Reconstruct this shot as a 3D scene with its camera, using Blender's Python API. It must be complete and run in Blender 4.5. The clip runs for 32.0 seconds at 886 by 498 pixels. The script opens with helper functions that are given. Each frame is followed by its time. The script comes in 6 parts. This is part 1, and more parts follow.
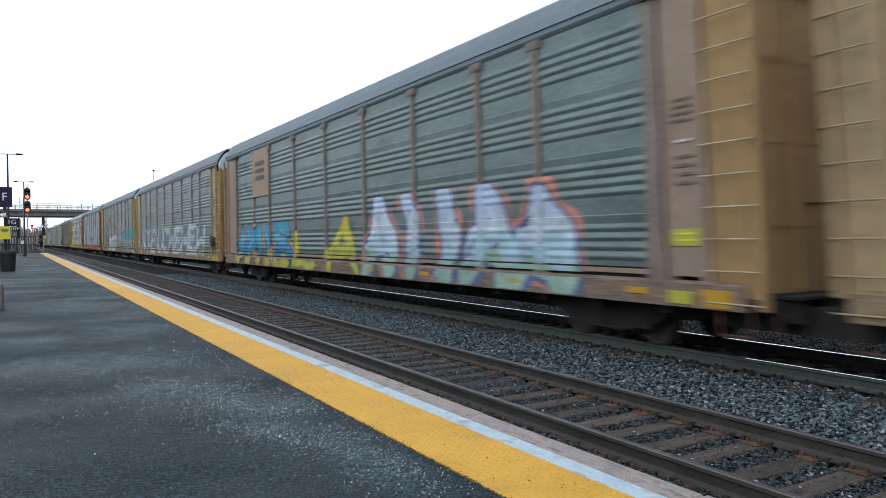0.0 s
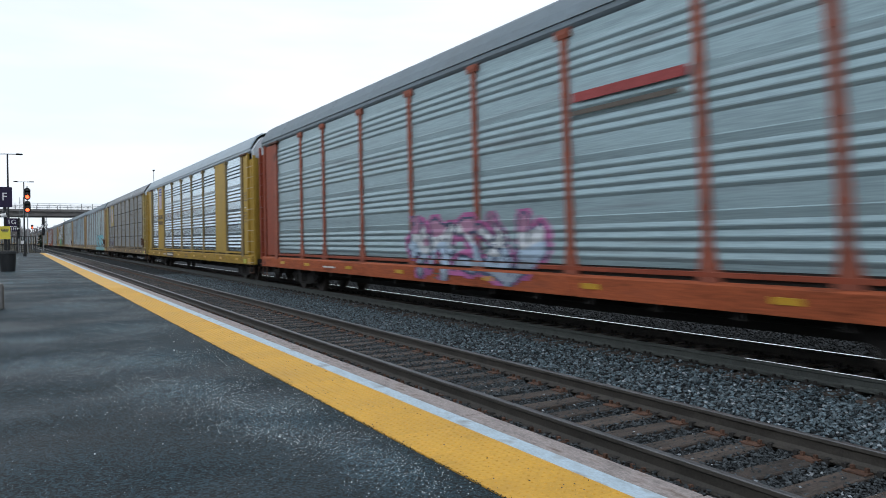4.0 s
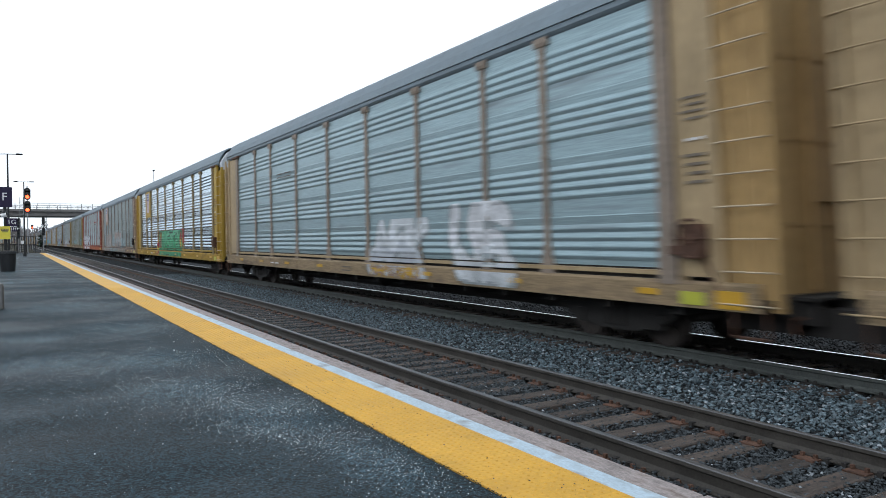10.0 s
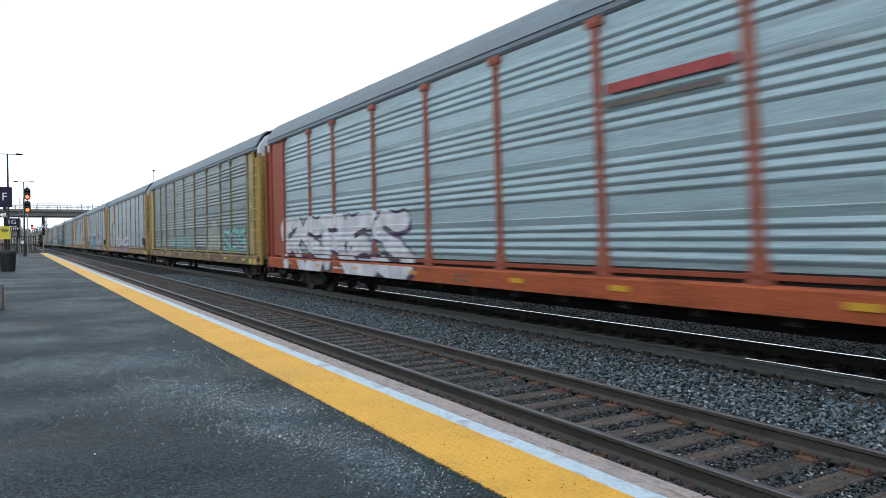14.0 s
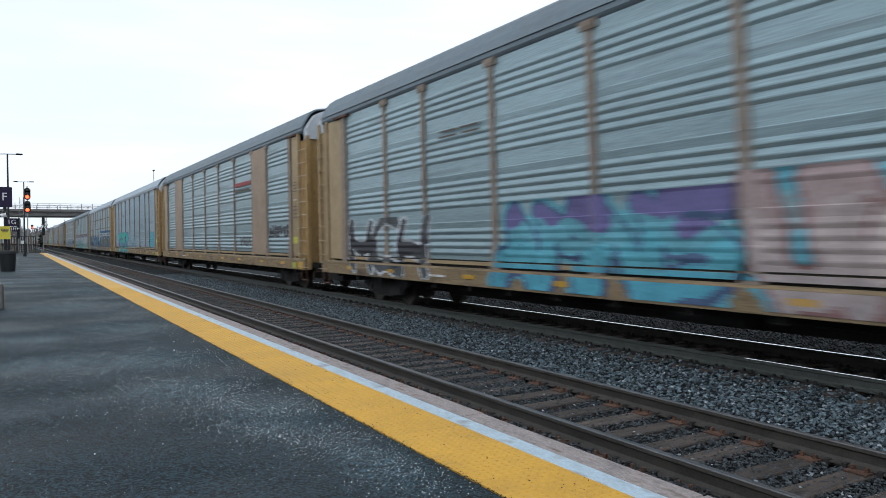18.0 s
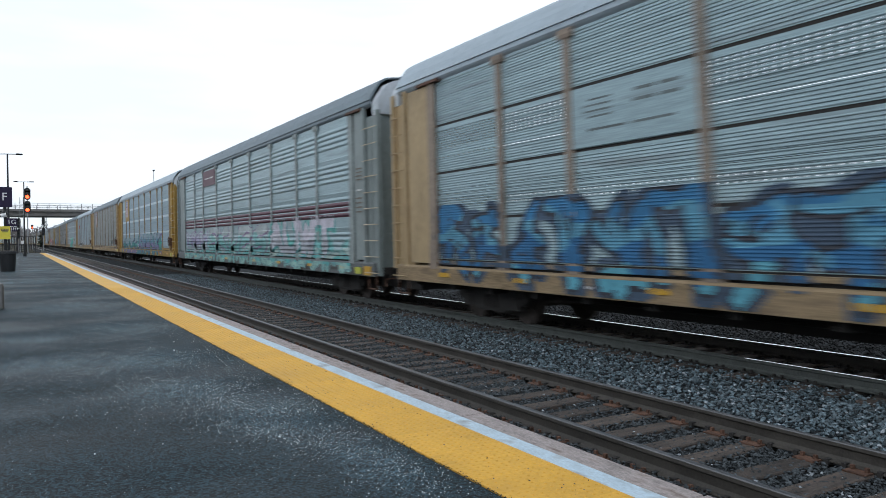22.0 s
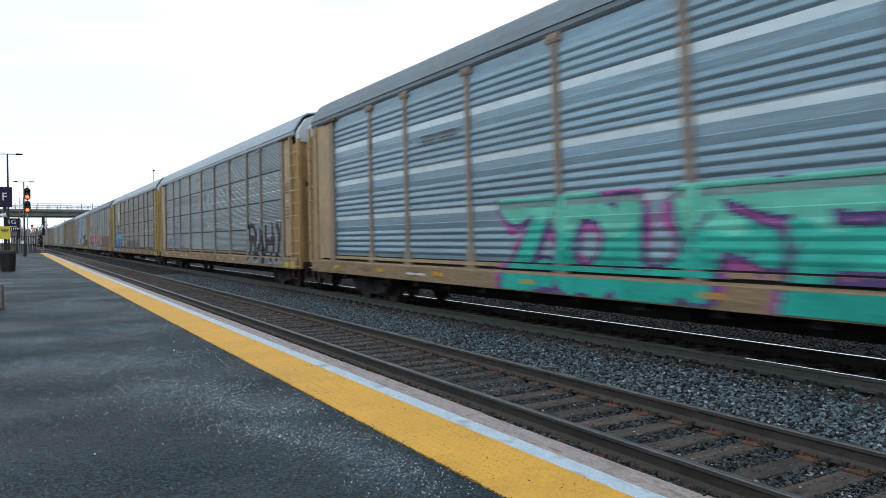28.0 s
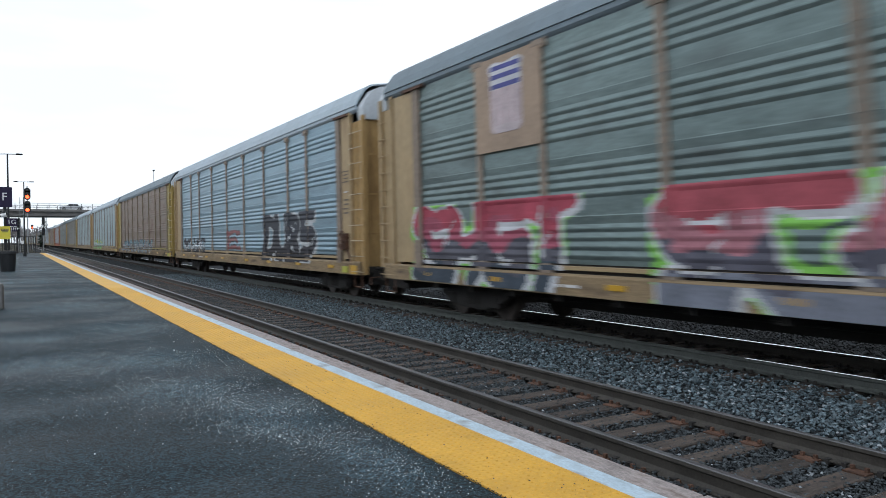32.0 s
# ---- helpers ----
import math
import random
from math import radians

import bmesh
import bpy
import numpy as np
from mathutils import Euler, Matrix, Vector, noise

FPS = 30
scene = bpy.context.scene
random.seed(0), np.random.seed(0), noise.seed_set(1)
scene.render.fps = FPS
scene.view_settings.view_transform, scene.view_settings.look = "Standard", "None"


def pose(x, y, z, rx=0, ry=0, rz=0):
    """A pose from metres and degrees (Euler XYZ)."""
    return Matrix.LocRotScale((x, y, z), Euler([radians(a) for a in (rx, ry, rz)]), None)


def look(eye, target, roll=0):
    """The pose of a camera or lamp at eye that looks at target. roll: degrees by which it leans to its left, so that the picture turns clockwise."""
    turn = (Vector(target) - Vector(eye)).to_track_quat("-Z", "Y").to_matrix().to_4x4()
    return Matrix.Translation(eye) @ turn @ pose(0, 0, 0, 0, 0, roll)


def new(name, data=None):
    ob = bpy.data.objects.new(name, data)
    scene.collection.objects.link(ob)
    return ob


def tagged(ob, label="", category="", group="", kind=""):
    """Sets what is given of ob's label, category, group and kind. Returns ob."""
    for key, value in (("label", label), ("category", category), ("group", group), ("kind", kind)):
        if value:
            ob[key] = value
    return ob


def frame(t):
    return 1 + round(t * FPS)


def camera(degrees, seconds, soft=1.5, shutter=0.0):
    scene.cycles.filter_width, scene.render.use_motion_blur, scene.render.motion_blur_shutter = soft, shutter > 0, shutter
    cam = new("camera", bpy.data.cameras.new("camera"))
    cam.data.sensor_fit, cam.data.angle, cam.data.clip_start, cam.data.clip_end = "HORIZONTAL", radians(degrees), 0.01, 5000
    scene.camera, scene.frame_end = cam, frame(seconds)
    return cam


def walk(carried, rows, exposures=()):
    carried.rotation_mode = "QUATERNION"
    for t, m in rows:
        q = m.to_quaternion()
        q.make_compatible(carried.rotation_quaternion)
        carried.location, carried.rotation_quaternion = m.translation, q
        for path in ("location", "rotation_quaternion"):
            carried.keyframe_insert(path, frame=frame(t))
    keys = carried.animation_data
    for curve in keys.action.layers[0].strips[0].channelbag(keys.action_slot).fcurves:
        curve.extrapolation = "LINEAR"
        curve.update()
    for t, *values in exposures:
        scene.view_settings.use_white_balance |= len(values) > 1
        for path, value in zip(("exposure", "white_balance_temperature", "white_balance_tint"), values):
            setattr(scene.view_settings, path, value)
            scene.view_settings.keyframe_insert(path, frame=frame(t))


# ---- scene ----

# ================= camera =================
FOV = 62.18
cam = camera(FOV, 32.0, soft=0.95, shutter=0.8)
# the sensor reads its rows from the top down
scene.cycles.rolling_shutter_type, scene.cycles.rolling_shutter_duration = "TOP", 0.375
EYE = (0.0, 0.0, 1.752)
VIEW = Matrix.Translation(EYE) @ pose(0, 0, 0, 0, 0, -29.99) @ pose(0, 0, 0, 90 - 0.82) @ pose(0, 0, 0, 0, 0, -0.5)
WB = (6020, 8)                         # the camera's white balance
STOPS = [(0, -0.21), (1, -0.31), (2, -0.46), (3.5, -0.41), (5.5, -0.44), (6, -0.42), (7, -0.11), (8, -0.26), (9, -0.16), (10, -0.21), (11, -0.3), (12, -0.3), (13, 0.14),
         (14, -0.11), (15.5, -0.16), (17, -0.38), (18, -0.42), (20, -0.41), (21, -0.36), (22, -0.36), (23, -0.45), (24, -0.36), (25, -0.16), (28, -0.34), (29, -0.26), (32, -0.31)]
walk(cam, [(0.0, VIEW), (32.0, VIEW)], exposures=[(t, e, *WB) for t, e in STOPS])

# ================= plan, metres =================
RAIL1, RAIL2 = 4.491, 5.996            # near track, rail centres
RAIL3, RAIL4 = 8.978, 10.483           # far track, the train's
TRACK_X = (RAIL3 + RAIL4) / 2
PLAT_Z = 0.20                          # platform above the rail heads
YEL0, YEL1, WHITE1, EDGE = 2.484, 3.135, 3.305, 3.555
PLAT_END = 118.0
PITCH = 28.85                          # coupled length of a freight car
SPEED = 23.08
START = 5.98                           # leading end of the first car at 0 s
BRIDGE_Y = 168.0

# ================= light =================
world = bpy.data.worlds.new("sky")
scene.world = world
world.use_nodes = True
wn, wl = world.node_tree.nodes, world.node_tree.links
wn.clear()
w_out = wn.new("ShaderNodeOutputWorld")
w_bg = wn.new("ShaderNodeBackground")
w_sky = wn.new("ShaderNodeTexSky")
w_sky.sky_type = "NISHITA"
w_sky.sun_disc = False
w_sky.sun_elevation = radians(28)
w_sky.sun_rotation = radians(250)
w_gain = wn.new("ShaderNodeMix")
w_gain.data_type = "RGBA"
w_gain.blend_type = "MULTIPLY"
w_gain.inputs["Factor"].default_value = 1.0
w_gain.inputs["B"].default_value = (0.12, 0.12, 0.12, 1)
w_tc = wn.new("ShaderNodeTexCoord")
w_map = wn.new("ShaderNodeMapping")
w_map.inputs["Scale"].default_value = (1.6, 1.6, 9.0)
w_noise = wn.new("ShaderNodeTexNoise")
w_noise.inputs["Scale"].default_value = 1.7
w_noise.inputs["Detail"].default_value = 6
w_ramp = wn.new("ShaderNodeValToRGB")
w_ramp.color_ramp.elements[0].position, w_ramp.color_ramp.elements[1].position = 0.36, 0.56
w_ramp.color_ramp.elements[0].color, w_ramp.color_ramp.elements[1].color = (0.87, 0.87, 0.87, 1), (1, 1, 1, 1)
w_mix = wn.new("ShaderNodeMix")
w_mix.data_type = "RGBA"
w_mix.inputs["B"].default_value = (1.42, 1.46, 1.50, 1)
wl.new(w_tc.outputs["Generated"], w_map.inputs["Vector"])
wl.new(w_map.outputs["Vector"], w_noise.inputs["Vector"])
wl.new(w_noise.outputs["Fac"], w_ramp.inputs["Fac"])
wl.new(w_sky.outputs["Color"], w_gain.inputs["A"])
wl.new(w_gain.outputs["Result"], w_mix.inputs["A"])
wl.new(w_ramp.outputs["Color"], w_mix.inputs["Factor"])
wl.new(w_mix.outputs["Result"], w_bg.inputs["Color"])
wl.new(w_bg.outputs["Background"], w_out.inputs["Surface"])
w_bg.inputs["Strength"].default_value = 1.0

sun_data = bpy.data.lights.new("sun", "SUN")
sun_data.energy, sun_data.angle, sun_data.color = 0.5, radians(25), (1.0, 0.97, 0.93)
sun = new("sun", sun_data)
sun.matrix_world = look((-30, -14, 22), (0, 0, 0))


# ================= materials =================
def material(name, color, rough=0.7, metal=0.0, vary=0.12, scale=6.0, fine=60.0, bump=0.15, stretch=(1, 1, 1),
             dirt=None, dirt_at=0.55, random_tint=0.0, emission=0.0, specular=0.5, island=0.0):
    """A procedural surface: a base colour broken up at two scales, an optional dirt colour, fine relief."""
    m = bpy.data.materials.new(name)
    m.use_nodes = True
    n, l = m.node_tree.nodes, m.node_tree.links
    b = n["Principled BSDF"]
    tc = n.new("ShaderNodeTexCoord")
    mp = n.new("ShaderNodeMapping")
    mp.inputs["Scale"].default_value = stretch
    l.new(tc.outputs["Object"], mp.inputs["Vector"])
    info = n.new("ShaderNodeObjectInfo")
    shift = n.new("ShaderNodeVectorMath")
    shift.operation = "SCALE"
    shift.inputs["Scale"].default_value = 40.0
    l.new(info.outputs["Random"], shift.inputs[0])
    add = n.new("ShaderNodeVectorMath")
    l.new(mp.outputs["Vector"], add.inputs[0])
    l.new(shift.outputs["Vector"], add.inputs[1])
    big = n.new("ShaderNodeTexNoise")
    big.inputs["Scale"].default_value, big.inputs["Detail"].default_value = scale, 5
    small = n.new("ShaderNodeTexNoise")
    small.inputs["Scale"].default_value, small.inputs["Detail"].default_value = fine, 3
    for t in (big, small):
        l.new(add.outputs["Vector"], t.inputs["Vector"])
    blend = n.new("ShaderNodeMath")
    blend.operation = "MULTIPLY_ADD"
    blend.inputs[1].default_value = 0.45
    l.new(small.outputs["Fac"], blend.inputs[0])
    half = n.new("ShaderNodeMath")
    half.operation = "MULTIPLY"
    half.inputs[1].default_value = 0.55
    l.new(big.outputs["Fac"], half.inputs[0])
    l.new(half.outputs[0], blend.inputs[2])
    ramp = n.new("ShaderNodeValToRGB")
    lo, hi = [max(0, c * (1 - 2 * vary)) for c in color], [min(1, c * (1 + 2 * vary)) for c in color]
    ramp.color_ramp.elements[0].position, ramp.color_ramp.elements[1].position = 0.3, 0.7
    ramp.color_ramp.elements[0].color, ramp.color_ramp.elements[1].color = (*lo, 1), (*hi, 1)
    l.new(blend.outputs[0], ramp.inputs["Fac"])
    out = ramp.outputs["Color"]
    if dirt:
        spots = n.new("ShaderNodeValToRGB")
        spots.color_ramp.elements[0].position, spots.color_ramp.elements[1].position = dirt_at, dirt_at + 0.18
        l.new(big.outputs["Fac"], spots.inputs["Fac"])
        mx = n.new("ShaderNodeMix")
        mx.data_type = "RGBA"
        mx.inputs["B"].default_value = (*dirt, 1)
        l.new(out, mx.inputs["A"])
        l.new(spots.outputs["Color"], mx.inputs["Factor"])
        out = mx.outputs["Result"]
    if island:
        geo = n.new("ShaderNodeNewGeometry")
        hs2 = n.new("ShaderNodeHueSaturation")
        rg2 = n.new("ShaderNodeMapRange")
        rg2.inputs["To Min"].default_value, rg2.inputs["To Max"].default_value = 1 - island, 1 + island
        l.new(geo.outputs["Random Per Island"], rg2.inputs["Value"])
        l.new(rg2.outputs["Result"], hs2.inputs["Value"])
        l.new(out, hs2.inputs["Color"])
        out = hs2.outputs["Color"]
    if random_tint:
        hsv = n.new("ShaderNodeHueSaturation")
        rng = n.new("ShaderNodeMapRange")
        rng.inputs["To Min"].default_value, rng.inputs["To Max"].default_value = 1 - random_tint, 1 + random_tint
        l.new(info.outputs["Random"], rng.inputs["Value"])
        l.new(rng.outputs["Result"], hsv.inputs["Value"])
        l.new(out, hsv.inputs["Color"])
        out = hsv.outputs["Color"]
    l.new(out, b.inputs["Base Color"])
    b.inputs["Metallic"].default_value = metal
    b.inputs["Specular IOR Level"].default_value = specular
    rr = n.new("ShaderNodeMapRange")
    rr.inputs["To Min"].default_value, rr.inputs["To Max"].default_value = max(0.03, rough - 0.12), min(1, rough + 0.12)
    l.new(big.outputs["Fac"], rr.inputs["Value"])
    l.new(rr.outputs["Result"], b.inputs["Roughness"])
    if bump:
        bp = n.new("ShaderNodeBump")
        bp.inputs["Strength"].default_value, bp.inputs["Distance"].default_value = bump, 0.01
        l.new(small.outputs["Fac"], bp.inputs["Height"])
        l.new(bp.outputs["Normal"], b.inputs["Normal"])
    if emission:
        b.inputs["Emission Color"].default_value = (*color, 1)
        b.inputs["Emission Strength"].default_value = emission
    return m


ASPHALT = material("wet_asphalt", (0.0072, 0.0192, 0.0268), 0.7, vary=0.6, scale=0.8, fine=110, bump=1.0, stretch=(0.7, 1.2, 1), dirt=(0.0102, 0.0255, 0.035), dirt_at=0.5, specular=0.2)


# where salt lies in drifts on the platform: centre and reach
SALT_DRIFTS = [(2.12, 4.7, 0.34, 1.1), (1.9, 6.4, 0.6, 1.3), (1.5, 8.0, 0.8, 1.0), (1.5, 10.2, 1.4, 1.3), (0.3, 10.6, 1.2, 0.9), (1.55, 14.1, 1.1, 1.5), (0.1, 13.4, 0.9, 0.8), (1.0, 19.5, 1.6, 2.0), (1.7, 25.5, 1.1, 2.6), (0.4, 33.0, 2.0, 3.0), (0.8, 45.0, 2.0, 4.0)]


def add_salt_dust(m):
    """Fine salt dust lying in drifts on the asphalt."""
    n, l = m.node_tree.nodes, m.node_tree.links
    b = n["Principled BSDF"]
    old = b.inputs["Base Color"].links[0].from_socket
    tc = n.new("ShaderNodeTexCoord")
    grain, drift = n.new("ShaderNodeTexNoise"), n.new("ShaderNodeTexNoise")
    grain.inputs["Scale"].default_value, grain.inputs["Detail"].default_value = 160.0, 2
    drift.inputs["Scale"].default_value, drift.inputs["Detail"].default_value = 0.7, 4
    g_ramp = n.new("ShaderNodeValToRGB")
    g_ramp.color_ramp.elements[0].position, g_ramp.color_ramp.elements[1].position = 0.48, 0.66
    mul, mx = n.new("ShaderNodeMath"), n.new("ShaderNodeMix")
    mul.operation, mx.data_type = "MULTIPLY", "RGBA"
    mx.inputs["B"].default_value = (0.25, 0.42, 0.52, 1)
    for t in (grain, drift):
        l.new(tc.outputs["Object"], t.inputs["Vector"])
    l.new(grain.outputs["Fac"], g_ramp.inputs["Fac"])
    l.new(g_ramp.outputs["Color"], mul.inputs[0])
    lay = None
    for cx, cy, rx, ry in SALT_DRIFTS:
        at, fade = n.new("ShaderNodeMapping"), n.new("ShaderNodeTexGradient")
        at.vector_type, fade.gradient_type = "TEXTURE", "SPHERICAL"
        at.inputs["Location"].default_value, at.inputs["Scale"].default_value = (cx, cy, PLAT_Z), (rx, ry, 1)
        l.new(tc.outputs["Object"], at.inputs["Vector"])
        l.new(at.outputs["Vector"], fade.inputs["Vector"])
        if lay is None:
            lay = fade.outputs["Fac"]
        else:
            plus = n.new("ShaderNodeMath")
            plus.operation = "MAXIMUM"
            l.new(lay, plus.inputs[0])
            l.new(fade.outputs["Fac"], plus.inputs[1])
            lay = plus.outputs[0]
    break_up = n.new("ShaderNodeMath")
    break_up.operation = "MULTIPLY_ADD"
    break_up.inputs[2].default_value = 0.2
    l.new(lay, break_up.inputs[0])
    l.new(drift.outputs["Fac"], break_up.inputs[1])
    widen = n.new("ShaderNodeMath")
    widen.operation = "MULTIPLY"
    widen.inputs[1].default_value = 1.7
    widen.use_clamp = True
    l.new(break_up.outputs[0], widen.inputs[0])
    l.new(widen.outputs[0], mul.inputs[1])
    l.new(mul.outputs[0], mx.inputs["Factor"])
    l.new(old, mx.inputs["A"])
    specks, s_near, s_pick, s_both, s_mix = n.new("ShaderNodeTexVoronoi"), n.new("ShaderNodeMath"), n.new("ShaderNodeMath"), n.new("ShaderNodeMath"), n.new("ShaderNodeMix")
    specks.voronoi_dimensions = "2D"
    specks.inputs["Scale"].default_value = 38.0
    s_size = n.new("ShaderNodeMath")
    s_near.operation, s_size.operation = "LESS_THAN", "MULTIPLY_ADD"
    s_size.inputs[1].default_value, s_size.inputs[2].default_value = 0.09, 0.04
    s_pick.operation, s_both.operation, s_mix.data_type = "LESS_THAN", "MULTIPLY", "RGBA"
    s_mix.inputs["B"].default_value = (0.62, 0.72, 0.78, 1)
    share = n.new("ShaderNodeMapRange")
    share.inputs["From Min"].default_value, share.inputs["From Max"].default_value = 0.40, 0.68
    share.inputs["To Min"].default_value, share.inputs["To Max"].default_value = 0.02, 0.16
    split = n.new("ShaderNodeSeparateColor")
    stir, s_far, s_at = n.new("ShaderNodeTexNoise"), n.new("ShaderNodeVectorMath"), n.new("ShaderNodeVectorMath")
    stir.inputs["Scale"].default_value, stir.inputs["Detail"].default_value = 7.0, 3
    s_far.operation, s_at.operation = "SCALE", "ADD"
    s_far.inputs["Scale"].default_value = 0.02
    l.new(tc.outputs["Object"], stir.inputs["Vector"])
    l.new(stir.outputs["Color"], s_far.inputs[0])
    l.new(tc.outputs["Object"], s_at.inputs[0])
    l.new(s_far.outputs["Vector"], s_at.inputs[1])
    l.new(s_at.outputs["Vector"], specks.inputs["Vector"])
    l.new(specks.outputs["Distance"], s_near.inputs[0])
    l.new(specks.outputs["Color"], split.inputs["Color"])
    l.new(split.outputs["Green"], s_size.inputs[0])
    l.new(s_size.outputs[0], s_near.inputs[1])
    l.new(drift.outputs["Fac"], share.inputs["Value"])
    l.new(split.outputs["Red"], s_pick.inputs[0])
    l.new(share.outputs["Result"], s_pick.inputs[1])
    l.new(s_near.outputs[0], s_both.inputs[0])
    l.new(s_pick.outputs[0], s_both.inputs[1])
    chips, c_ramp, tone = n.new("ShaderNodeTexNoise"), n.new("ShaderNodeValToRGB"), n.new("ShaderNodeMix")
    chips.inputs["Scale"].default_value, chips.inputs["Detail"].default_value = 52.0, 5
    c_ramp.color_ramp.elements[0].position, c_ramp.color_ramp.elements[1].position = 0.42, 0.6
    c_ramp.color_ramp.elements[0].color, c_ramp.color_ramp.elements[1].color = (0.05, 0.05, 0.05, 1), (1.0, 1.0, 1.0, 1)
    tone.data_type, tone.blend_type = "RGBA", "MULTIPLY"
    tone.inputs["Factor"].default_value = 1.0
    l.new(tc.outputs["Object"], chips.inputs["Vector"])
    l.new(chips.outputs["Fac"], c_ramp.inputs["Fac"])
    l.new(mx.outputs["Result"], tone.inputs["A"])
    l.new(c_ramp.outputs["Color"], tone.inputs["B"])
    l.new(tone.outputs["Result"], s_mix.inputs["A"])
    l.new(s_both.outputs[0], s_mix.inputs["Factor"])
    l.new(s_mix.outputs["Result"], b.inputs["Base Color"])
    damp, d_map, d_range = n.new("ShaderNodeTexNoise"), n.new("ShaderNodeMapping"), n.new("ShaderNodeMapRange")
    damp.inputs["Scale"].default_value, damp.inputs["Detail"].default_value = 0.5, 4
    d_map.inputs["Scale"].default_value = (0.8, 1.1, 1)
    d_range.inputs["From Min"].default_value, d_range.inputs["From Max"].default_value = 0.38, 0.62
    d_range.inputs["To Min"].default_value, d_range.inputs["To Max"].default_value = 0.52, 0.74
    l.new(tc.outputs["Object"], d_map.inputs["Vector"])
    l.new(d_map.outputs["Vector"], damp.inputs["Vector"])
    l.new(damp.outputs["Fac"], d_range.inputs["Value"])
    l.new(d_range.outputs["Result"], b.inputs["Roughness"])


add_salt_dust(ASPHALT)
TACTILE = material("yellow_tactile", (0.62, 0.34, 0.035), 0.6, vary=0.1, scale=1.5, fine=35, bump=0.4, random_tint=0.05, dirt=(0.5, 0.28, 0.04), dirt_at=0.6)
WHITE_LINE = material("worn_white_paint", (0.44, 0.54, 0.62), 0.6, vary=0.15, scale=3.2, fine=30, bump=0.3, stretch=(2.2, 1, 1), dirt=(0.24, 0.235, 0.235), dirt_at=0.545)
COPING = material("platform_coping", (0.30, 0.26, 0.25), 0.85, vary=0.3, scale=4.5, fine=40, bump=0.5, stretch=(2.5, 0.8, 1), dirt=(0.13, 0.095, 0.08), dirt_at=0.545)
BALLAST_BED = material("ballast_bed", (0.03, 0.033, 0.036), 0.95, vary=0.45, scale=14, fine=55, bump=1.0, specular=0.08)
STONE = material("ballast_stone", (0.082, 0.112, 0.13), 0.55, vary=0.3, scale=20, fine=60, bump=0.3, island=0.8)
STONE_DIRTY = material("dirty_stone", (0.056, 0.064, 0.070), 0.85, specular=0.2, vary=0.3, scale=20, fine=60, bump=0.3, island=0.5)
PALE = material("pale_stone", (0.3, 0.33, 0.36), 0.75, vary=0.2, scale=20, fine=60, island=0.3)
TIE_WOOD = material("weathered_tie", (0.066, 0.052, 0.044), 0.85, vary=0.5, scale=3, fine=30, bump=0.6, stretch=(1, 8, 8), random_tint=0.3, dirt=(0.1, 0.065, 0.05), dirt_at=0.58)
RUST = material("rusty_steel", (0.10, 0.052, 0.034), 0.75, metal=0.2, vary=0.4, scale=9, fine=60, bump=0.3)
RAIL_SIDE = material("rail_rust", (0.05, 0.045, 0.039), 0.7, metal=0.25, vary=0.25, scale=5, fine=50, bump=0.2)
RAIL_GREY = material("rail_grey_grime", (0.07, 0.078, 0.074), 0.7, metal=0.2, vary=0.2, scale=5, fine=50, bump=0.2)
RAIL_HEAD_DULL = material("rail_head_dull", (0.13, 0.13, 0.135), 0.42, metal=0.6, vary=0.2, scale=2, fine=30, bump=0.05)
RAIL_HEAD = material("rail_head_polished", (0.85, 0.85, 0.84), 0.0, metal=1.0, vary=0.04, scale=3, fine=30, bump=0.0)
GRASS = material("winter_ground", (0.045, 0.042, 0.03), 0.95, specular=0.08, vary=0.4, scale=0.5, fine=8, bump=0.5)
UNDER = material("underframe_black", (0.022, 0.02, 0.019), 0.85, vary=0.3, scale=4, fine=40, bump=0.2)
WHEEL = material("wheel_steel", (0.06, 0.05, 0.045), 0.6, metal=0.5, vary=0.3, scale=6, fine=40, bump=0.1)
CONCRETE = material("bridge_concrete", (0.16, 0.155, 0.15), 0.85, vary=0.2, scale=0.7, fine=10, bump=0.3, stretch=(1, 1, 3))
STEEL_DARK = material("dark_steel", (0.02, 0.022, 0.025), 0.5, metal=0.3, vary=0.15)
STEEL_GALV = material("galvanised_steel", (0.32, 0.33, 0.34), 0.5, metal=0.6, vary=0.15)
PURPLE = material("purple_sign", (0.016, 0.01, 0.04), 0.5, vary=0.08, specular=0.3)
SIGN_WHITE = material("sign_white", (0.75, 0.75, 0.76), 0.5, vary=0.05)
SIGN_YELLOW = material("sign_yellow", (0.72, 0.62, 0.06), 0.5, vary=0.05)
RED_LAMP = material("signal_red", (1.0, 0.075, 0.02), 0.3, vary=0.0, emission=7.0)
# bark of the far trees, with the distance haze mixed into its colour
HAZY_BARK = material("hazy_bark", (0.17, 0.155, 0.155), 0.9, vary=0.3)
CONIFER = material("conifer_needles", (0.03, 0.045, 0.03), 0.9, vary=0.3)
REFLECT = material("yellow_reflector", (0.5, 0.29, 0.025), 0.35, vary=0.08)
LIME = material("lime_sticker", (0.42, 0.43, 0.05), 0.4, vary=0.08)
INK = material("stencil_ink", (0.10, 0.085, 0.07), 0.7, vary=0.2)
PRINT_GREY = material("worn_dark_print", (0.10, 0.125, 0.13), 0.6, vary=0.35, scale=3)
STENCIL = material("faded_stencil", (0.14, 0.115, 0.09), 0.7, vary=0.2)
SALT = material("rock_salt", (0.8, 0.86, 0.9), 0.5, vary=0.1, fine=200)
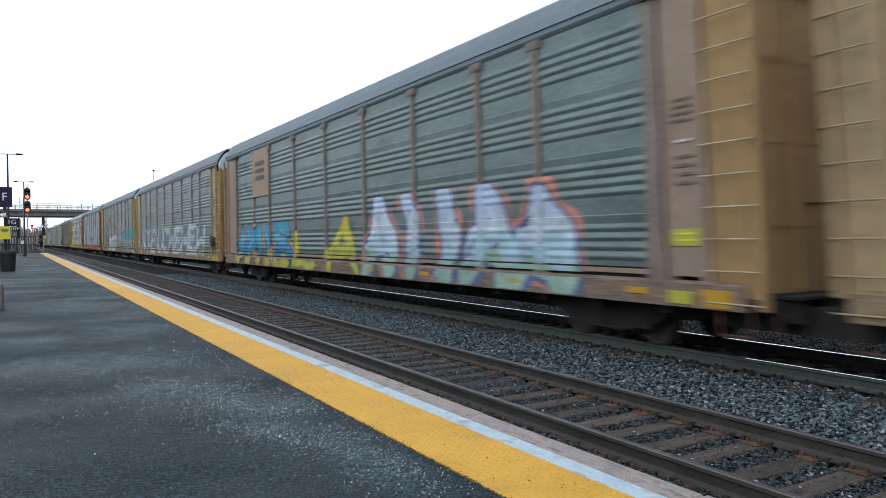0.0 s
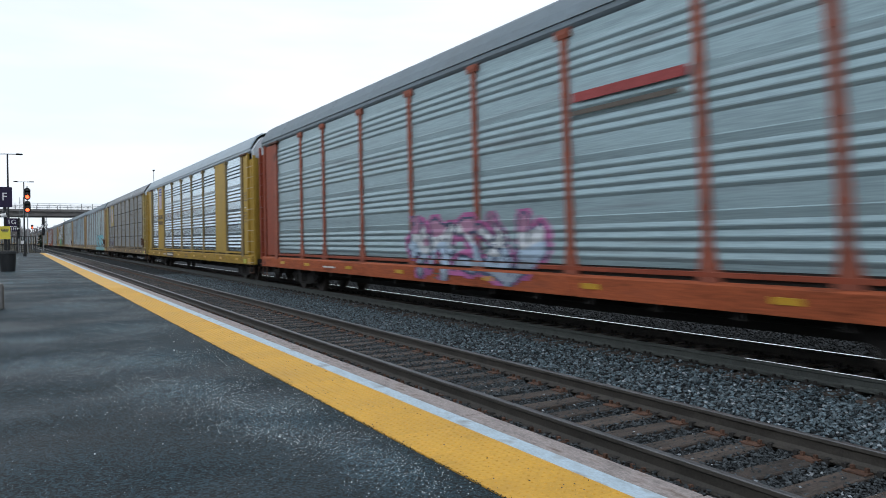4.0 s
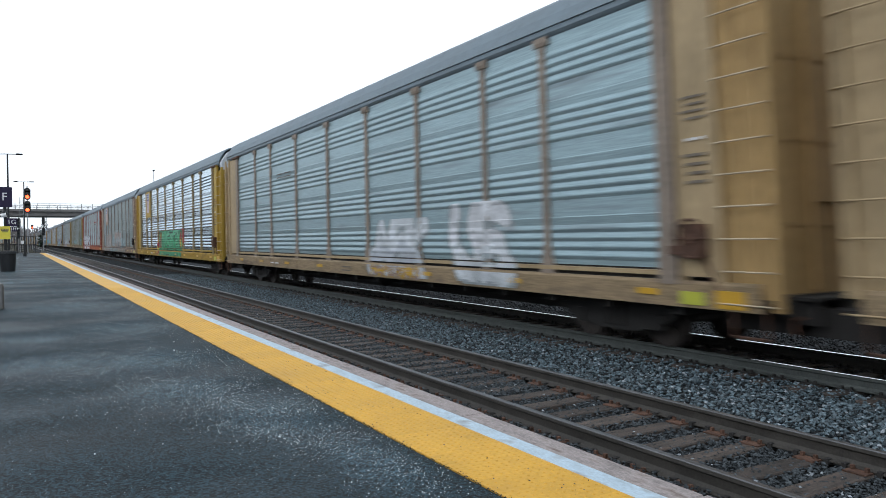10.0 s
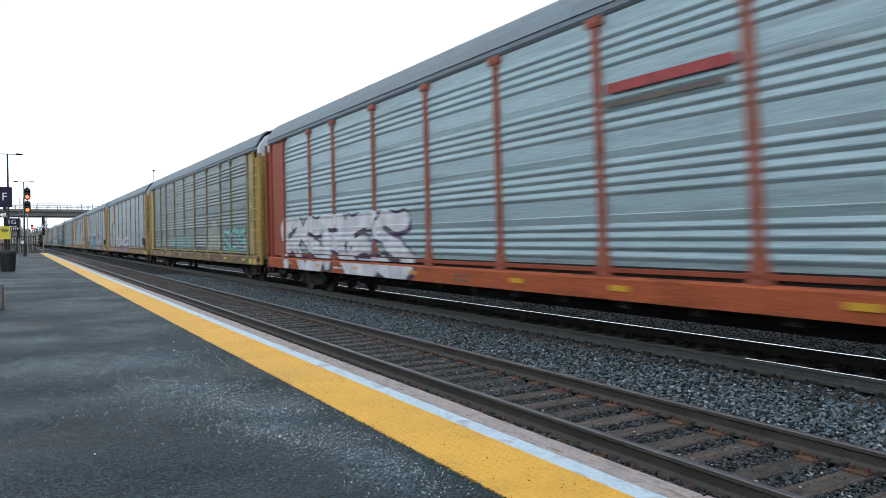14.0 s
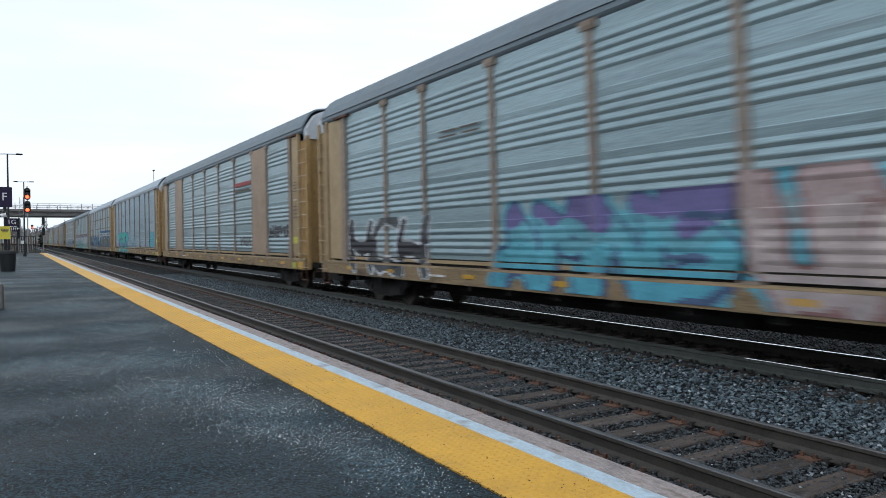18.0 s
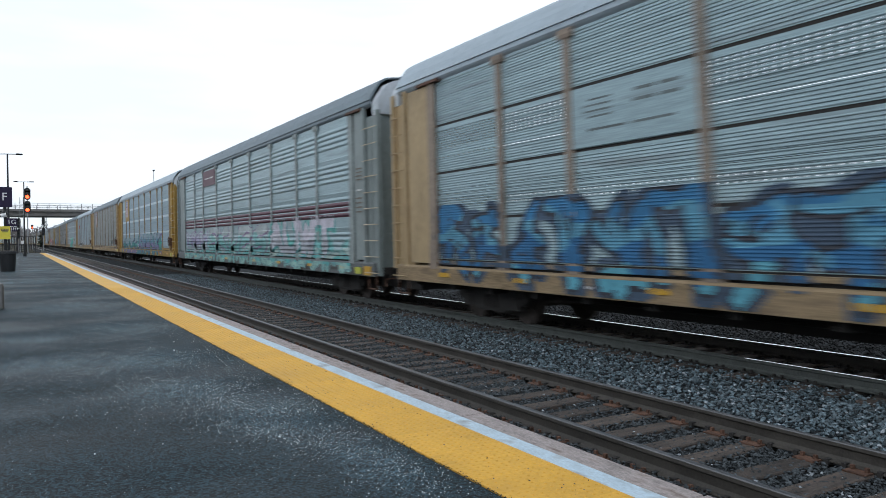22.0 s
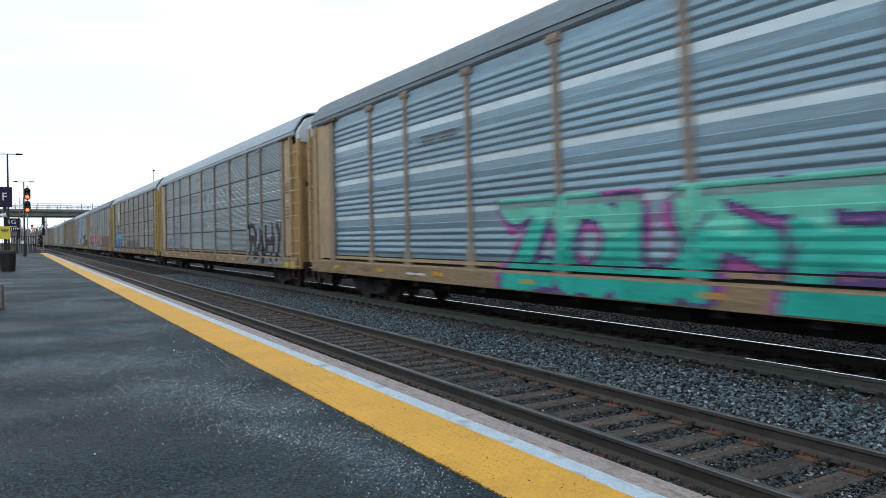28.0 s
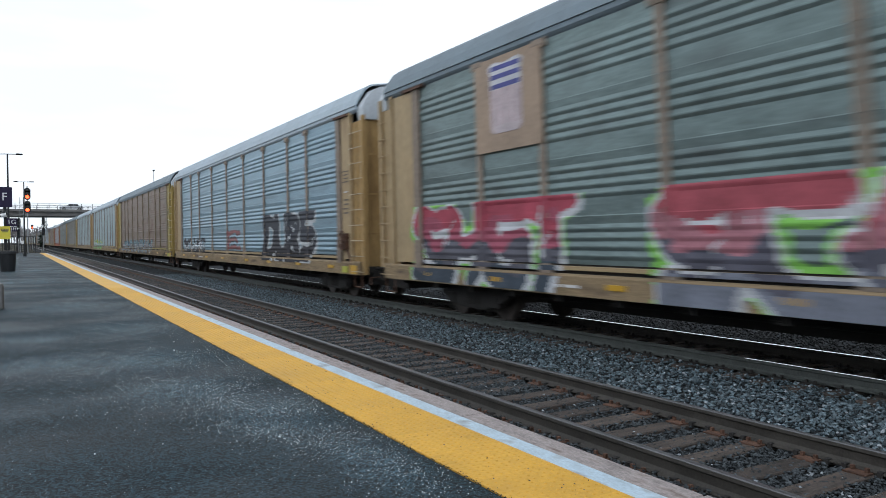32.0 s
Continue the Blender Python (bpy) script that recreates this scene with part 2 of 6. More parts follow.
SALT_DULL = material("crushed_salt", (0.27, 0.33, 0.37), 0.6, vary=0.3, fine=200, island=0.6)
SHOULDER = material("shoulder_stone", (0.042, 0.042, 0.043), 0.85, specular=0.15, vary=0.3, scale=20, fine=60, bump=0.3, island=0.5)
LABEL_WHITE = material("stencil_white", (0.6, 0.6, 0.6), 0.6, vary=0.12)
GLASS_DARK = material("vehicle_glass", (0.02, 0.025, 0.03), 0.12, vary=0.05, bump=0)

# body paints: posts, sills, ends
BODY = {
    "tan": material("tan_paint", (0.36, 0.27, 0.155), 0.6, specular=0.25, vary=0.16, scale=1.1, fine=14, bump=0.12, stretch=(1, 1, 0.4), dirt=(0.27, 0.19, 0.11), dirt_at=0.57),
    "pink": material("faded_pinkish_tan_paint", (0.30, 0.225, 0.17), 0.65, specular=0.25, vary=0.16, scale=1.1, fine=14, bump=0.12, stretch=(1, 1, 0.4), dirt=(0.2, 0.14, 0.11), dirt_at=0.57),
    "khaki": material("khaki_yellow_paint", (0.33, 0.265, 0.105), 0.62, specular=0.25, vary=0.16, scale=1.1, fine=14, bump=0.12, stretch=(1, 1, 0.4), dirt=(0.18, 0.13, 0.07), dirt_at=0.57),
    "yellow": material("armour_yellow_paint", (0.37, 0.245, 0.04), 0.55, specular=0.25, vary=0.12, scale=1.1, fine=14, bump=0.1, stretch=(1, 1, 0.4), dirt=(0.26, 0.16, 0.04), dirt_at=0.6),
    "gold": material("golden_paint", (0.34, 0.215, 0.055), 0.58, specular=0.25, vary=0.15, scale=1.1, fine=14, bump=0.12, stretch=(1, 1, 0.4), dirt=(0.2, 0.13, 0.045), dirt_at=0.58),
    "orange": material("red_orange_paint", (0.24, 0.055, 0.028), 0.6, specular=0.25, vary=0.18, scale=1.1, fine=14, bump=0.12, stretch=(1, 1, 0.4), dirt=(0.2, 0.06, 0.035), dirt_at=0.57),
    "grey": material("grey_paint", (0.215, 0.25, 0.25), 0.55, specular=0.25, vary=0.12, scale=1.1, fine=14, bump=0.1, stretch=(1, 1, 0.4), dirt=(0.13, 0.13, 0.13), dirt_at=0.6),
}
# the sheltered ends keep more of their colour
ENDS = {
    "khaki": material("khaki_end_paint", (0.38, 0.275, 0.09), 0.6, specular=0.25, vary=0.18, scale=1.1, fine=14, bump=0.12, stretch=(1, 1, 0.35), dirt=(0.19, 0.13, 0.05), dirt_at=0.57),
    "tan": material("tan_end_paint", (0.37, 0.245, 0.105), 0.6, specular=0.25, vary=0.18, scale=1.1, fine=14, bump=0.12, stretch=(1, 1, 0.35), dirt=(0.15, 0.09, 0.035), dirt_at=0.55),
    "pink": material("ochre_end_paint", (0.37, 0.245, 0.115), 0.6, specular=0.25, vary=0.18, scale=1.1, fine=14, bump=0.12, stretch=(1, 1, 0.35), dirt=(0.2, 0.13, 0.06), dirt_at=0.57),
}
# galvanised side sheets
SHEET = {
    "silver": material("silver_sheet", (0.274, 0.365, 0.397), 0.41, specular=0.3, metal=0.52, vary=0.16, scale=0.8, fine=9, bump=0.015, stretch=(1, 0.3, 6), random_tint=0.05, dirt=(0.182, 0.221, 0.237), dirt_at=0.56),
    "bright": material("bright_sheet", (0.43, 0.53, 0.59), 0.22, metal=0.95, vary=0.1, scale=0.8, fine=9, bump=0.008, stretch=(1, 0.7, 2.2), random_tint=0.05),
    "blue": material("bluish_sheet", (0.214, 0.315, 0.381), 0.41, specular=0.3, metal=0.52, vary=0.16, scale=0.8, fine=9, bump=0.015, stretch=(1, 0.3, 6), random_tint=0.05, dirt=(0.155, 0.217, 0.258), dirt_at=0.56),
    "green": material("greenish_sheet", (0.155, 0.202, 0.201), 0.41, specular=0.3, metal=0.52, vary=0.2, scale=0.8, fine=9, bump=0.015, stretch=(1, 0.7, 2.2), random_tint=0.06, dirt=(0.105, 0.128, 0.129), dirt_at=0.54),
    "brown": material("grimy_sheet", (0.175, 0.182, 0.182), 0.46, specular=0.25, metal=0.45, vary=0.22, scale=0.8, fine=9, bump=0.015, stretch=(1, 0.3, 6), random_tint=0.06, dirt=(0.091, 0.091, 0.088), dirt_at=0.54),
    "teal": material("grimy_bluish_sheet", (0.185, 0.235, 0.25), 0.41, specular=0.3, metal=0.52, vary=0.2, scale=0.8, fine=9, bump=0.015, stretch=(1, 0.3, 6), random_tint=0.06, dirt=(0.125, 0.155, 0.16), dirt_at=0.52),
    "drab": material("drab_sheet", (0.173, 0.202, 0.201), 0.41, specular=0.3, metal=0.52, vary=0.2, scale=0.8, fine=9, bump=0.015, stretch=(1, 0.3, 6), random_tint=0.06, dirt=(0.132, 0.138, 0.123), dirt_at=0.52),
    "rust": material("rusty_sheet", (0.182, 0.132, 0.100), 0.46, specular=0.25, metal=0.45, vary=0.22, scale=0.8, fine=9, bump=0.015, stretch=(1, 0.7, 2.2), random_tint=0.06, dirt=(0.137, 0.083, 0.057), dirt_at=0.5),
    "maroon": material("maroon_stripe", (0.075, 0.019, 0.036), 0.5, metal=0.2, vary=0.15, scale=0.8, fine=9, bump=0.015),
    "white": material("white_band", (0.52, 0.62, 0.66), 0.46, specular=0.25, metal=0.45, vary=0.1, scale=0.8, fine=9, bump=0.015),
}
# the posts' paint has faded further than that of the ends
POST = {
    "tan": material("faded_tan_post", (0.24, 0.195, 0.158), 0.65, specular=0.25, vary=0.2, scale=1.5, fine=14, bump=0.12, random_tint=0.06, dirt=(0.21, 0.165, 0.13), dirt_at=0.55),
    "pink": material("faded_pink_post", (0.225, 0.185, 0.16), 0.65, specular=0.25, vary=0.2, scale=1.5, fine=14, bump=0.12, random_tint=0.06, dirt=(0.17, 0.13, 0.11), dirt_at=0.55),
    "khaki": material("faded_khaki_post", (0.185, 0.155, 0.10), 0.65, specular=0.25, vary=0.2, scale=1.5, fine=14, bump=0.12, random_tint=0.06, dirt=(0.16, 0.125, 0.08), dirt_at=0.55),
    "yellow": material("faded_yellow_post", (0.19, 0.145, 0.07), 0.6, specular=0.25, vary=0.16, scale=1.5, fine=14, bump=0.12, random_tint=0.06, dirt=(0.2, 0.13, 0.05), dirt_at=0.57),
    "gold": material("faded_gold_post", (0.26, 0.19, 0.11), 0.65, specular=0.25, vary=0.2, scale=1.5, fine=14, bump=0.12, random_tint=0.06, dirt=(0.21, 0.15, 0.09), dirt_at=0.55),
    "orange": material("faded_orange_post", (0.26, 0.08, 0.05), 0.65, specular=0.25, vary=0.2, scale=1.5, fine=14, bump=0.12, random_tint=0.06, dirt=(0.15, 0.055, 0.04), dirt_at=0.55),
    "grey": material("faded_grey_post", (0.25, 0.285, 0.285), 0.6, specular=0.25, vary=0.15, scale=1.5, fine=14, bump=0.12, random_tint=0.06),
}
# the sills carry road dirt, grease and rust
SILL = {
    "tan": material("grimy_tan_sill", (0.25, 0.185, 0.11), 0.7, specular=0.25, vary=0.3, scale=1.3, fine=12, bump=0.15, stretch=(1, 0.5, 3), dirt=(0.11, 0.08, 0.058), dirt_at=0.54),
    "pink": material("grimy_pink_sill", (0.225, 0.165, 0.125), 0.7, specular=0.25, vary=0.3, scale=1.3, fine=12, bump=0.15, stretch=(1, 0.5, 3), dirt=(0.075, 0.055, 0.045), dirt_at=0.53),
    "khaki": material("grimy_khaki_sill", (0.2, 0.145, 0.085), 0.7, specular=0.25, vary=0.3, scale=1.3, fine=12, bump=0.15, stretch=(1, 0.5, 3), dirt=(0.055, 0.043, 0.032), dirt_at=0.51),
    "yellow": material("grimy_yellow_sill", (0.31, 0.195, 0.028), 0.65, specular=0.25, vary=0.25, scale=1.3, fine=12, bump=0.15, stretch=(1, 0.5, 3), dirt=(0.1, 0.065, 0.03), dirt_at=0.55),
    "gold": material("grimy_gold_sill", (0.29, 0.19, 0.06), 0.7, specular=0.25, vary=0.28, scale=1.3, fine=12, bump=0.15, stretch=(1, 0.5, 3), dirt=(0.1, 0.07, 0.04), dirt_at=0.54),
    "orange": material("grimy_orange_sill", (0.30, 0.075, 0.028), 0.7, specular=0.25, vary=0.3, scale=1.3, fine=12, bump=0.15, stretch=(1, 0.5, 3), dirt=(0.16, 0.05, 0.03), dirt_at=0.57),
    "grey": material("grimy_grey_sill", (0.12, 0.13, 0.135), 0.65, specular=0.25, vary=0.25, scale=1.3, fine=12, bump=0.15, stretch=(1, 0.5, 3), dirt=(0.06, 0.055, 0.05), dirt_at=0.53),
}
ROOF = {
    "grey": material("grey_roof", (0.135, 0.175, 0.205), 0.6, metal=0.2, vary=0.12, scale=0.6, fine=8, bump=0.06),
    "light": material("light_roof", (0.30, 0.36, 0.41), 0.55, metal=0.25, vary=0.1, scale=0.6, fine=8, bump=0.06),
    "patchy": material("patchy_roof", (0.15, 0.165, 0.18), 0.5, metal=0.4, vary=0.2, scale=0.5, fine=8, bump=0.06, dirt=(0.3, 0.33, 0.36), dirt_at=0.56),
}
PLATE = material("faded_plate_paint", (0.32, 0.235, 0.17), 0.65, vary=0.16, scale=1.1, fine=14, bump=0.1, dirt=(0.24, 0.17, 0.12), dirt_at=0.57)
WORN_STEEL = material("worn_rung_paint", (0.46, 0.38, 0.27), 0.45, metal=0.3, vary=0.25, scale=3, fine=20)
CAP = material("end_cap_grey", (0.5, 0.54, 0.58), 0.5, metal=0.3, vary=0.1, scale=1, fine=10)

PAINTS = {}


def paint(rgb):
    if rgb not in PAINTS:
        PAINTS[rgb] = material("spray_paint", [0.76 * c + 0.022 for c in rgb], 0.6, specular=0.15, vary=0.2, scale=2.0, fine=18, bump=0.05)
    return PAINTS[rgb]


# ================= mesh helpers =================
def box(bm, x0, x1, y0, y1, z0, z1):
    v = [bm.verts.new(p) for p in ((x0, y0, z0), (x1, y0, z0), (x1, y1, z0), (x0, y1, z0), (x0, y0, z1), (x1, y0, z1), (x1, y1, z1), (x0, y1, z1))]
    for f in ((3, 2, 1, 0), (4, 5, 6, 7), (0, 1, 5, 4), (1, 2, 6, 5), (2, 3, 7, 6), (3, 0, 4, 7)):
        bm.faces.new([v[i] for i in f])


def extrude_y(bm, ring, y0, y1, closed=True, caps=True):
    """A profile of (x, z) points drawn along y."""
    a = [bm.verts.new((x, y0, z)) for x, z in ring]
    b = [bm.verts.new((x, y1, z)) for x, z in ring]
    k = len(ring)
    for i in range(k if closed else k - 1):
        j = (i + 1) % k
        bm.faces.new((a[i], a[j], b[j], b[i]))
    if closed and caps:
        bm.faces.new(a[::-1])
        bm.faces.new(b)


def rod(bm, p, q, r0, r1=None, n=8):
    """A round bar from p to q."""
    p, q = Vector(p), Vector(q)
    r1 = r0 if r1 is None else r1
    d = (q - p).normalized()
    u = d.orthogonal().normalized()
    w = d.cross(u)
    rings = []
    for c, r in ((p, r0), (q, r1)):
        rings.append([bm.verts.new(c + r * (math.cos(2 * math.pi * i / n) * u + math.sin(2 * math.pi * i / n) * w)) for i in range(n)])
    for i in range(n):
        j = (i + 1) % n
        bm.faces.new((rings[0][i], rings[0][j], rings[1][j], rings[1][i]))
    bm.faces.new(rings[0][::-1])
    bm.faces.new(rings[1])


def disc(bm, c, axis, r, h, n=20):
    c, axis = Vector(c), Vector(axis).normalized()
    rod(bm, c - axis * h / 2, c + axis * h / 2, r, r, n)


def bevel(bm, w, seg=1):
    bmesh.ops.bevel(bm, geom=list(bm.edges), offset=w, segments=seg, affect="EDGES", profile=0.5, clamp_overlap=True)


def mesh_of(name, bm, smooth=False):
    bmesh.ops.recalc_face_normals(bm, faces=list(bm.faces))
    me = bpy.data.meshes.new(name)
    bm.to_mesh(me)
    bm.free()
    if smooth:
        me.shade_smooth()
    return me


def part(name, source, mat, parent=None, label="", at=(0, 0, 0)):
    """Links a bmesh or a shared mesh as one object, under its thing."""
    me = source if isinstance(source, bpy.types.Mesh) else mesh_of(name, source)
    if not me.materials:
        me.materials.append(mat)
    ob = new(name, me)
    if me.materials[0] is not mat:
        ob.material_slots[0].link = "OBJECT"
        ob.material_slots[0].material = mat
    ob.location = at
    if parent:
        ob.parent = parent
    if label:
        tagged(ob, label)
    return ob


def thing(name, label, category, at=(0, 0, 0), group="", turn=0):
    ob = new(name)
    ob.empty_display_size = 0.2
    ob.location = at
    ob.rotation_euler = (0, 0, radians(turn))
    return tagged(ob, label, category, group)


def structure(name, bm, mat, label, category=""):
    return tagged(part(name, bm, mat), label, category, kind="structure")


MESHES = {}


def shared(key, make, smooth=False):
    if key not in MESHES:
        bm = bmesh.new()
        make(bm)
        MESHES[key] = mesh_of(key if isinstance(key, str) else key[0], bm, smooth)
    return MESHES[key]


# ================= ground, platform and tracks =================
def build_ground():
    bm = bmesh.new()
    xs = [-2500, -300, -60, 3.30, 3.45, 3.6, 19.0, 22.0, 40, 300, 2500]
    zs = [-0.6, -0.6, -0.6, -0.6, -0.3, -0.235, -0.235, -0.8, -0.9, -0.9, -0.9]
    ys = [-2500, -200, -40, 0, 40, 100, 128, 200, 500, 2500]
    rows = [[bm.verts.new((x, y, z)) for x, z in zip(xs, zs)] for y in ys]
    for r, s in zip(rows, rows[1:]):
        for i in range(len(xs) - 1):
            bm.faces.new((r[i], r[i + 1], s[i + 1], s[i]))
    structure("ground", bm, BALLAST_BED, "dark gravel ground along the railway tracks", "ground")
    bm = bmesh.new()
    v = [bm.verts.new(p) for p in ((-900, 128.5, -0.3), (3.2, 128.5, -0.3), (3.2, 900, -0.3), (-900, 900, -0.3))]
    bm.faces.new(v)
    structure("ground_verge", bm, GRASS, "dull winter grass verge beside the tracks", "ground")


def build_platform():
    bm = bmesh.new()
    extrude_y(bm, [(-14, -0.6), (-14, PLAT_Z - 0.02), (-4, PLAT_Z), (YEL0, PLAT_Z), (YEL0, -0.6)], -14, PLAT_END)
    structure("platform", bm, ASPHALT, "dark wet asphalt station platform with scattered salt", "platform")
    bm = bmesh.new()
    extrude_y(bm, [(YEL0, -0.6), (YEL0, PLAT_Z - 0.03), (EDGE - 0.02, PLAT_Z - 0.03), (EDGE - 0.02, -0.6)], -14, PLAT_END)
    structure("platform_base", bm, COPING, "rough concrete base of the platform edge", "platform")


def rail_ring(x, z=0.0):
    half = [(0.018, 0.0), (0.034, -0.008), (0.036, -0.032), (0.012, -0.05), (0.009, -0.12), (0.03, -0.15), (0.07, -0.162), (0.07, -0.172)]
    return [(x + a, z + b) for a, b in half] + [(x - a, z + b) for a, b in half[::-1]]


def build_rails():
    for x, head in ((RAIL1, RAIL_HEAD_DULL), (RAIL2, RAIL_HEAD_DULL), (RAIL3, RAIL_HEAD), (RAIL4, RAIL_HEAD)):
        bm = bmesh.new()
        extrude_y(bm, rail_ring(x), -60, 420)
        ob = structure("rail", bm, RAIL_GREY if x == RAIL3 else RAIL_SIDE, "rusty steel rail with a worn running surface", "rail")
        # the train's near rail is polished up to 6.95 only; beyond, grey stands in for the train's dark reflection
        for y0, y1, worn in ((-60, 6.95, head), (6.953, 420, RAIL_GREY)) if x == RAIL3 else ((-60, 420, head),):
            bm = bmesh.new()
            half = 0.013 if y1 < 420 else 0.026
            extrude_y(bm, [(x - half - 0.007, -0.003), (x - half, 0.004), (x + half, 0.004), (x + half + 0.007, -0.003)], y0, y1)
            part("rail_head", bm, worn, ob)


def build_unseen_wall():
    # added out of view: blocks low sky so the car sides reflect darker
    bm = bmesh.new()
    box(bm, -14.6, -14.0, -60, 150, -0.6, 5.2)
    structure("wall_back", bm, CONCRETE, "unseen plain concrete wall added behind the platform to darken reflections", "wall")


build_unseen_wall()
build_ground()
build_platform()
build_rails()


# ================= station things =================
def build_bin():
    t = thing("litter_bin", "black round plastic litter bin on the platform", "bin", (-0.52, 45.3, PLAT_Z))
    bm = bmesh.new()
    rod(bm, (0, 0, 0), (0, 0, 0.95), 0.34, 0.40, 20)
    part("body", bm, STEEL_DARK, t)
    bm = bmesh.new()
    rod(bm, (0, 0, 0.96), (0, 0, 1.08), 0.45, 0.43, 20)
    part("rim", bm, STEEL_DARK, t)
    bm = bmesh.new()
    rod(bm, (0, 0, 1.082), (0, 0, 1.13), 0.3, 0.22, 20)
    part("lid", bm, UNDER, t)


def text_part(name, words, size, mat, parent, at):
    cu = bpy.data.curves.new(name, "FONT")
    cu.body, cu.size, cu.extrude, cu.align_x, cu.align_y = words, size, 0.004, "CENTER", "CENTER"
    cu.resolution_u = 4
    tmp = bpy.data.objects.new(name, cu)
    scene.collection.objects.link(tmp)
    me = bpy.data.meshes.new_from_object(tmp)
    bpy.data.objects.remove(tmp)
    ob = part(name, me, mat, parent, at=at)
    ob.rotation_euler = (radians(90), 0, 0)
    return ob


def build_sign_post():
    t = thing("platform_sign_post", "dark green post with purple platform signs and a yellow notice", "sign post", (-0.62, 46.4, PLAT_Z))
    bm = bmesh.new()
    rod(bm, (0, 0, 0), (0, 0, 4.5), 0.09, 0.08, 12)
    disc(bm, (0, 0, 0.03), (0, 0, 1), 0.2, 0.06, 14)
    part("post", bm, STEEL_DARK, t)
    for nm, x0, x1, z0, z1, words, size, tx in (("letter_sign", -0.75, 0.34, 3.45, 4.55, "F", 0.6, -0.02), ("track_sign", 0.06, 0.55, 2.42, 2.86, "1G", 0.34, 0.30), ("coach_sign", 0.22, 0.54, 2.14, 2.40, "1H", 0.23, 0.37)):
        bm = bmesh.new()
        box(bm, x0, x1, -0.16, -0.10, z0, z1)
        bevel(bm, 0.012)
        sign = part(nm, bm, PURPLE, t, "dark purple sign with white letters")
        text_part("lettering", words, size, SIGN_WHITE, sign, (tx, -0.166, (z0 + z1) / 2))
    bm = bmesh.new()
    box(bm, -0.28, 0.23, -0.155, -0.115, 1.72, 2.42)
    n = part("notice", bm, SIGN_YELLOW, t, "yellow notice with dark print")
    bm = bmesh.new()
    for i, w in enumerate((0.4, 0.34, 0.28)):
        box(bm, -0.03 - w / 2, -0.03 + w / 2, -0.162, -0.156, 2.24 - i * 0.07, 2.28 - i * 0.07)
    part("print", bm, INK, n)
    bm = bmesh.new()
    rod(bm, (-0.2, -0.2, 2.98), (0.05, -0.2, 3.05), 0.1, 0.13, 12)
    part("speaker", bm, SIGN_WHITE, t, "white horn loudspeaker")
    bm = bmesh.new()
    bmesh.ops.create_uvsphere(bm, u_segments=14, v_segments=8, radius=0.14, matrix=Matrix.Translation((-0.02, -0.15, 3.12)))
    part("camera_dome", bm, STEEL_DARK, t, "dark camera dome")


def build_lamp(x, y, h, arm):
    t = thing("lamp_post", "slim dark lamp post with twin flat lamps on the platform", "lamp post", (x, y, PLAT_Z), group="platform lamps")
    bm = bmesh.new()
    rod(bm, (0, 0, 0), (0, 0, h), 0.085, 0.055, 12)
    disc(bm, (0, 0, 0.15), (0, 0, 1), 0.16, 0.3, 14)
    part("pole", bm, STEEL_DARK, t)
    bm = bmesh.new()
    rod(bm, (-arm, 0, h - 0.02), (arm, 0, h + 0.02), 0.03, n=8)
    part("arm", bm, STEEL_DARK, t)
    for s in (-1, 1):
        bm = bmesh.new()
        box(bm, s * arm - 0.22, s * arm + 0.22, -0.12, 0.12, h - 0.03, h + 0.07)
        bevel(bm, 0.03)
        part("lamp_head", bm, STEEL_DARK, t)


def build_signal(x, y, h, heads, lit, label, lattice=True):
    t = thing("railway_signal", label, "signal", (x, y, -0.3), group="railway signals")
    bm = bmesh.new()
    rod(bm, (0, 0, 0), (0, 0, h), 0.09, 0.08, 12)
    part("mast", bm, STEEL_GALV, t)
    bm = bmesh.new()
    box(bm, -0.4, 0.4, -0.4, 0.4, 0, 0.5)
    part("base", bm, CONCRETE, t)
    if lattice:
        for s in (-1, 1):
            bm = bmesh.new()
            rod(bm, (-0.75 + s * 0.22, 0.3, 0.2), (-0.75 + s * 0.22, 0.3, h - 1.6), 0.03, n=6)
            part("ladder_stile", bm, STEEL_GALV, t)
        for i in range(24):
            bm = bmesh.new()
            rod(bm, (-0.97, 0.3, 0.5 + i * 0.32), (-0.53, 0.3, 0.5 + i * 0.32), 0.018, n=6)
            part("rung", bm, STEEL_GALV, t)
        for z in (3.2, 6.0, h - 2.2):
            bm = bmesh.new()
            box(bm, -1.0, 0.1, -0.1, 0.35, z, z + 0.06)
            part("bracket", bm, STEEL_GALV, t)
    w = 0.42 if lattice else 0.25
    for z in heads:
        bm = bmesh.new()
        rod(bm, (0.0, -0.2, z), (0.0, -0.12, z), w, w, 20)
        box(bm, -w, w, -0.2, -0.12, z - 0.95, z)
        rod(bm, (0.0, -0.2, z - 0.95), (0.0, -0.12, z - 0.95), w, w, 20)
        head = part("signal_head", bm, STEEL_DARK, t, "dark signal head with hooded lamps")
        for j, dz in enumerate((0.15, -0.4, -0.9)):
            bm = bmesh.new()
            rod(bm, (0, -0.24, z + dz), (0, -0.2, z + dz), 0.24 if lit and j == 2 else 0.14, 0.24 if lit and j == 2 else 0.14, 16)
            part("lens", bm, RED_LAMP if (lit and j == 2) else GLASS_DARK, head, "glowing red lamp" if (lit and j == 2) else "unlit lens")
            bm = bmesh.new()
            n = 9
            arc = [(0.17 * math.cos(math.pi * i / (n - 1)), z + dz + 0.17 * math.sin(math.pi * i / (n - 1))) for i in range(n)]
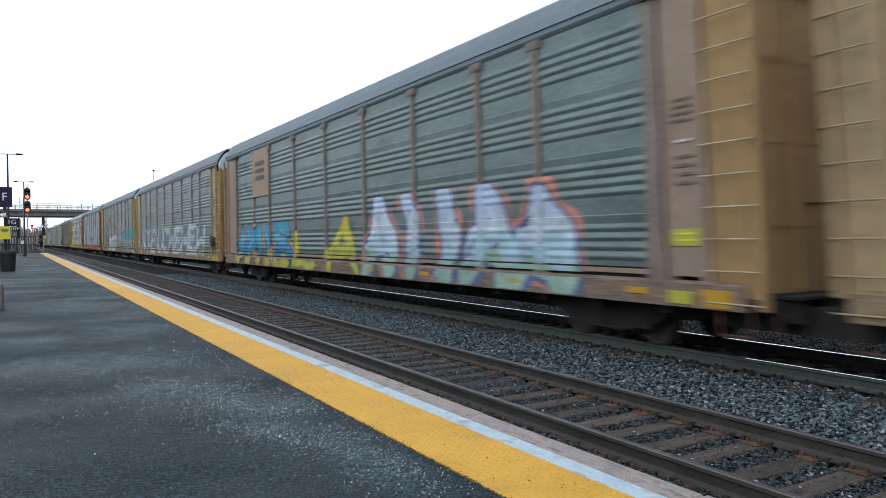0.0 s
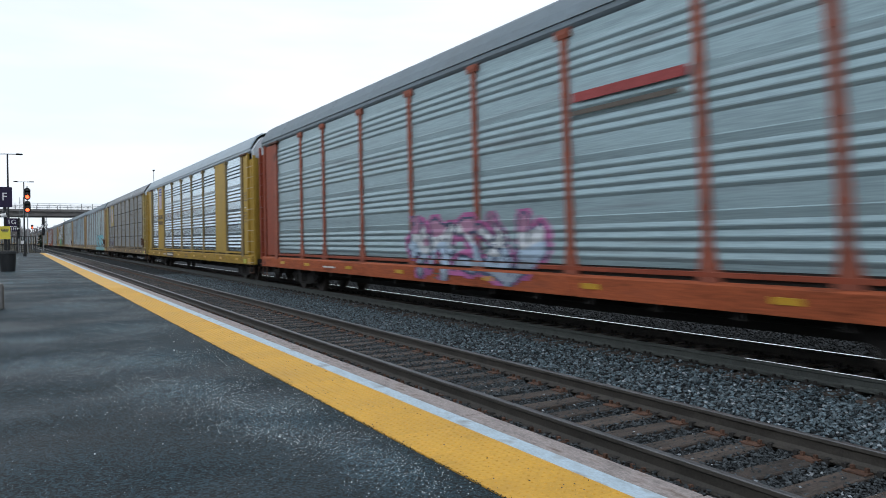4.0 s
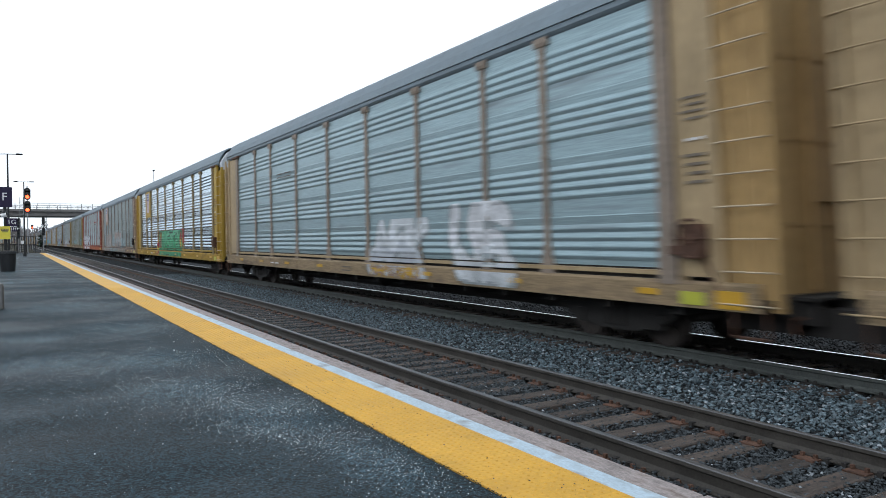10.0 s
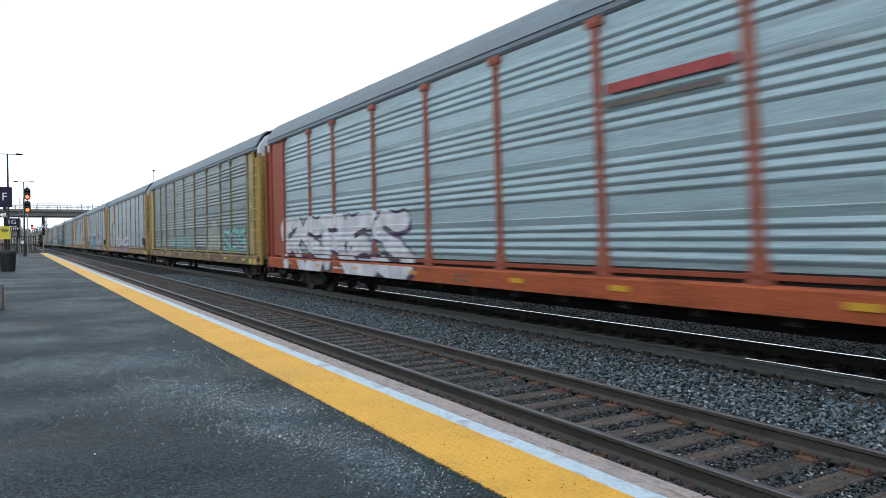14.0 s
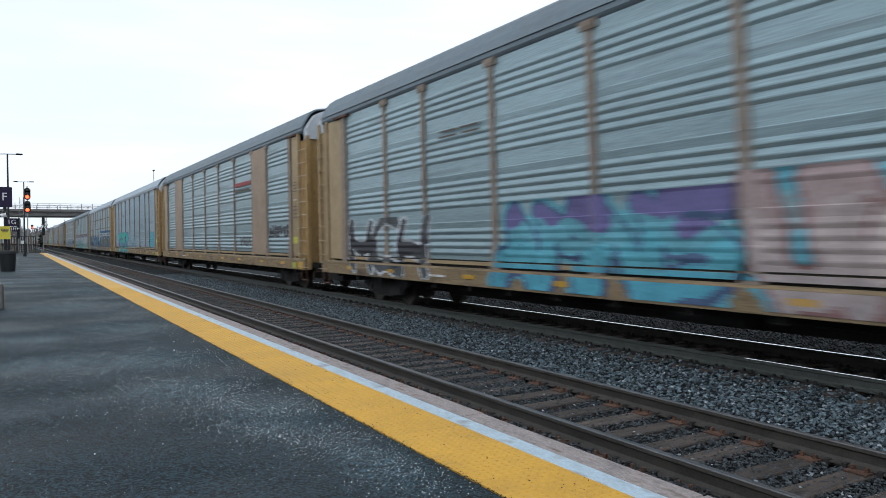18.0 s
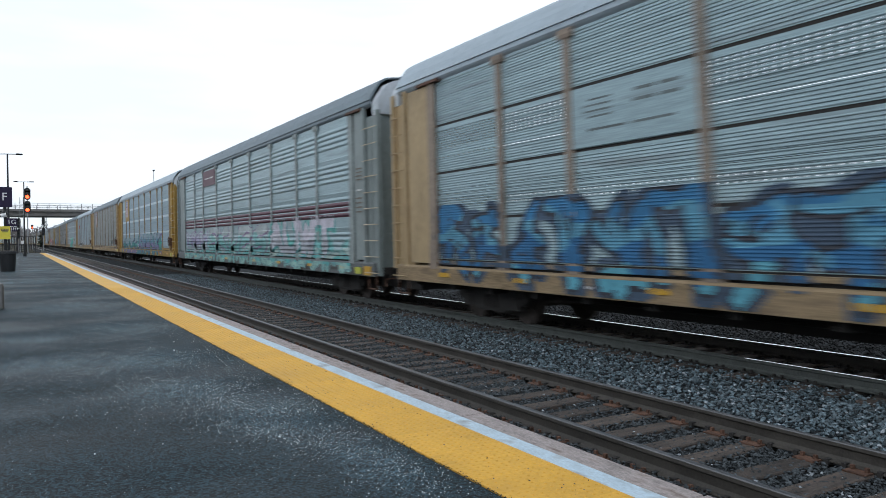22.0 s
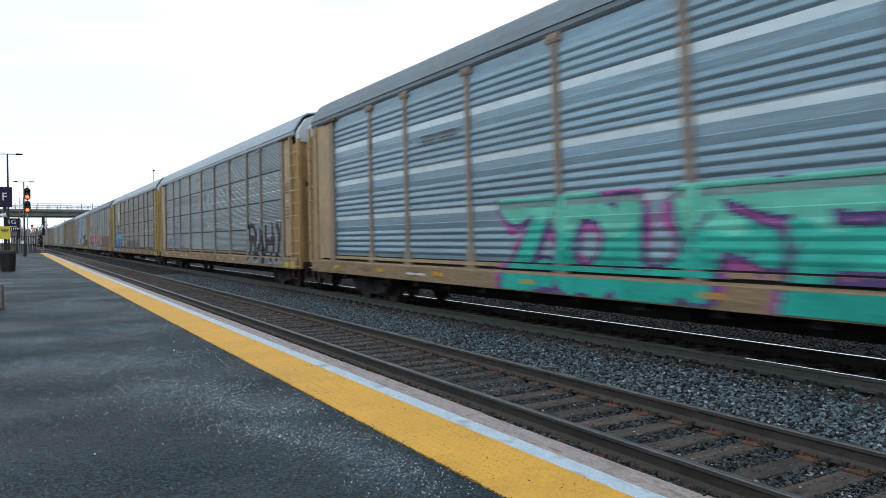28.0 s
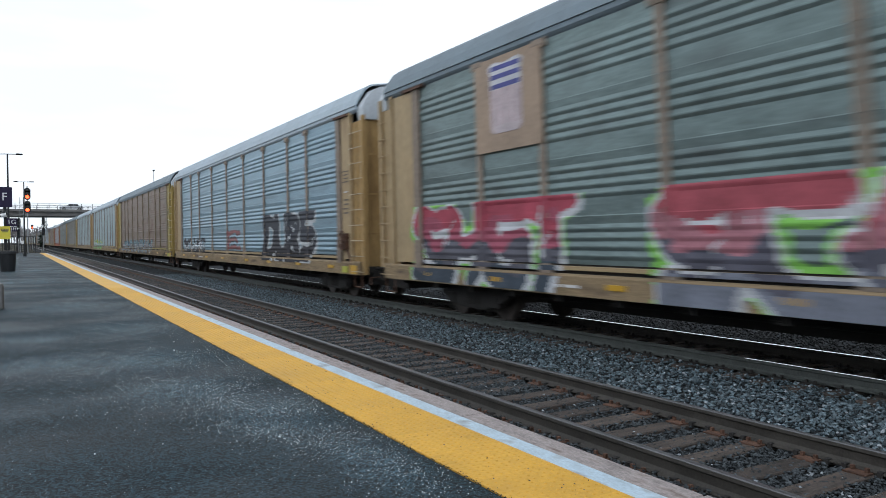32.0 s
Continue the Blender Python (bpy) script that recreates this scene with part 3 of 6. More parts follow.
            extrude_y(bm, arc + [(x_ * 0.93, z + dz + (z_ - z - dz) * 0.93) for x_, z_ in arc[::-1]], -0.45, -0.2)
            part("hood", bm, STEEL_DARK, head)
    return t


def build_far_signal():
    t = thing("dwarf_signal", "small far railway signal showing a red light", "signal", (3.28, 235.0, -0.6), group="railway signals")
    bm = bmesh.new()
    rod(bm, (0, 0, 0), (0, 0, 6.4), 0.07, n=8)
    part("mast", bm, STEEL_GALV, t)
    bm = bmesh.new()
    box(bm, -0.3, 0.3, -0.15, -0.05, 6.0, 7.2)
    head = part("signal_head", bm, STEEL_DARK, t)
    bm = bmesh.new()
    rod(bm, (0, -0.22, 6.4), (0, -0.15, 6.4), 0.2, 0.2, 14)
    part("lens", bm, RED_LAMP, head, "glowing red lamp")


def build_fence():
    t = thing("end_fence", "dark steel fence closing the platform end", "fence", (0, 114.5, PLAT_Z))
    xs = [-13.0 + i * 2.14 for i in range(8)]
    for a in xs:
        bm = bmesh.new()
        box(bm, a - 0.05, a + 0.05, -0.05, 0.05, 0, 2.35)
        part("post", bm, STEEL_DARK, t)
    for z in (0.15, 1.2, 2.28):
        bm = bmesh.new()
        box(bm, xs[0], xs[-1], -0.025, 0.025, z, z + 0.06)
        part("rail", bm, STEEL_DARK, t)
    x = xs[0] + 0.14
    k = 0
    while x < xs[-1]:
        bm = shared("fence_bar", lambda b: rod(b, (0, 0, 0.2), (0, 0, 2.3), 0.045, n=5))
        part("bar", bm, STEEL_DARK, t, at=(x, 0, 0))
        x += 0.28
    bm = bmesh.new()
    box(bm, 0.25, 0.75, -0.08, -0.04, 1.3, 1.75)
    part("small_notice", bm, SIGN_WHITE, t, "small white notice")


def build_block():
    t = thing("concrete_block", "pale weathered concrete bench base on the platform", "concrete block", (-0.72, 19.95, PLAT_Z))
    bm = bmesh.new()
    box(bm, -0.55, 0.38, -0.2, 0.25, 0, 0.60)
    bevel(bm, 0.03, 2)
    part("block", bm, CONCRETE, t)
    bm = bmesh.new()
    box(bm, 0.382, 0.40, -0.18, 0.23, 0.03, 0.55)
    part("edge_strip", bm, INK, t, "dark edge strip")
    return t


def build_footing():
    t = thing("signal_footing", "small pale concrete footing beside the track", "concrete block", (3.9, 121.5, -0.62))
    bm = bmesh.new()
    box(bm, -0.45, 0.45, -0.4, 0.4, 0, 0.5)
    bevel(bm, 0.04, 2)
    part("block", bm, SIGN_WHITE, t)
    bm = bmesh.new()
    box(bm, -0.25, 0.25, -0.2, 0.2, 0.502, 0.58)
    part("cap_plate", bm, STEEL_GALV, t)


def build_bridge():
    t = thing("road_bridge", "grey concrete road bridge over the tracks with metal railings", "bridge", (0, BRIDGE_Y, 0))
    x0, x1 = -70, 70
    for j in range(5):
        bm = bmesh.new()
        y = 0.4 + j * 2.4
        box(bm, x0, x1, y - 0.25, y + 0.25, 7.0, 7.85)
        box(bm, x0, x1, y - 0.4, y + 0.4, 6.94, 7.08)
        part("girder", bm, CONCRETE, t)
    bm = bmesh.new()
    box(bm, x0, x1, -0.4, 11.0, 7.86, 8.15)
    part("deck", bm, CONCRETE, t)
    for y in (-0.38, 10.7):
        bm = bmesh.new()
        box(bm, x0, x1, y, y + 0.28, 8.152, 8.34)
        part("kerb", bm, CONCRETE, t)
        for z in (8.75, 9.1, 9.48):
            bm = bmesh.new()
            box(bm, x0, x1, y + 0.1, y + 0.18, z - 0.03, z + 0.03)
            part("handrail", bm, STEEL_GALV if z > 9.2 else STEEL_DARK, t)
        for i in range(71):
            bm = shared("railing_post", lambda b: box(b, -0.06, 0.06, 0.08, 0.2, 8.34, 9.46))
            part("railing_post", bm, STEEL_DARK, t, at=(x0 + 0.5 + i * 1.97, y, 0))
    for x in (-13.0, 22.0):
        bm = bmesh.new()
        for j in range(3):
            rod(bm, (x, 1.2 + j * 4.0, -1), (x, 1.2 + j * 4.0, 6.3), 0.55, 0.55, 16)
        box(bm, x - 0.7, x + 0.7, -0.2, 10.6, 6.3, 6.93)
        part("pier", bm, CONCRETE, t)
    for x in (-70, 58):
        bm = bmesh.new()
        box(bm, x, x + 12, -0.3, 10.9, -2, 6.93)
        part("abutment", bm, CONCRETE, t)


def build_embankments():
    for a, b in ((-560, -70.02), (70.02, 560)):
        bm = bmesh.new()
        ring = [(-16, -1.0), (-1.5, 8.0), (12.0, 8.0), (27, -1.0)]
        p = [bm.verts.new((a, BRIDGE_Y + y, z)) for y, z in ring]
        q = [bm.verts.new((b, BRIDGE_Y + y, z)) for y, z in ring]
        for i in range(4):
            bm.faces.new((p[i], p[(i + 1) % 4], q[(i + 1) % 4], q[i]))
        bm.faces.new(p)
        bm.faces.new(q)
        structure("embankment", bm, GRASS, "grassy road embankment leading to the bridge", "embankment")
        bm = bmesh.new()
        box(bm, a, b, BRIDGE_Y - 0.4, BRIDGE_Y + 11.0, 8.0, 8.15)
        structure("road", bm, ASPHALT, "asphalt road on the embankment", "road")


def build_mast(x, y, h):
    t = thing("radio_mast", "thin grey mast standing far behind the train", "mast", (x, y, -0.9))
    bm = bmesh.new()
    rod(bm, (0, 0, 0), (0, 0, h), 0.12, 0.05, 8)
    part("pole", bm, STEEL_GALV, t)
    bm = bmesh.new()
    box(bm, -0.2, 0.2, -0.1, 0.1, h - 0.1, h + 0.12)
    part("lamp_head", bm, STEEL_DARK, t)


def build_bare_tree(x, y, h, seed):
    """A leafless winter tree: a tapered trunk that forks into many twigs."""
    rnd = random.Random(seed)
    t = thing("bare_tree", "leafless grey winter tree beyond the bridge", "tree", (x, y, -0.5), group="winter trees")
    trunk, twigs = bmesh.new(), bmesh.new()

    def grow(bm, p, d, length, r, depth):
        q = p + d * length
        rod(bm, p, q, max(r, 0.035), max(r * 0.65, 0.03), 6 if depth > 2 else 3)
        if depth == 0:
            return
        for i in range(3 if depth > 1 else 4):
            a = Vector((rnd.uniform(-1, 1), rnd.uniform(-1, 1), rnd.uniform(0.1, 0.9)))
            nd = (d * 0.8 + a * 0.75).normalized()
            grow(twigs, p.lerp(q, rnd.uniform(0.6, 1.0)), nd, length * rnd.uniform(0.55, 0.8), r * 0.55, depth - 1)

    grow(trunk, Vector((0, 0, 0)), Vector((rnd.uniform(-0.06, 0.06), 0, 1)).normalized(), h * 0.34, h * 0.012, 5)
    part("trunk", trunk, HAZY_BARK, t)
    part("crown", twigs, HAZY_BARK, t, "fine bare twigs")
    return t


def build_conifer(x, y, h, seed):
    rnd = random.Random(seed)
    t = thing("conifer", "dark green conifer beyond the bridge", "tree", (x, y, -0.5), group="conifers")
    bm = bmesh.new()
    rod(bm, (0, 0, 0), (0, 0, h), h * 0.02, 0.02, 8)
    part("trunk", bm, HAZY_BARK, t)
    bm = bmesh.new()
    n = 150
    for i in range(n):
        f = i / n
        z = h * (0.12 + 0.87 * f)
        r = h * 0.2 * (1 - f) * rnd.uniform(0.6, 1.1) + 0.1
        a = rnd.uniform(0, 2 * math.pi)
        tip = Vector((math.cos(a) * r, math.sin(a) * r, z - r * 0.35))
        side = Vector((-math.sin(a), math.cos(a), 0)) * r * 0.22
        c = Vector((0, 0, z))
        v = [bm.verts.new(p) for p in (c, c.lerp(tip, 0.6) + side, tip, c.lerp(tip, 0.6) - side, c.lerp(tip, 0.55) + Vector((0, 0, -0.18 * r)))]
        bm.faces.new((v[0], v[1], v[2]))
        bm.faces.new((v[0], v[2], v[3]))
        bm.faces.new((v[0], v[4], v[1]))
        bm.faces.new((v[0], v[3], v[4]))
        bm.faces.new((v[1], v[4], v[2]))
        bm.faces.new((v[2], v[4], v[3]))
    part("crown", bm, CONIFER, t, "drooping needle boughs")


CAR_PAINT = {c: material(c + "_car_paint", rgb, 0.3, vary=0.05, bump=0) for c, rgb in (("dark", (0.03, 0.04, 0.05)), ("green", (0.05, 0.07, 0.06)), ("red", (0.25, 0.05, 0.04)), ("silver", (0.5, 0.52, 0.55)))}
TYRE = material("tyre_rubber", (0.02, 0.02, 0.02), 0.85, vary=0.1)
LUMBER = material("stacked_lumber", (0.42, 0.30, 0.17), 0.7, vary=0.2, scale=2, fine=20, stretch=(1, 6, 6))


def build_vehicle(kind, color, label, facing):
    """A car or pickup on the bridge; its nose points along +x times facing."""
    t = thing("passenger_car", label, "car", (0, 0, 0), group="bridge traffic")
    pts = {"car": [(-2.2, 0.35), (-2.2, 0.85), (-1.6, 0.95), (-1.0, 1.42), (0.45, 1.42), (1.2, 0.95), (2.1, 0.8), (2.2, 0.35)],
           "suv": [(-2.2, 0.4), (-2.25, 1.0), (-2.0, 1.7), (0.5, 1.72), (1.15, 1.1), (2.1, 0.98), (2.2, 0.4)],
           "pickup": [(-2.6, 0.45), (-2.6, 1.05), (-0.6, 1.05), (-0.5, 1.75), (0.7, 1.75), (1.3, 1.12), (2.5, 1.02), (2.6, 0.45)]}[kind]
    bm = bmesh.new()
    a = [bm.verts.new((x * facing, -0.88, z)) for x, z in pts]
    b = [bm.verts.new((x * facing, 0.88, z)) for x, z in pts]
    for i in range(len(pts)):
        j = (i + 1) % len(pts)
        bm.faces.new((a[i], a[j], b[j], b[i]))
    bm.faces.new(a)
    bm.faces.new(b)
    bmesh.ops.recalc_face_normals(bm, faces=list(bm.faces))
    bevel(bm, 0.06, 2)
    body = part("body", bm, CAR_PAINT[color], t)
    win = {"car": [(-1.2, -0.35), (-0.25, 0.6)], "suv": [(-1.7, -0.8), (-0.65, 0.4)], "pickup": [(-0.35, 0.65)]}[kind]
    top = pts[3][1] if kind != "suv" else 1.7
    for w0, w1 in win:
        bm = bmesh.new()
        box(bm, min(w0 * facing, w1 * facing), max(w0 * facing, w1 * facing), -0.893, -0.86, top - 0.46, top - 0.1)
        part("window", bm, GLASS_DARK, body)
    for x in (-1.4, 1.4):
        for s in (-1, 1):
            bm = bmesh.new()
            disc(bm, (x, s * 0.8, 0.33), (0, 1, 0), 0.33, 0.2, 18)
            wheel = part("wheel", bm, TYRE, t)
            bm = bmesh.new()
            disc(bm, (x, s * 0.905, 0.33), (0, 1, 0), 0.18, 0.02, 12)
            part("rim", bm, STEEL_GALV, wheel)
    return t


def build_lorry():
    t = thing("flatbed_lorry", "long flatbed lorry loaded with pale stacked timber", "lorry", (0, 0, 0), group="bridge traffic")
    bm = bmesh.new()
    box(bm, -4.0, 8.0, -1.2, 1.2, 0.85, 1.05)
    part("flatbed", bm, STEEL_DARK, t)
    bm = bmesh.new()
    pts = [(-6.6, 0.5), (-6.6, 1.3), (-6.2, 1.45), (-5.8, 2.1), (-4.4, 2.1), (-4.3, 0.5)]
    a = [bm.verts.new((x, -1.1, z)) for x, z in pts]
    b = [bm.verts.new((x, 1.1, z)) for x, z in pts]
    for i in range(len(pts)):
        j = (i + 1) % len(pts)
        bm.faces.new((a[i], a[j], b[j], b[i]))
    bm.faces.new(a)
    bm.faces.new(b)
    part("cab", bm, CAR_PAINT["green"], t)
    for i in range(6):
        for j in range(3):
            bm = bmesh.new()
            x = -3.9 + i * 1.98
            box(bm, x, x + 1.9, -1.15, 1.15, 1.06 + j * 0.42, 1.43 + j * 0.42)
            part("timber_stack", bm, LUMBER, t)
    for x in (-5.3, -1.5, 4.6, 5.9):
        for s in (-1, 1):
            bm = bmesh.new()
            disc(bm, (x, s * 1.0, 0.48), (0, 1, 0), 0.48, 0.28, 18)
            part("wheel", bm, TYRE, t)
    return t


build_bin()
build_sign_post()
build_block()
build_lamp(-0.63, 62.0, 7.95, 0.75)
build_lamp(0.55, 92.0, 8.1, 0.75)
build_signal(1.15, 123.0, 10.2, (9.55, 7.65), True, "tall railway signal mast showing two red lights")
build_signal(3.85, 150.0, 6.6, (6.3, 4.4), False, "railway signal mast with dark heads beside the track", lattice=False)
build_signal(0.02, 126.0, 5.7, (5.35, 3.75), False, "low signal mast with dark unlit heads", lattice=False)
build_far_signal()
build_footing()
build_fence()
build_bridge()
build_embankments()
build_mast(22.6, 150.0, 16.2)
for i_ in range(40):
    build_bare_tree(-26 + i_ * 1.35 + 1.3 * math.sin(i_ * 7.1), 222 + 90 * ((i_ * 0.37) % 1), 7.6 + 1.8 * math.sin(i_ * 3.3), 40 + i_)
for i_, (x_, y_, h_) in enumerate(((7.0, 290, 11), (8.6, 300, 12.5), (15.0, 310, 11))):
    build_conifer(x_, y_, h_, 70 + i_)

TRAFFIC = []
for args_, y_, x_at, t_at, v_ in (
        (None, 2.2, 10.9, 1.2, -12.2),
        (("suv", "dark", "dark sport utility car crossing the bridge", -1), 2.2, 9.4, 6.0, -13.0),
        (("car", "green", "dark green saloon car crossing the bridge", 1), 7.6, 10.2, 9.0, 12.2),
        (("car", "dark", "dark saloon car crossing the bridge", -1), 2.2, 8.4, 25.0, -11.5),
        (("pickup", "red", "red pickup truck crossing the bridge", 1), 7.6, 7.9, 29.8, 12.5),
        (("car", "silver", "silver car crossing the bridge", -1), 2.2, 9.5, 32.0, -11.5)):
    ob_ = build_lorry() if args_ is None else build_vehicle(*args_)
    TRAFFIC.append((ob_, y_, x_at, t_at, v_))

# ================= the train =================
SIDE = -1.603
PANEL_X = -1.535
POST_X = -1.582
POSTS = [1.87, 4.61, 6.57, 9.46, 12.39, 15.3, 18.24, 21.12, 23.2, 25.88]
CAR_LEN = 27.95
SILL0, SILL1, EAVE = 0.755, 1.13, 5.35
PANEL_Z = 1.295                        # lower edge of the side sheets


def runs_a():
    """Side sheet in four groups of pressed ribs with a flat field and a lap seam between: runs of (depth outwards, z)."""
    pts = [(0.0, PANEL_Z)]
    for base in (1.425, 2.45, 3.475, 4.50):
        for i in range(4):
            z = base + 0.152 * i
            pts += [(0.0, z - 0.048), (0.012, z - 0.020), (0.021, z + 0.006), (0.021, z + 0.026), (0.011, z + 0.058), (0.002, z + 0.088)]
        if base < 4:
            pts += [(0.013, base + 0.662), (0.014, base + 0.674), (0.004, base + 0.69)]
    return [pts + [(0.004, EAVE - 0.2), (0.012, EAVE - 0.06)]]


def runs_b(z0, z1, rows=(), slits=()):
    """A tier of fine ribs between two seams; rows: the ribs, counted from the top, under a row of vent holes; slits: those under an open slit."""
    count = int((z1 - z0 - 0.03) / 0.0525)
    runs, pts = [], [(0.0, z0)]
    for i in range(count):
        z = z0 + 0.015 + 0.0525 * i
        deep = 0.011 if i % 3 else 0.007
        pts += [(0.0, z), (deep, z + 0.012), (deep, z + 0.020), (0.002, z + 0.034)]
        top = count - 1 - i
        if top in rows or top in slits:
            runs.append(pts)
            pts = [(0.002, z + (0.048 if top in rows else 0.042))]
    return runs + [pts + [(0.0, z1)]]


def far_slats(z0, z1):
    """The far side's ribs, with wider vents between them."""
    return [[(0.0, z0 + 0.184 * i), (0.012, z0 + 0.184 * i + 0.03), (0.0, z0 + 0.184 * i + 0.06)] for i in range(int((z1 - z0) / 0.184) + 1)]


TIERS = [(PANEL_Z, 2.145), (2.195, 3.185), (3.235, 4.25), (4.305, EAVE - 0.06)]
VENTS = [((), ()), ((6, 10, 11, 12, 13), (8,)), ((1, 2, 3, 4, 5, 6, 7, 8), (12,)), ((), ())]
RUNS_A = runs_a()
PROF_A = [p for r in RUNS_A for p in r]
PROF_B = [p for t in TIERS for r in runs_b(*t) for p in r]


def build_sheet(bm, runs, y0, y1, side):
    """The bent sheet, with webs left standing between the holes of each row."""
    for pts in runs:
        ring = [(side * (PANEL_X - d), z) for d, z in pts] + [(side * (PANEL_X + 0.004), pts[-1][1]), (side * (PANEL_X + 0.004), pts[0][1])]
        extrude_y(bm, ring, y0, y1)
    for a, b in zip(runs, runs[1:]):
        (d0, z0), (d1, z1) = a[-1], b[0]
        if z1 - z0 < 0.01:
            continue
        n = max(2, round((y1 - y0) / 0.055))
        step = (y1 - y0) / n
        for i in range(n):
            y = y0 + i * step
            v = [bm.verts.new((side * (PANEL_X - d), yy, z)) for yy, d, z in ((y, d0, z0), (y + step * 0.5, d0, z0), (y + step * 0.5, d1, z1), (y, d1, z1))]
            bm.faces.new(v)


def panel_mesh(kind, length, tier=0, side=1):
    key = ("panel", kind, round(length, 2), tier, side)
    if key not in MESHES:
        bm = bmesh.new()
        build_sheet(bm, RUNS_A if kind == "a" else (runs_b(*TIERS[tier], *VENTS[tier]) if side > 0 else far_slats(*TIERS[tier])), 0, length, side)
        MESHES[key] = mesh_of("side_panel", bm)
    return MESHES[key]


def make_post(bm):
    inner = PANEL_X + 0.03
    extrude_y(bm, [(POST_X, SILL1 - 0.02), (POST_X, EAVE - 0.12), (inner, EAVE - 0.12), (inner, SILL1 - 0.02)], -0.078, 0.078)
    # the foot spreads over the ledge
    foot = [(-0.185, SILL1 - 0.01), (0.185, SILL1 - 0.01), (0.17, 1.20), (0.095, 1.62), (-0.095, 1.62), (-0.17, 1.20)]
    a = [bm.verts.new((POST_X - 0.006, y, z)) for y, z in foot]
    b = [bm.verts.new((inner, y, z)) for y, z in foot]
    bm.faces.new(a)
    for i in range(6):
        bm.faces.new((a[i], b[i], b[(i + 1) % 6], a[(i + 1) % 6]))
    # bolted head plate under the eave
    extrude_y(bm, [(POST_X - 0.012, 5.17), (POST_X - 0.03, 5.23), (POST_X - 0.03, 5.32), (inner, 5.32), (inner, 5.17)], -0.19, 0.19)
    for z in (2.1, 3.12, 4.15):
        extrude_y(bm, [(POST_X - 0.005, z), (POST_X - 0.005, z + 0.09), (inner, z + 0.09), (inner, z)], -0.092, 0.092)


def make_ledge(bm):
    """The narrow angle that carries the side sheets above the sill."""
    extrude_y(bm, [(SIDE + 0.012, 1.192), (SIDE + 0.012, 1.258), (SIDE + 0.09, 1.264), (SIDE + 0.09, 1.192)], POSTS[0], POSTS[-1])


def make_gap_shade(bm):
    # a strip behind the gap over the sill, black for the shade inside
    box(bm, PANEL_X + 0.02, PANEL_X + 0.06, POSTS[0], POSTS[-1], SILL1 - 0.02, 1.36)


def make_end_post(bm):
    """The broad upright between the side sheets and the corner."""
    extrude_y(bm, [(SIDE - 0.004, SILL1 - 0.02), (SIDE - 0.004, EAVE - 0.06), (PANEL_X + 0.04, EAVE - 0.06), (PANEL_X + 0.04, SILL1 - 0.02)], 0.0, 0.30)
    extrude_y(bm, [(SIDE - 0.014, SILL1 - 0.06), (SIDE - 0.014, 1.72), (SIDE, 1.72), (SIDE, SILL1 - 0.06)], -0.02, 0.33)


def make_ladder_rib(bm):
    extrude_y(bm, [(SIDE + 0.075, 1.0), (SIDE + 0.075, EAVE - 0.35), (SIDE + 0.11, EAVE - 0.35), (SIDE + 0.11, 1.0)], -0.05, 0.05)


def make_sill(bm):
    extrude_y(bm, [(SIDE - 0.002, SILL0), (SIDE - 0.002, SILL1 - 0.045), (SIDE + 0.03, SILL1), (SIDE + 0.16, SILL1), (SIDE + 0.16, SILL0)], 0.3, CAR_LEN - 0.2)
    for y in POSTS[1:-1]:
        extrude_y(bm, [(SIDE - 0.012, SILL0 + 0.02), (SIDE - 0.012, SILL1 - 0.05), (SIDE, SILL1 - 0.05), (SIDE, SILL0 + 0.02)], y - 0.1, y + 0.1)


ROOF_HALF = [(-1.575, 5.32), (-1.60, 5.36), (-1.592, 5.452), (-1.618, 5.458), (-1.60, 5.50), (-1.50, 5.70), (-1.32, 5.96), (-1.12, 6.09), (-0.6, 6.17), (0, 6.21)]


def make_roof(bm):
    ring = ROOF_HALF + [(-x, z) for x, z in ROOF_HALF[-2::-1]]
    inner = [(x * 0.975, z - 0.04) for x, z in ring][::-1]
    extrude_y(bm, ring + inner, 0.35, CAR_LEN - 0.35)


def make_roof_rib(bm):
    half = ROOF_HALF[3:]
    ring = half + [(-x, z) for x, z in half[-2::-1]]
    extrude_y(bm, [(x * 1.001, z + 0.004) for x, z in ring] + [(x * 0.99, z - 0.01) for x, z in ring][::-1], -0.025, 0.025)


def make_cap(bm):
    half = [(-1.53, 5.05), (-1.55, 5.38), (-1.46, 5.55), (-1.24, 5.86), (-1.0, 5.97), (-0.5, 6.04), (0, 6.08)]
    ring = half + [(-x, z) for x, z in half[-2::-1]]
    extrude_y(bm, ring, 0.02, 0.36)


def make_end(bm):
    box(bm, -1.46, 1.46, 0.10, 0.2, 1.0, 5.05)


def make_corner_panel(bm):
    box(bm, SIDE + 0.018, SIDE + 0.07, 0.93, 1.50, SILL1 + 0.06, EAVE - 0.1)
    box(bm, SIDE + 0.07, SIDE + 0.09, 1.48, 1.64, SILL1 - 0.1, EAVE - 0.1)


def make_corner_post(bm):
    box(bm, SIDE, SIDE + 0.1, 0.0, 0.12, SILL1 - 0.1, EAVE - 0.03)


def make_ladder_plate(bm):
    box(bm, SIDE + 0.10, SIDE + 0.16, 0.05, 0.9, SILL1 - 0.2, EAVE - 0.3)
    box(bm, SIDE + 0.01, SIDE + 0.12, 0.0, 0.09, SILL1 - 0.35, EAVE - 0.2)


def make_rung(bm):
    rod(bm, (SIDE - 0.02, 0.06, 0), (SIDE - 0.02, 0.86, 0), 0.013)
    rod(bm, (SIDE - 0.02, 0.06, 0), (SIDE + 0.1, 0.06, 0), 0.013, n=6)
    rod(bm, (SIDE - 0.02, 0.86, 0), (SIDE + 0.1, 0.86, 0), 0.013, n=6)


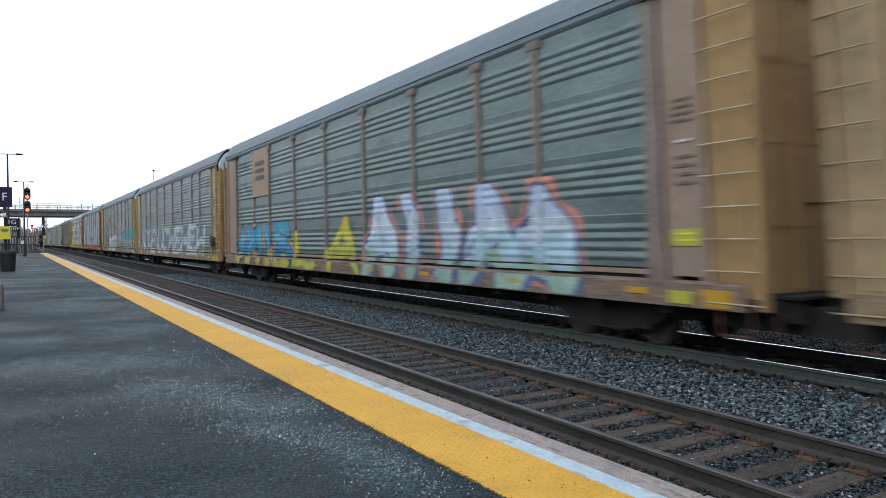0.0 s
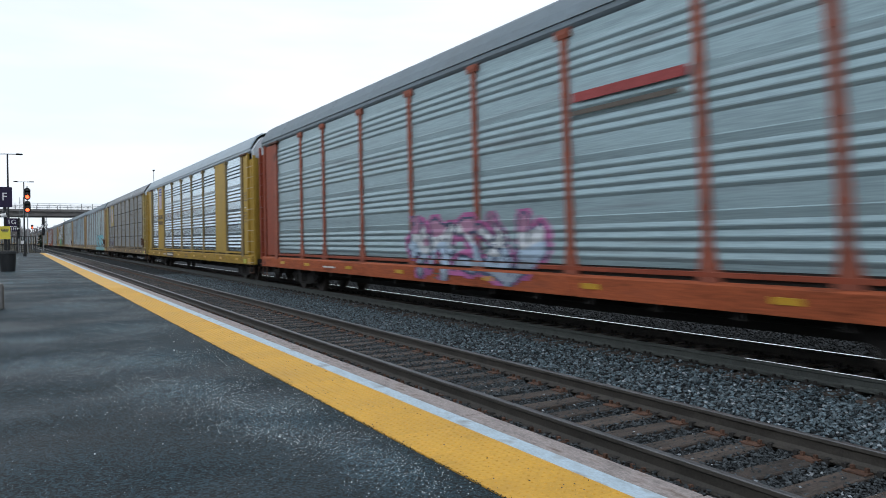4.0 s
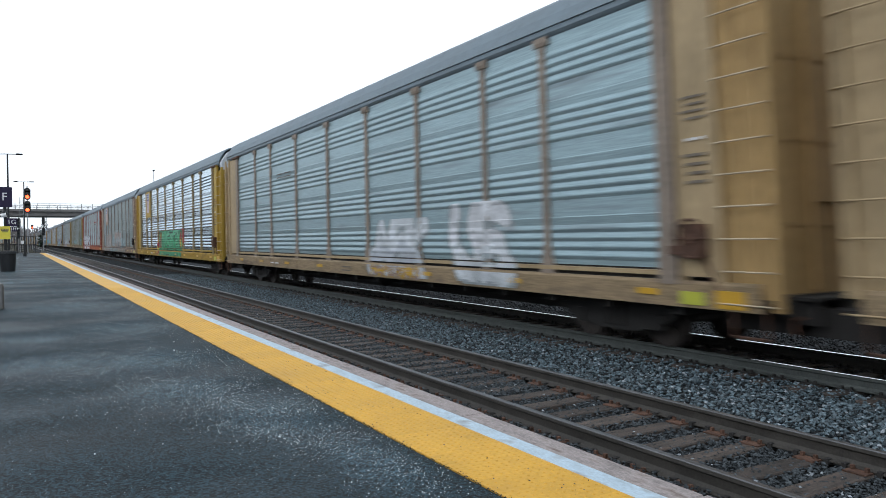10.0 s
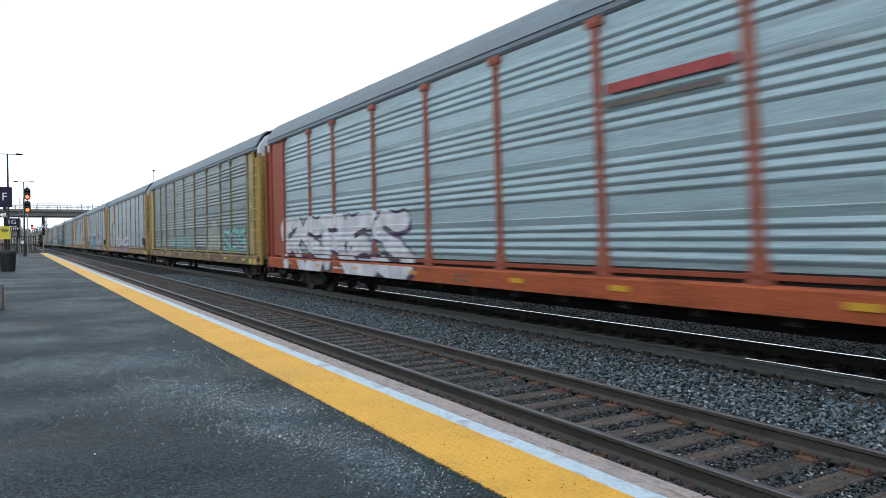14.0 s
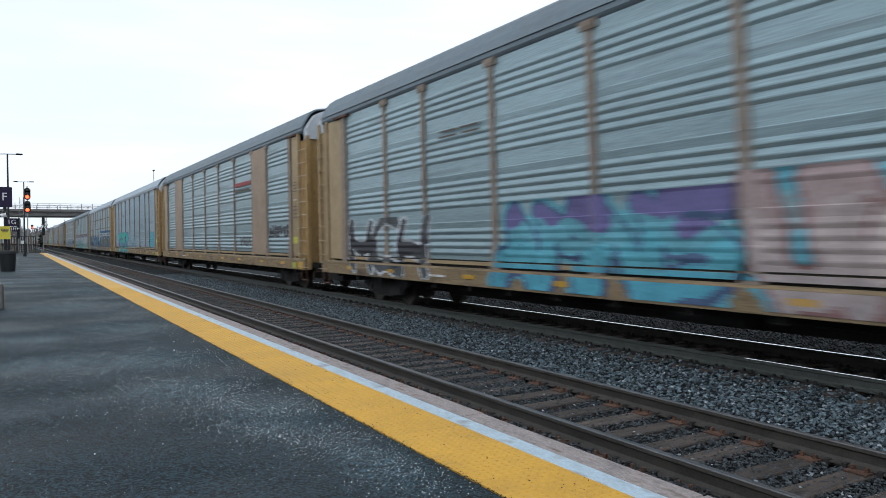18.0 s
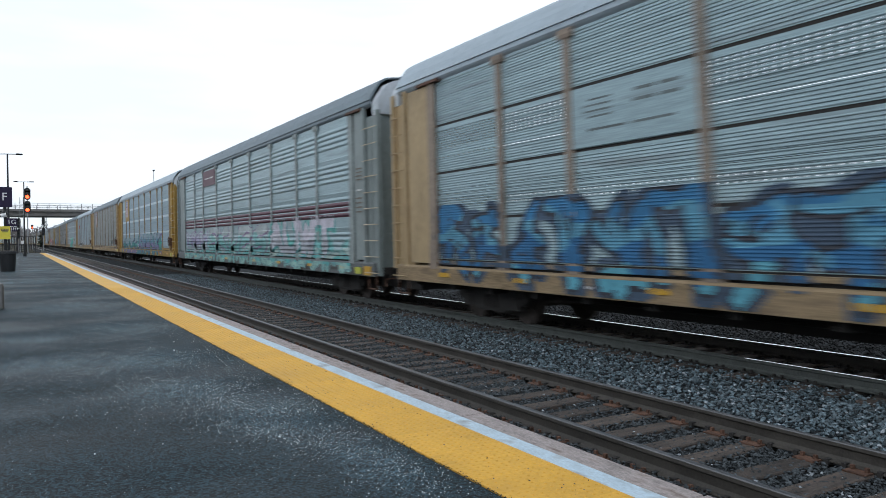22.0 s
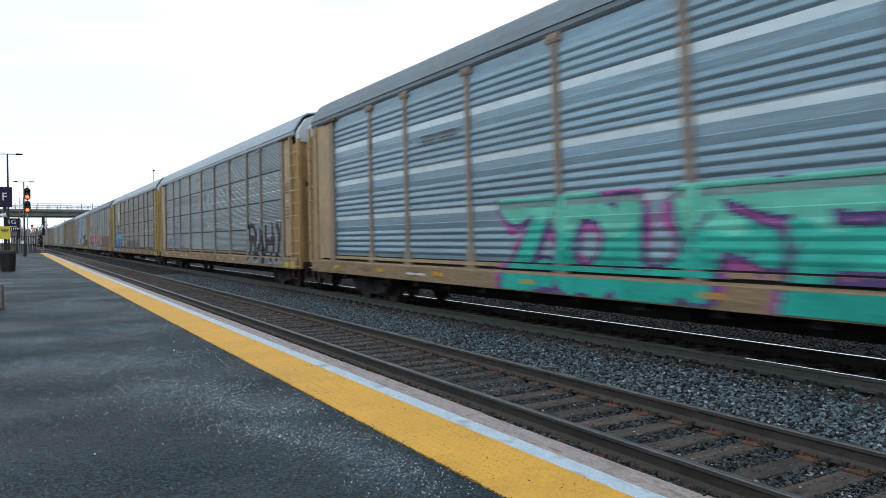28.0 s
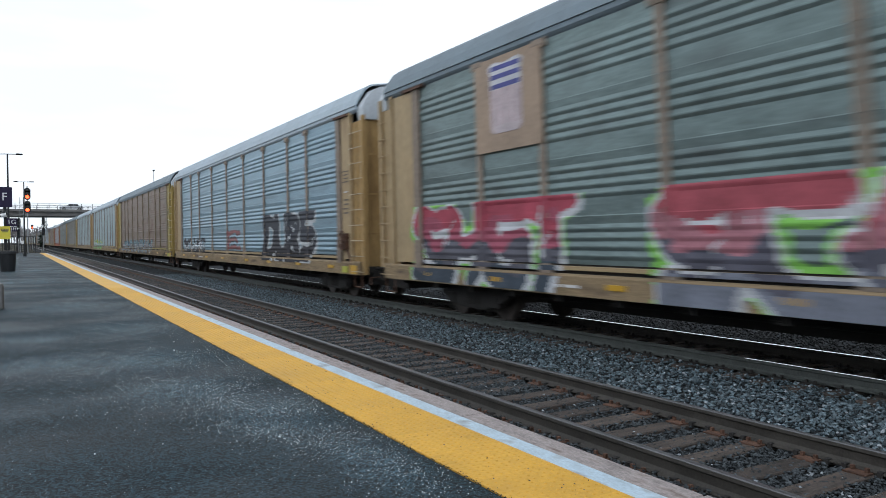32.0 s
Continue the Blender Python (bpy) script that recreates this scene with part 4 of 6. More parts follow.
def make_far_panel(bm):
    box(bm, SIDE + 0.02, SIDE + 0.09, 25.98, 27.05, SILL1 + 0.06, EAVE - 0.1)


def make_far_ladder(bm):
    box(bm, SIDE + 0.10, SIDE + 0.16, 27.05, CAR_LEN - 0.12, SILL1 - 0.2, EAVE - 0.3)


def make_bracket(bm):
    extrude_y(bm, [(SIDE - 0.06, 5.26), (SIDE - 0.06, 5.32), (SIDE + 0.2, 5.39), (SIDE + 0.2, 5.26)], 0.0, 1.0)


def make_deck(bm):
    box(bm, -1.45, 1.45, 0.2, CAR_LEN - 0.2, 0.98, 1.09)
    box(bm, -0.35, 0.35, -0.1, CAR_LEN + 0.1, 0.66, 0.98)
    box(bm, -0.3, 0.3, 4.9, 22.2, 0.36, 0.66)
    box(bm, 0.5, 0.9, 10.5, 12.0, 0.4, 0.8)
    rod(bm, (-0.75, 13.0, 0.62), (-0.75, 14.6, 0.62), 0.2, n=10)
    rod(bm, (-0.6, 4.5, 0.55), (-0.6, 22.5, 0.55), 0.025, n=6)
    for i in range(17):
        y = 1.8 + i * 1.475
        box(bm, -1.44, 1.44, y - 0.08, y + 0.08, 0.62, 0.98)
    box(bm, -1.42, 1.42, 0.3, CAR_LEN - 0.3, 2.93, 2.98)


def make_frame(bm):
    for s in (-1, 1):
        x = s * 1.0
        pts = [(-1.35, 0.52), (-1.2, 0.66), (-0.5, 0.70), (0.5, 0.70), (1.2, 0.66), (1.35, 0.52), (1.15, 0.40), (0.45, 0.22), (-0.45, 0.22), (-1.15, 0.40)]
        a = [bm.verts.new((x - 0.07, y, z)) for y, z in pts]
        b = [bm.verts.new((x + 0.07, y, z)) for y, z in pts]
        for i in range(len(pts)):
            j = (i + 1) % len(pts)
            bm.faces.new((a[i], a[j], b[j], b[i]))
        bm.faces.new(a[::-1])
        bm.faces.new(b)
        for y in (-0.89, 0.89):
            box(bm, x - 0.1 if s < 0 else x - 0.06, x + 0.06 if s < 0 else x + 0.1, y - 0.14, y + 0.14, 0.28, 0.52)
        for y in (-0.18, 0, 0.18):
            rod(bm, (x + s * 0.06, y, 0.3), (x + s * 0.06, y, 0.62), 0.07, n=8)
    box(bm, -1.0, 1.0, -0.22, 0.22, 0.36, 0.64)


def make_wheelset(bm):
    rod(bm, (-0.95, 0, 0), (0.95, 0, 0), 0.08, n=10)
    for s in (-1, 1):
        disc(bm, (s * 0.7525, 0, 0), (1, 0, 0), 0.419, 0.12, 24)
        disc(bm, (s * 0.685, 0, 0), (1, 0, 0), 0.445, 0.03, 24)
        disc(bm, (s * 0.83, 0, 0), (1, 0, 0), 0.13, 0.08, 12)
        box(bm, s * 0.82 - 0.02, s * 0.82 + 0.02, -0.05, 0.05, 0.2, 0.3)


def make_coupler(bm):
    box(bm, -0.12, 0.12, -0.75, 0.1, 0.74, 0.95)
    box(bm, -0.2, 0.2, -0.9, -0.6, 0.68, 1.0)
    rod(bm, (0.3, 0.0, 0.8), (0.32, -0.45, 0.45), 0.03, n=6)
    rod(bm, (0.32, -0.45, 0.45), (0.3, -0.85, 0.6), 0.03, n=6)
    box(bm, -1.3, 1.3, 0.0, 0.25, 0.72, 0.9)


def make_brake(bm):
    """A gear housing with its hand wheel and lever, low on the corner."""
    rim = [(0.27 * math.cos(2 * math.pi * i / 16), 0.27 * math.sin(2 * math.pi * i / 16)) for i in range(16)]
    for (a, b), (c, d) in zip(rim, rim[1:] + rim[:1]):
        rod(bm, (SIDE - 0.13, 1.25 + a, 1.72 + b), (SIDE - 0.13, 1.25 + c, 1.72 + d), 0.02, n=6)
    for i in range(0, 16, 4):
        rod(bm, (SIDE - 0.13, 1.25 + rim[i][0], 1.72 + rim[i][1]), (SIDE - 0.1, 1.25, 1.72), 0.015, n=6)
    rod(bm, (SIDE - 0.14, 1.25, 1.72), (SIDE + 0.05, 1.25, 1.72), 0.07, n=12)
    box(bm, SIDE - 0.09, SIDE + 0.03, 1.05, 1.45, 1.46, 1.92)
    box(bm, SIDE - 0.05, SIDE + 0.03, 1.45, 1.72, 1.5, 1.62)
    rod(bm, (SIDE - 0.02, 1.1, 1.46), (SIDE + 0.02, 0.9, 1.0), 0.03, n=8)


def make_end_beam(bm):
    box(bm, -1.5, 1.5, 0.05, 0.22, 0.82, 1.0)
    box(bm, -1.25, 1.25, -0.22, 0.05, 0.93, 0.97)
    for x in (-1.1, -0.5, 0.5, 1.1):
        box(bm, x - 0.05, x + 0.05, -0.2, 0.05, 0.62, 0.93)
    box(bm, -0.9, 0.9, 0.1, 1.4, 0.45, 0.82)


def make_step(bm):
    """A bent stirrup step under the corner."""
    for y in (0.12, 0.62):
        rod(bm, (SIDE + 0.03, y, 0.80), (SIDE + 0.03, y, 0.42), 0.016, n=6)
    rod(bm, (SIDE + 0.03, 0.12, 0.42), (SIDE + 0.03, 0.62, 0.42), 0.016, n=6)
    box(bm, SIDE + 0.01, SIDE + 0.09, 0.12, 0.62, 0.425, 0.437)


def make_hose(bm):
    """A drooping air hose beside the coupler."""
    pts = [(-0.42, -0.02 - 0.36 * math.sin(a * math.pi / 8), 0.72 - 0.34 * (1 - math.cos(a * math.pi / 8)) * 0.8) for a in range(6)]
    for p, q in zip(pts, pts[1:]):
        rod(bm, p, q, 0.028, n=6)


def make_lever(bm):
    """The rod that uncouples the car, bent down at its outer end."""
    rod(bm, (-1.42, -0.04, 0.70), (-0.15, -0.04, 0.78), 0.014, n=6)
    rod(bm, (-1.42, -0.04, 0.70), (-1.46, -0.10, 0.50), 0.014, n=6)


def make_far_side(bm):
    build_sheet(bm, RUNS_A, 0.2, CAR_LEN - 0.2, -1)
    box(bm, 1.53, 1.6, 0.2, CAR_LEN - 0.2, SILL0, SILL1)


def surface_depth(kind, y, z):
    """How far the outside of the car's side lies out from the centre line at (y, z): arrays."""
    prof = PROF_A if kind == "a" else PROF_B
    zz = np.array([q[1] for q in prof])
    dd = np.array([q[0] for q in prof])
    x = -PANEL_X + np.interp(z, zz, dd)
    near = np.min([np.abs(y - p) for p in POSTS[1:-1]], axis=0)
    x = np.where(z < PANEL_Z, -SIDE - 0.010, x)
    x = np.where(near < 0.1, -POST_X + 0.002, x)
    x = np.where((z < 1.62) & (near < 0.19), -POST_X + 0.008, x)
    x = np.where(z < SILL1 + 0.02, -SIDE + 0.016, x)
    x = np.where((y < 1.96) & (y > 1.55), -SIDE + 0.016, x)
    x = np.where((y <= 1.55) & (z > SILL1), -SIDE - 0.008, x)
    x = np.where(y > 25.85, -SIDE + 0.004, x)
    return x


# letter skeletons on a unit square, as polylines
GLYPHS = {
    "A": "00 24 40/0b 3b", "B": "00 04 34 33 22 02/22 31 30 00", "C": "44 14 03 01 10 40", "D": "00 04 24 43 41 20 00", "E": "44 04 00 40/02 32", "F": "44 04 00/02 32",
    "G": "44 14 03 01 10 40 42 22", "H": "04 00/44 40/02 42", "I": "24 20", "K": "04 00/44 02 40", "L": "04 00 40", "M": "00 04 22 44 40", "N": "00 04 40 44", "O": "14 03 01 10 30 41 43 34 14",
    "P": "00 04 34 43 32 02", "R": "00 04 34 43 32 02/22 40", "S": "44 14 03 12 32 41 30 00", "T": "04 44/24 20", "U": "04 01 10 30 41 44", "V": "04 20 44", "W": "04 10 23 30 44", "X": "04 40/44 00",
    "Y": "04 22 44/22 20", "Z": "04 44 00 40", "5": "44 04 02 32 41 30 00", "6": "44 14 02 01 10 30 41 32 02",
}


def glyph_lines(ch):
    at = lambda q: (int(q[0]) / 4, 0.36 if q[1] == "b" else int(q[1]) / 4)
    for line in GLYPHS[ch].split("/"):
        pts = [at(q) for q in line.split()]
        yield from zip(pts, pts[1:])


def graffiti(car, kind, y0, y1, z0, z1, fills, line, glow, seed, text="", weight=0.11, across=False, block=None):
    """Spray paint that follows the ribs: letters, or loose letter-like strokes, filled from top to bottom
    (or along the car, with across), with a line colour, a halo colour and a painted ground (block)."""
    rnd = random.Random(seed)
    h = z1 - z0
    cells = len(text) or max(2, round((y1 - y0) / (h * 0.75)))
    w = (y1 - y0) / cells
    segs = []
    for c in range(cells):
        left = y1 - (c + 0.11) * w
        if text:
            if text[c] == " ":
                continue
            sway, tall, drop = rnd.uniform(-0.08, 0.08), rnd.uniform(0.94, 1.06), rnd.uniform(-0.03, 0.03)
            for (u0, v0), (u1, v1) in glyph_lines(text[c]):
                pt = lambda u, v: (left - w * (0.80 * u + sway * (v - 0.5)), z0 + h * (0.12 + drop + 0.77 * v * tall))
                segs.append((*pt(u0, v0), *pt(u1, v1), min(h, w * 1.5) * weight * rnd.uniform(0.78, 1.0)))
            continue
        cy = left - 0.39 * w
        for k in range(rnd.choice((4, 4, 5))):
            if rnd.random() < 0.55:
                a = (cy + rnd.uniform(-0.5, 0.5) * w, z0 + h * rnd.uniform(0.08, 0.35))
                b = (cy + rnd.uniform(-0.5, 0.5) * w, z0 + h * rnd.uniform(0.65, 0.92))
            else:
                zc = z0 + h * rnd.choice((0.2, 0.5, 0.8))
                a = (cy - rnd.uniform(0.2, 0.42) * w, zc)
                b = (cy + rnd.uniform(0.2, 0.42) * w, zc + rnd.uniform(-0.12, 0.12) * h)
            segs.append((*a, *b, h * rnd.uniform(0.055, 0.10)))
    zs = [z0]
    prof = sorted({round(q[1], 3) for q in (PROF_A if kind == "a" else PROF_B)} | {SILL0 + 0.02, SILL1 - 0.05, SILL1})
    marks = [z for z in prof if z0 < z < z1] + [z1]
    for z in marks:
        while z - zs[-1] > 0.06:
            zs.append(zs[-1] + 0.045)
        if z - zs[-1] > 0.008:
            zs.append(z)
    ys = np.arange(y0 - 0.3, y1 + 0.3, 0.05)
    zs = np.array(zs)
    yc, zc = np.meshgrid((ys[:-1] + ys[1:]) / 2, (zs[:-1] + zs[1:]) / 2, indexing="ij")
    rs = np.random.RandomState(seed)
    ph = rs.uniform(0, 6, 8)

    def reach_of(py, pz):
        """Distance to the strokes, on a plane that sways like a hand-drawn line."""
        wy = py + 0.07 * h * np.sin(5.0 * pz / h + ph[0]) + 0.03 * h * np.sin(11.0 * pz / h + 4.0 * py / h + ph[1])
        wz = pz + 0.05 * h * np.sin(3.4 * py / h + ph[2]) + 0.03 * h * np.sin(8.0 * py / h + ph[3])
        near = np.full(py.shape, 9.0)
        for ay, az, by, bz, r in segs:
            dy, dz = by - ay, bz - az
            t = np.clip(((wy - ay) * dy + (wz - az) * dz) / (dy * dy + dz * dz + 1e-6), 0, 1)
            near = np.minimum(near, np.hypot(wy - ay - t * dy, wz - az - t * dz) - r)
        return near

    dist = reach_of(yc, zc)
    wob = sum(np.sin(yc * (2.3 + i) + ph[i]) * np.sin(zc * (3.1 + 1.7 * i) + ph[i + 4]) for i in range(4)) / 4
    dist = dist + 0.02 * wob
    idx = np.full(yc.shape, -1)
    if block:
        edge = np.minimum(np.minimum(yc - y0, y1 - yc), np.minimum(zc - z0, z1 - zc)) + 0.12 * wob
        idx = np.where(edge > 0, len(fills) + 1 + bool(glow), idx)
    way = (y1 - yc) / (y1 - y0) if across else (z1 - zc) / h
    band = np.clip((way + (0.12 if across else 0.3) * wob) * len(fills), 0, len(fills) - 1).astype(int)
    if glow:
        idx = np.where((dist >= 0) & (dist < 0.09 * h + 0.22 * wob), len(fills) + 1, idx)
    idx = np.where((dist >= 0) & (dist < 0.034 * h + 0.012), len(fills), idx)
    if text and weight > 0.14:
        # a drop shadow in the line colour
        idx = np.where((dist >= 0) & (reach_of(yc + 0.07 * h, zc + 0.06 * h) < 0), len(fills), idx)
    idx = np.where(dist < 0, band, idx)
    for c in range(cells * (1 if text else 3)):
        ay, az = y0 + rnd.uniform(0.02, 0.98) * (y1 - y0), z0 + h * rnd.uniform(0.15, 0.75)
        turn, reach = rnd.uniform(-0.9, 2.2), h * rnd.uniform(0.15, 0.4)
        dy, dz = reach * math.cos(turn), reach * math.sin(turn)
        t = np.clip(((yc - ay) * dy + (zc - az) * dz) / (dy * dy + dz * dz), 0, 1)
        cut = np.hypot(yc - ay - t * dy + 0.25 * h * t * t, zc - az - t * dz)
        idx = np.where((dist < 0) & (cut < 0.010 + 0.016 * h), len(fills), idx)
    idx = np.where((zc > SILL1 - 0.03) & (zc < PANEL_Z + 0.01) & ((zc > 1.262) | (zc < 1.192)), -1, idx)
    gy, gz = np.meshgrid(ys, zs, indexing="ij")
    gx = -surface_depth(kind, gy, gz) - 0.004
    ii, jj = np.nonzero(idx >= 0)
    if not len(ii):
        return
    nz = len(zs)
    quads = np.stack([ii * nz + jj, ii * nz + jj + 1, (ii + 1) * nz + jj + 1, (ii + 1) * nz + jj], 1)
    used, inv = np.unique(quads, return_inverse=True)
    verts = np.stack([gx.ravel()[used], gy.ravel()[used], gz.ravel()[used]], 1)
    me = bpy.data.meshes.new("graffiti")
    me.from_pydata(verts.tolist(), [], inv.reshape(quads.shape).tolist())
    for c in (*fills, line, *([glow] if glow else []), *([block] if block else [])):
        me.materials.append(paint(c))
    me.polygons.foreach_set("material_index", idx[ii, jj].astype(np.int32))
    ob = new("graffiti", me)
    ob.parent = car
    tagged(ob, "colourful spray-painted graffiti")
    return ob


def band(car, z0, z1, mat, label):
    """A painted horizontal stripe between the posts, over the ribs."""
    zs = [z0] + [q[1] for q in PROF_A if z0 < q[1] < z1] + [z1]
    for p, q in zip(POSTS, POSTS[1:]):
        bm = bmesh.new()
        pts = [(-float(surface_depth("a", np.array([p + 0.5]), np.array([z]))[0]) - 0.004, z) for z in zs]
        extrude_y(bm, pts, p + 0.09, q - 0.09, closed=False)
        part("stripe", bm, mat, car, label)


def sheet_part(car, name, y0, y1, z0, z1, mat, label="", x=None):
    bm = bmesh.new()
    xx = SIDE - 0.022 if x is None else x
    box(bm, xx - 0.006, xx + 0.012, y0, y1, z0, z1)
    return part(name, bm, mat, car, label)


def bars(car, y0, y1, z0, z1, rows, mat, seed=0, name="stencil", x=None):
    """Unreadable lettering as plain bars."""
    rnd = random.Random(seed)
    xx = (SIDE - 0.006) if x is None else x
    step = (z1 - z0) / rows
    for r in range(rows):
        z, y = z0 + r * step, y0
        words = 1 if y1 - y0 < 1.0 and rows > 1 else 2
        for i in range(words):
            w = (y1 - y0) / words * (rnd.uniform(0.7, 1.0) if words == 1 else rnd.uniform(0.75, 0.92))
            bm = bmesh.new()
            box(bm, xx - 0.003, xx + 0.004, y, y + w, z + step * 0.3, z + step * 0.62)
            part(name, bm, mat, car)
            y = y0 + (y1 - y0) / words


def emblem(board, kind, y, z):
    """A shield or a ring in plain shapes."""
    x = SIDE - 0.008
    n = 14

    def plate_of(pts, d, mat, nm):
        bm = bmesh.new()
        a = [bm.verts.new((x - d, y + p, z + q)) for p, q in pts]
        b = [bm.verts.new((x + 0.004, y + p, z + q)) for p, q in pts]
        bm.faces.new(a)
        for i in range(len(pts)):
            j = (i + 1) % len(pts)
            bm.faces.new((a[i], b[i], b[j], a[j]))
        part(nm, bm, mat, board)

    if kind == "ring":
        low = [(0.6 * math.cos(math.pi * i / 20), -0.2 - 0.5 * math.sin(math.pi * i / 20)) for i in range(21)]
        plate_of(low + [(-0.62, 0.3), (-0.55, 0.78), (0.55, 0.78), (0.62, 0.3)], 0.003, paint((0.56, 0.63, 0.72)), "emblem_field")
        for q in (0.22, 0.42, 0.62):
            plate_of([(-0.5, q), (0.5, q), (0.5, q + 0.1), (-0.5, q + 0.1)], 0.006, paint((0.1, 0.08, 0.25)), "emblem_bar")
        for q, w_ in ((0.02, 0.42), (-0.16, 0.46), (-0.34, 0.36), (-0.52, 0.22)):
            plate_of([(-w_, q - 0.03), (w_, q - 0.03), (w_ * 0.8, q + 0.03), (-w_ * 0.9, q + 0.03)], 0.006, paint((0.33, 0.38, 0.43)), "emblem_script")
        return
    if kind == "bars":
        for i in range(3):
            plate_of([(-0.6, 0.2 - i * 0.28), (0.6, 0.2 - i * 0.28), (0.6, 0.36 - i * 0.28), (-0.6, 0.36 - i * 0.28)], 0.004, INK, "lettering_bar")
        return
    n = 6
    low = [(0.36 + 0.16 * math.cos(math.pi / 2 * i / n), -0.5 - 0.16 * math.sin(math.pi / 2 * i / n)) for i in range(n + 1)]
    field = [(-p, q) for p, q in low][::-1]
    plate_of(low + field + [(-0.52, 0.2), (0.52, 0.2)], 0.003, paint((0.58, 0.5, 0.53)), "shield_field")
    for i in range(5):
        c = -0.4 + i * 0.2
        plate_of([(c - 0.03, -0.5), (c + 0.03, -0.5), (c + 0.03, 0.19), (c - 0.03, 0.19)], 0.005, paint((0.54, 0.4, 0.43)), "shield_stripe")
    plate_of([(-0.52, 0.202), (0.52, 0.202), (0.52, 0.5), (0.58, 0.66), (0.4, 0.74), (0.0, 0.68), (-0.4, 0.74), (-0.58, 0.66), (-0.52, 0.5)], 0.003, paint((0.6, 0.61, 0.66)), "shield_top")
    for q in (0.21, 0.40, 0.57):
        plate_of([(-0.49, q), (0.49, q), (0.49, q + 0.09), (-0.49, q + 0.09)], 0.006, paint((0.09, 0.10, 0.33)), "shield_bar")


WHEELSETS = {-1: [], 1: []}
CARS = []
# the cars differ a little in length: how far each stands from an even spacing
SPACING = [0.05, 0.0, 0.0, 0.12, 0.1, 0.08, 0.06, -0.1, -0.17, -0.28, -0.45, -0.68, -0.71, -0.66, -0.6, -0.43, -0.17, -0.06, -0.08, 0.0, 0.06, 0.2, 0.32, 0.41, 0.42, 0.68, 0.87, 0.9]


def car_start(k):
    return START + k * PITCH + SPACING[max(0, min(k, len(SPACING) - 1))]


def build_car(k, body, sheet, kind="a", roof="grey", cap=None, tags=(), plate=None, logo=None, wide=False, bands=(), label="", stripe=False, seams=(), brake=False, sign=False, board=False, plaque=False):
    paint_body, paint_sheet = BODY[body], SHEET[sheet]
    car = thing("autorack_car", label, "freight car", (TRACK_X, car_start(k), 0), group="freight train")
    CARS.append((k, car))
    near = k <= 28
    bays = list(zip(POSTS, POSTS[1:]))
    for i, (p, q) in enumerate(bays):
        if wide and i in (1, 7):
            sheet_part(car, "wide_plate", p + 0.04, q - 0.06, SILL1 + 0.1, EAVE - 0.06, PLATE if body == "tan" else paint_body, "painted flat steel side plate", x=SIDE + 0.012)
            continue
        if kind == "a":
            part("side_panel", panel_mesh("a", q - p), paint_sheet, car, at=(0, p, 0))
        else:
            for t in range(len(TIERS)):
                part("side_panel", panel_mesh("b", q - p, t), paint_sheet, car, at=(0, p, 0))
    for p in POSTS[1:-1]:
        part("post", shared("post", make_post), POST[body], car, at=(0, p, 0))
    part("end_post", shared("end_post", make_end_post), POST[body], car, at=(0, 1.62, 0))
    part("end_post", shared("end_post", make_end_post), POST[body], car, at=(0, 25.75, 0))
    part("ledge", shared("ledge", make_ledge), BODY[body] if kind == "a" else SILL[body], car, "narrow painted ledge over the sill")
    # black backing gives the gap under the sheets its shade
    part("recess", shared("recess", make_gap_shade), UNDER, car)
    part("side_sill", shared("side_sill", make_sill), SILL[body], car)
    part("roof", shared("roof", make_roof, False), ROOF[roof], car, "ribbed steel roof")
    if near:
        for i in range(18):
            part("roof_rib", shared("roof_rib", make_roof_rib), ROOF[roof], car, at=(0, 0.9 + i * 1.51, 0))
    part("end_cap", shared("end_cap", make_cap), CAP if cap is None else paint_body, car)
    part("end_cap", shared("end_cap", make_cap), CAP, car, at=(0, CAR_LEN - 0.38, 0))
    paint_end = ENDS.get(body, paint_body)
    door = part("end_door", shared("end_door", make_end), paint_end, car)
    if near:
        for x in (-1.42, -0.72, -0.02, 0.68, 1.38):
            part("stiffener", shared("stiffener", lambda bm: box(bm, -0.035, 0.035, 0.04, 0.098, 1.05, 5.0)), paint_end, door, at=(x, 0, 0))
        for z in (1.9, 3.0, 4.1):
            part("crossbar", shared("crossbar", lambda bm: box(bm, -1.36, 1.34, 0.085, 0.098, -0.02, 0.02)), paint_end, door, at=(0, 0, z))
        part("hatch", shared("hatch", lambda bm: box(bm, -0.62, -0.16, 0.05, 0.098, 2.2, 2.92)), paint_end, door)
    if kind == "b" or body in ("yellow", "gold"):
        part("door_slot", shared("door_slot", lambda bm: box(bm, -1.3, -0.5, 0.055, 0.098, 3.55, 3.72)), UNDER, door, "dark slot in the end door")
    part("end_door", shared("end_door", make_end), paint_body, car, at=(0, CAR_LEN - 0.3, 0))
    part("corner_panel", shared("corner_panel", make_corner_panel), paint_body, car)
    part("corner_panel", shared("far_corner_panel", make_far_panel), paint_body, car)
    part("ladder_backing", shared("ladder_backing", make_far_ladder), paint_body, car)
    for y in (0.83, 27.18, CAR_LEN - 0.13):
        part("corner_post", shared("corner_post", make_corner_post), paint_body, car, at=(0, y, 0))
    ladder = part("ladder", shared("ladder", make_ladder_plate), paint_end, car)
    for y in (0.28, 0.55):
        part("ladder_rib", shared("ladder_rib", make_ladder_rib), paint_end, ladder, at=(0, y, 0))
    for i in range(10):
        part("rung", shared("rung", make_rung), WORN_STEEL, ladder, at=(0, 0, 0.85 + i * 0.43))
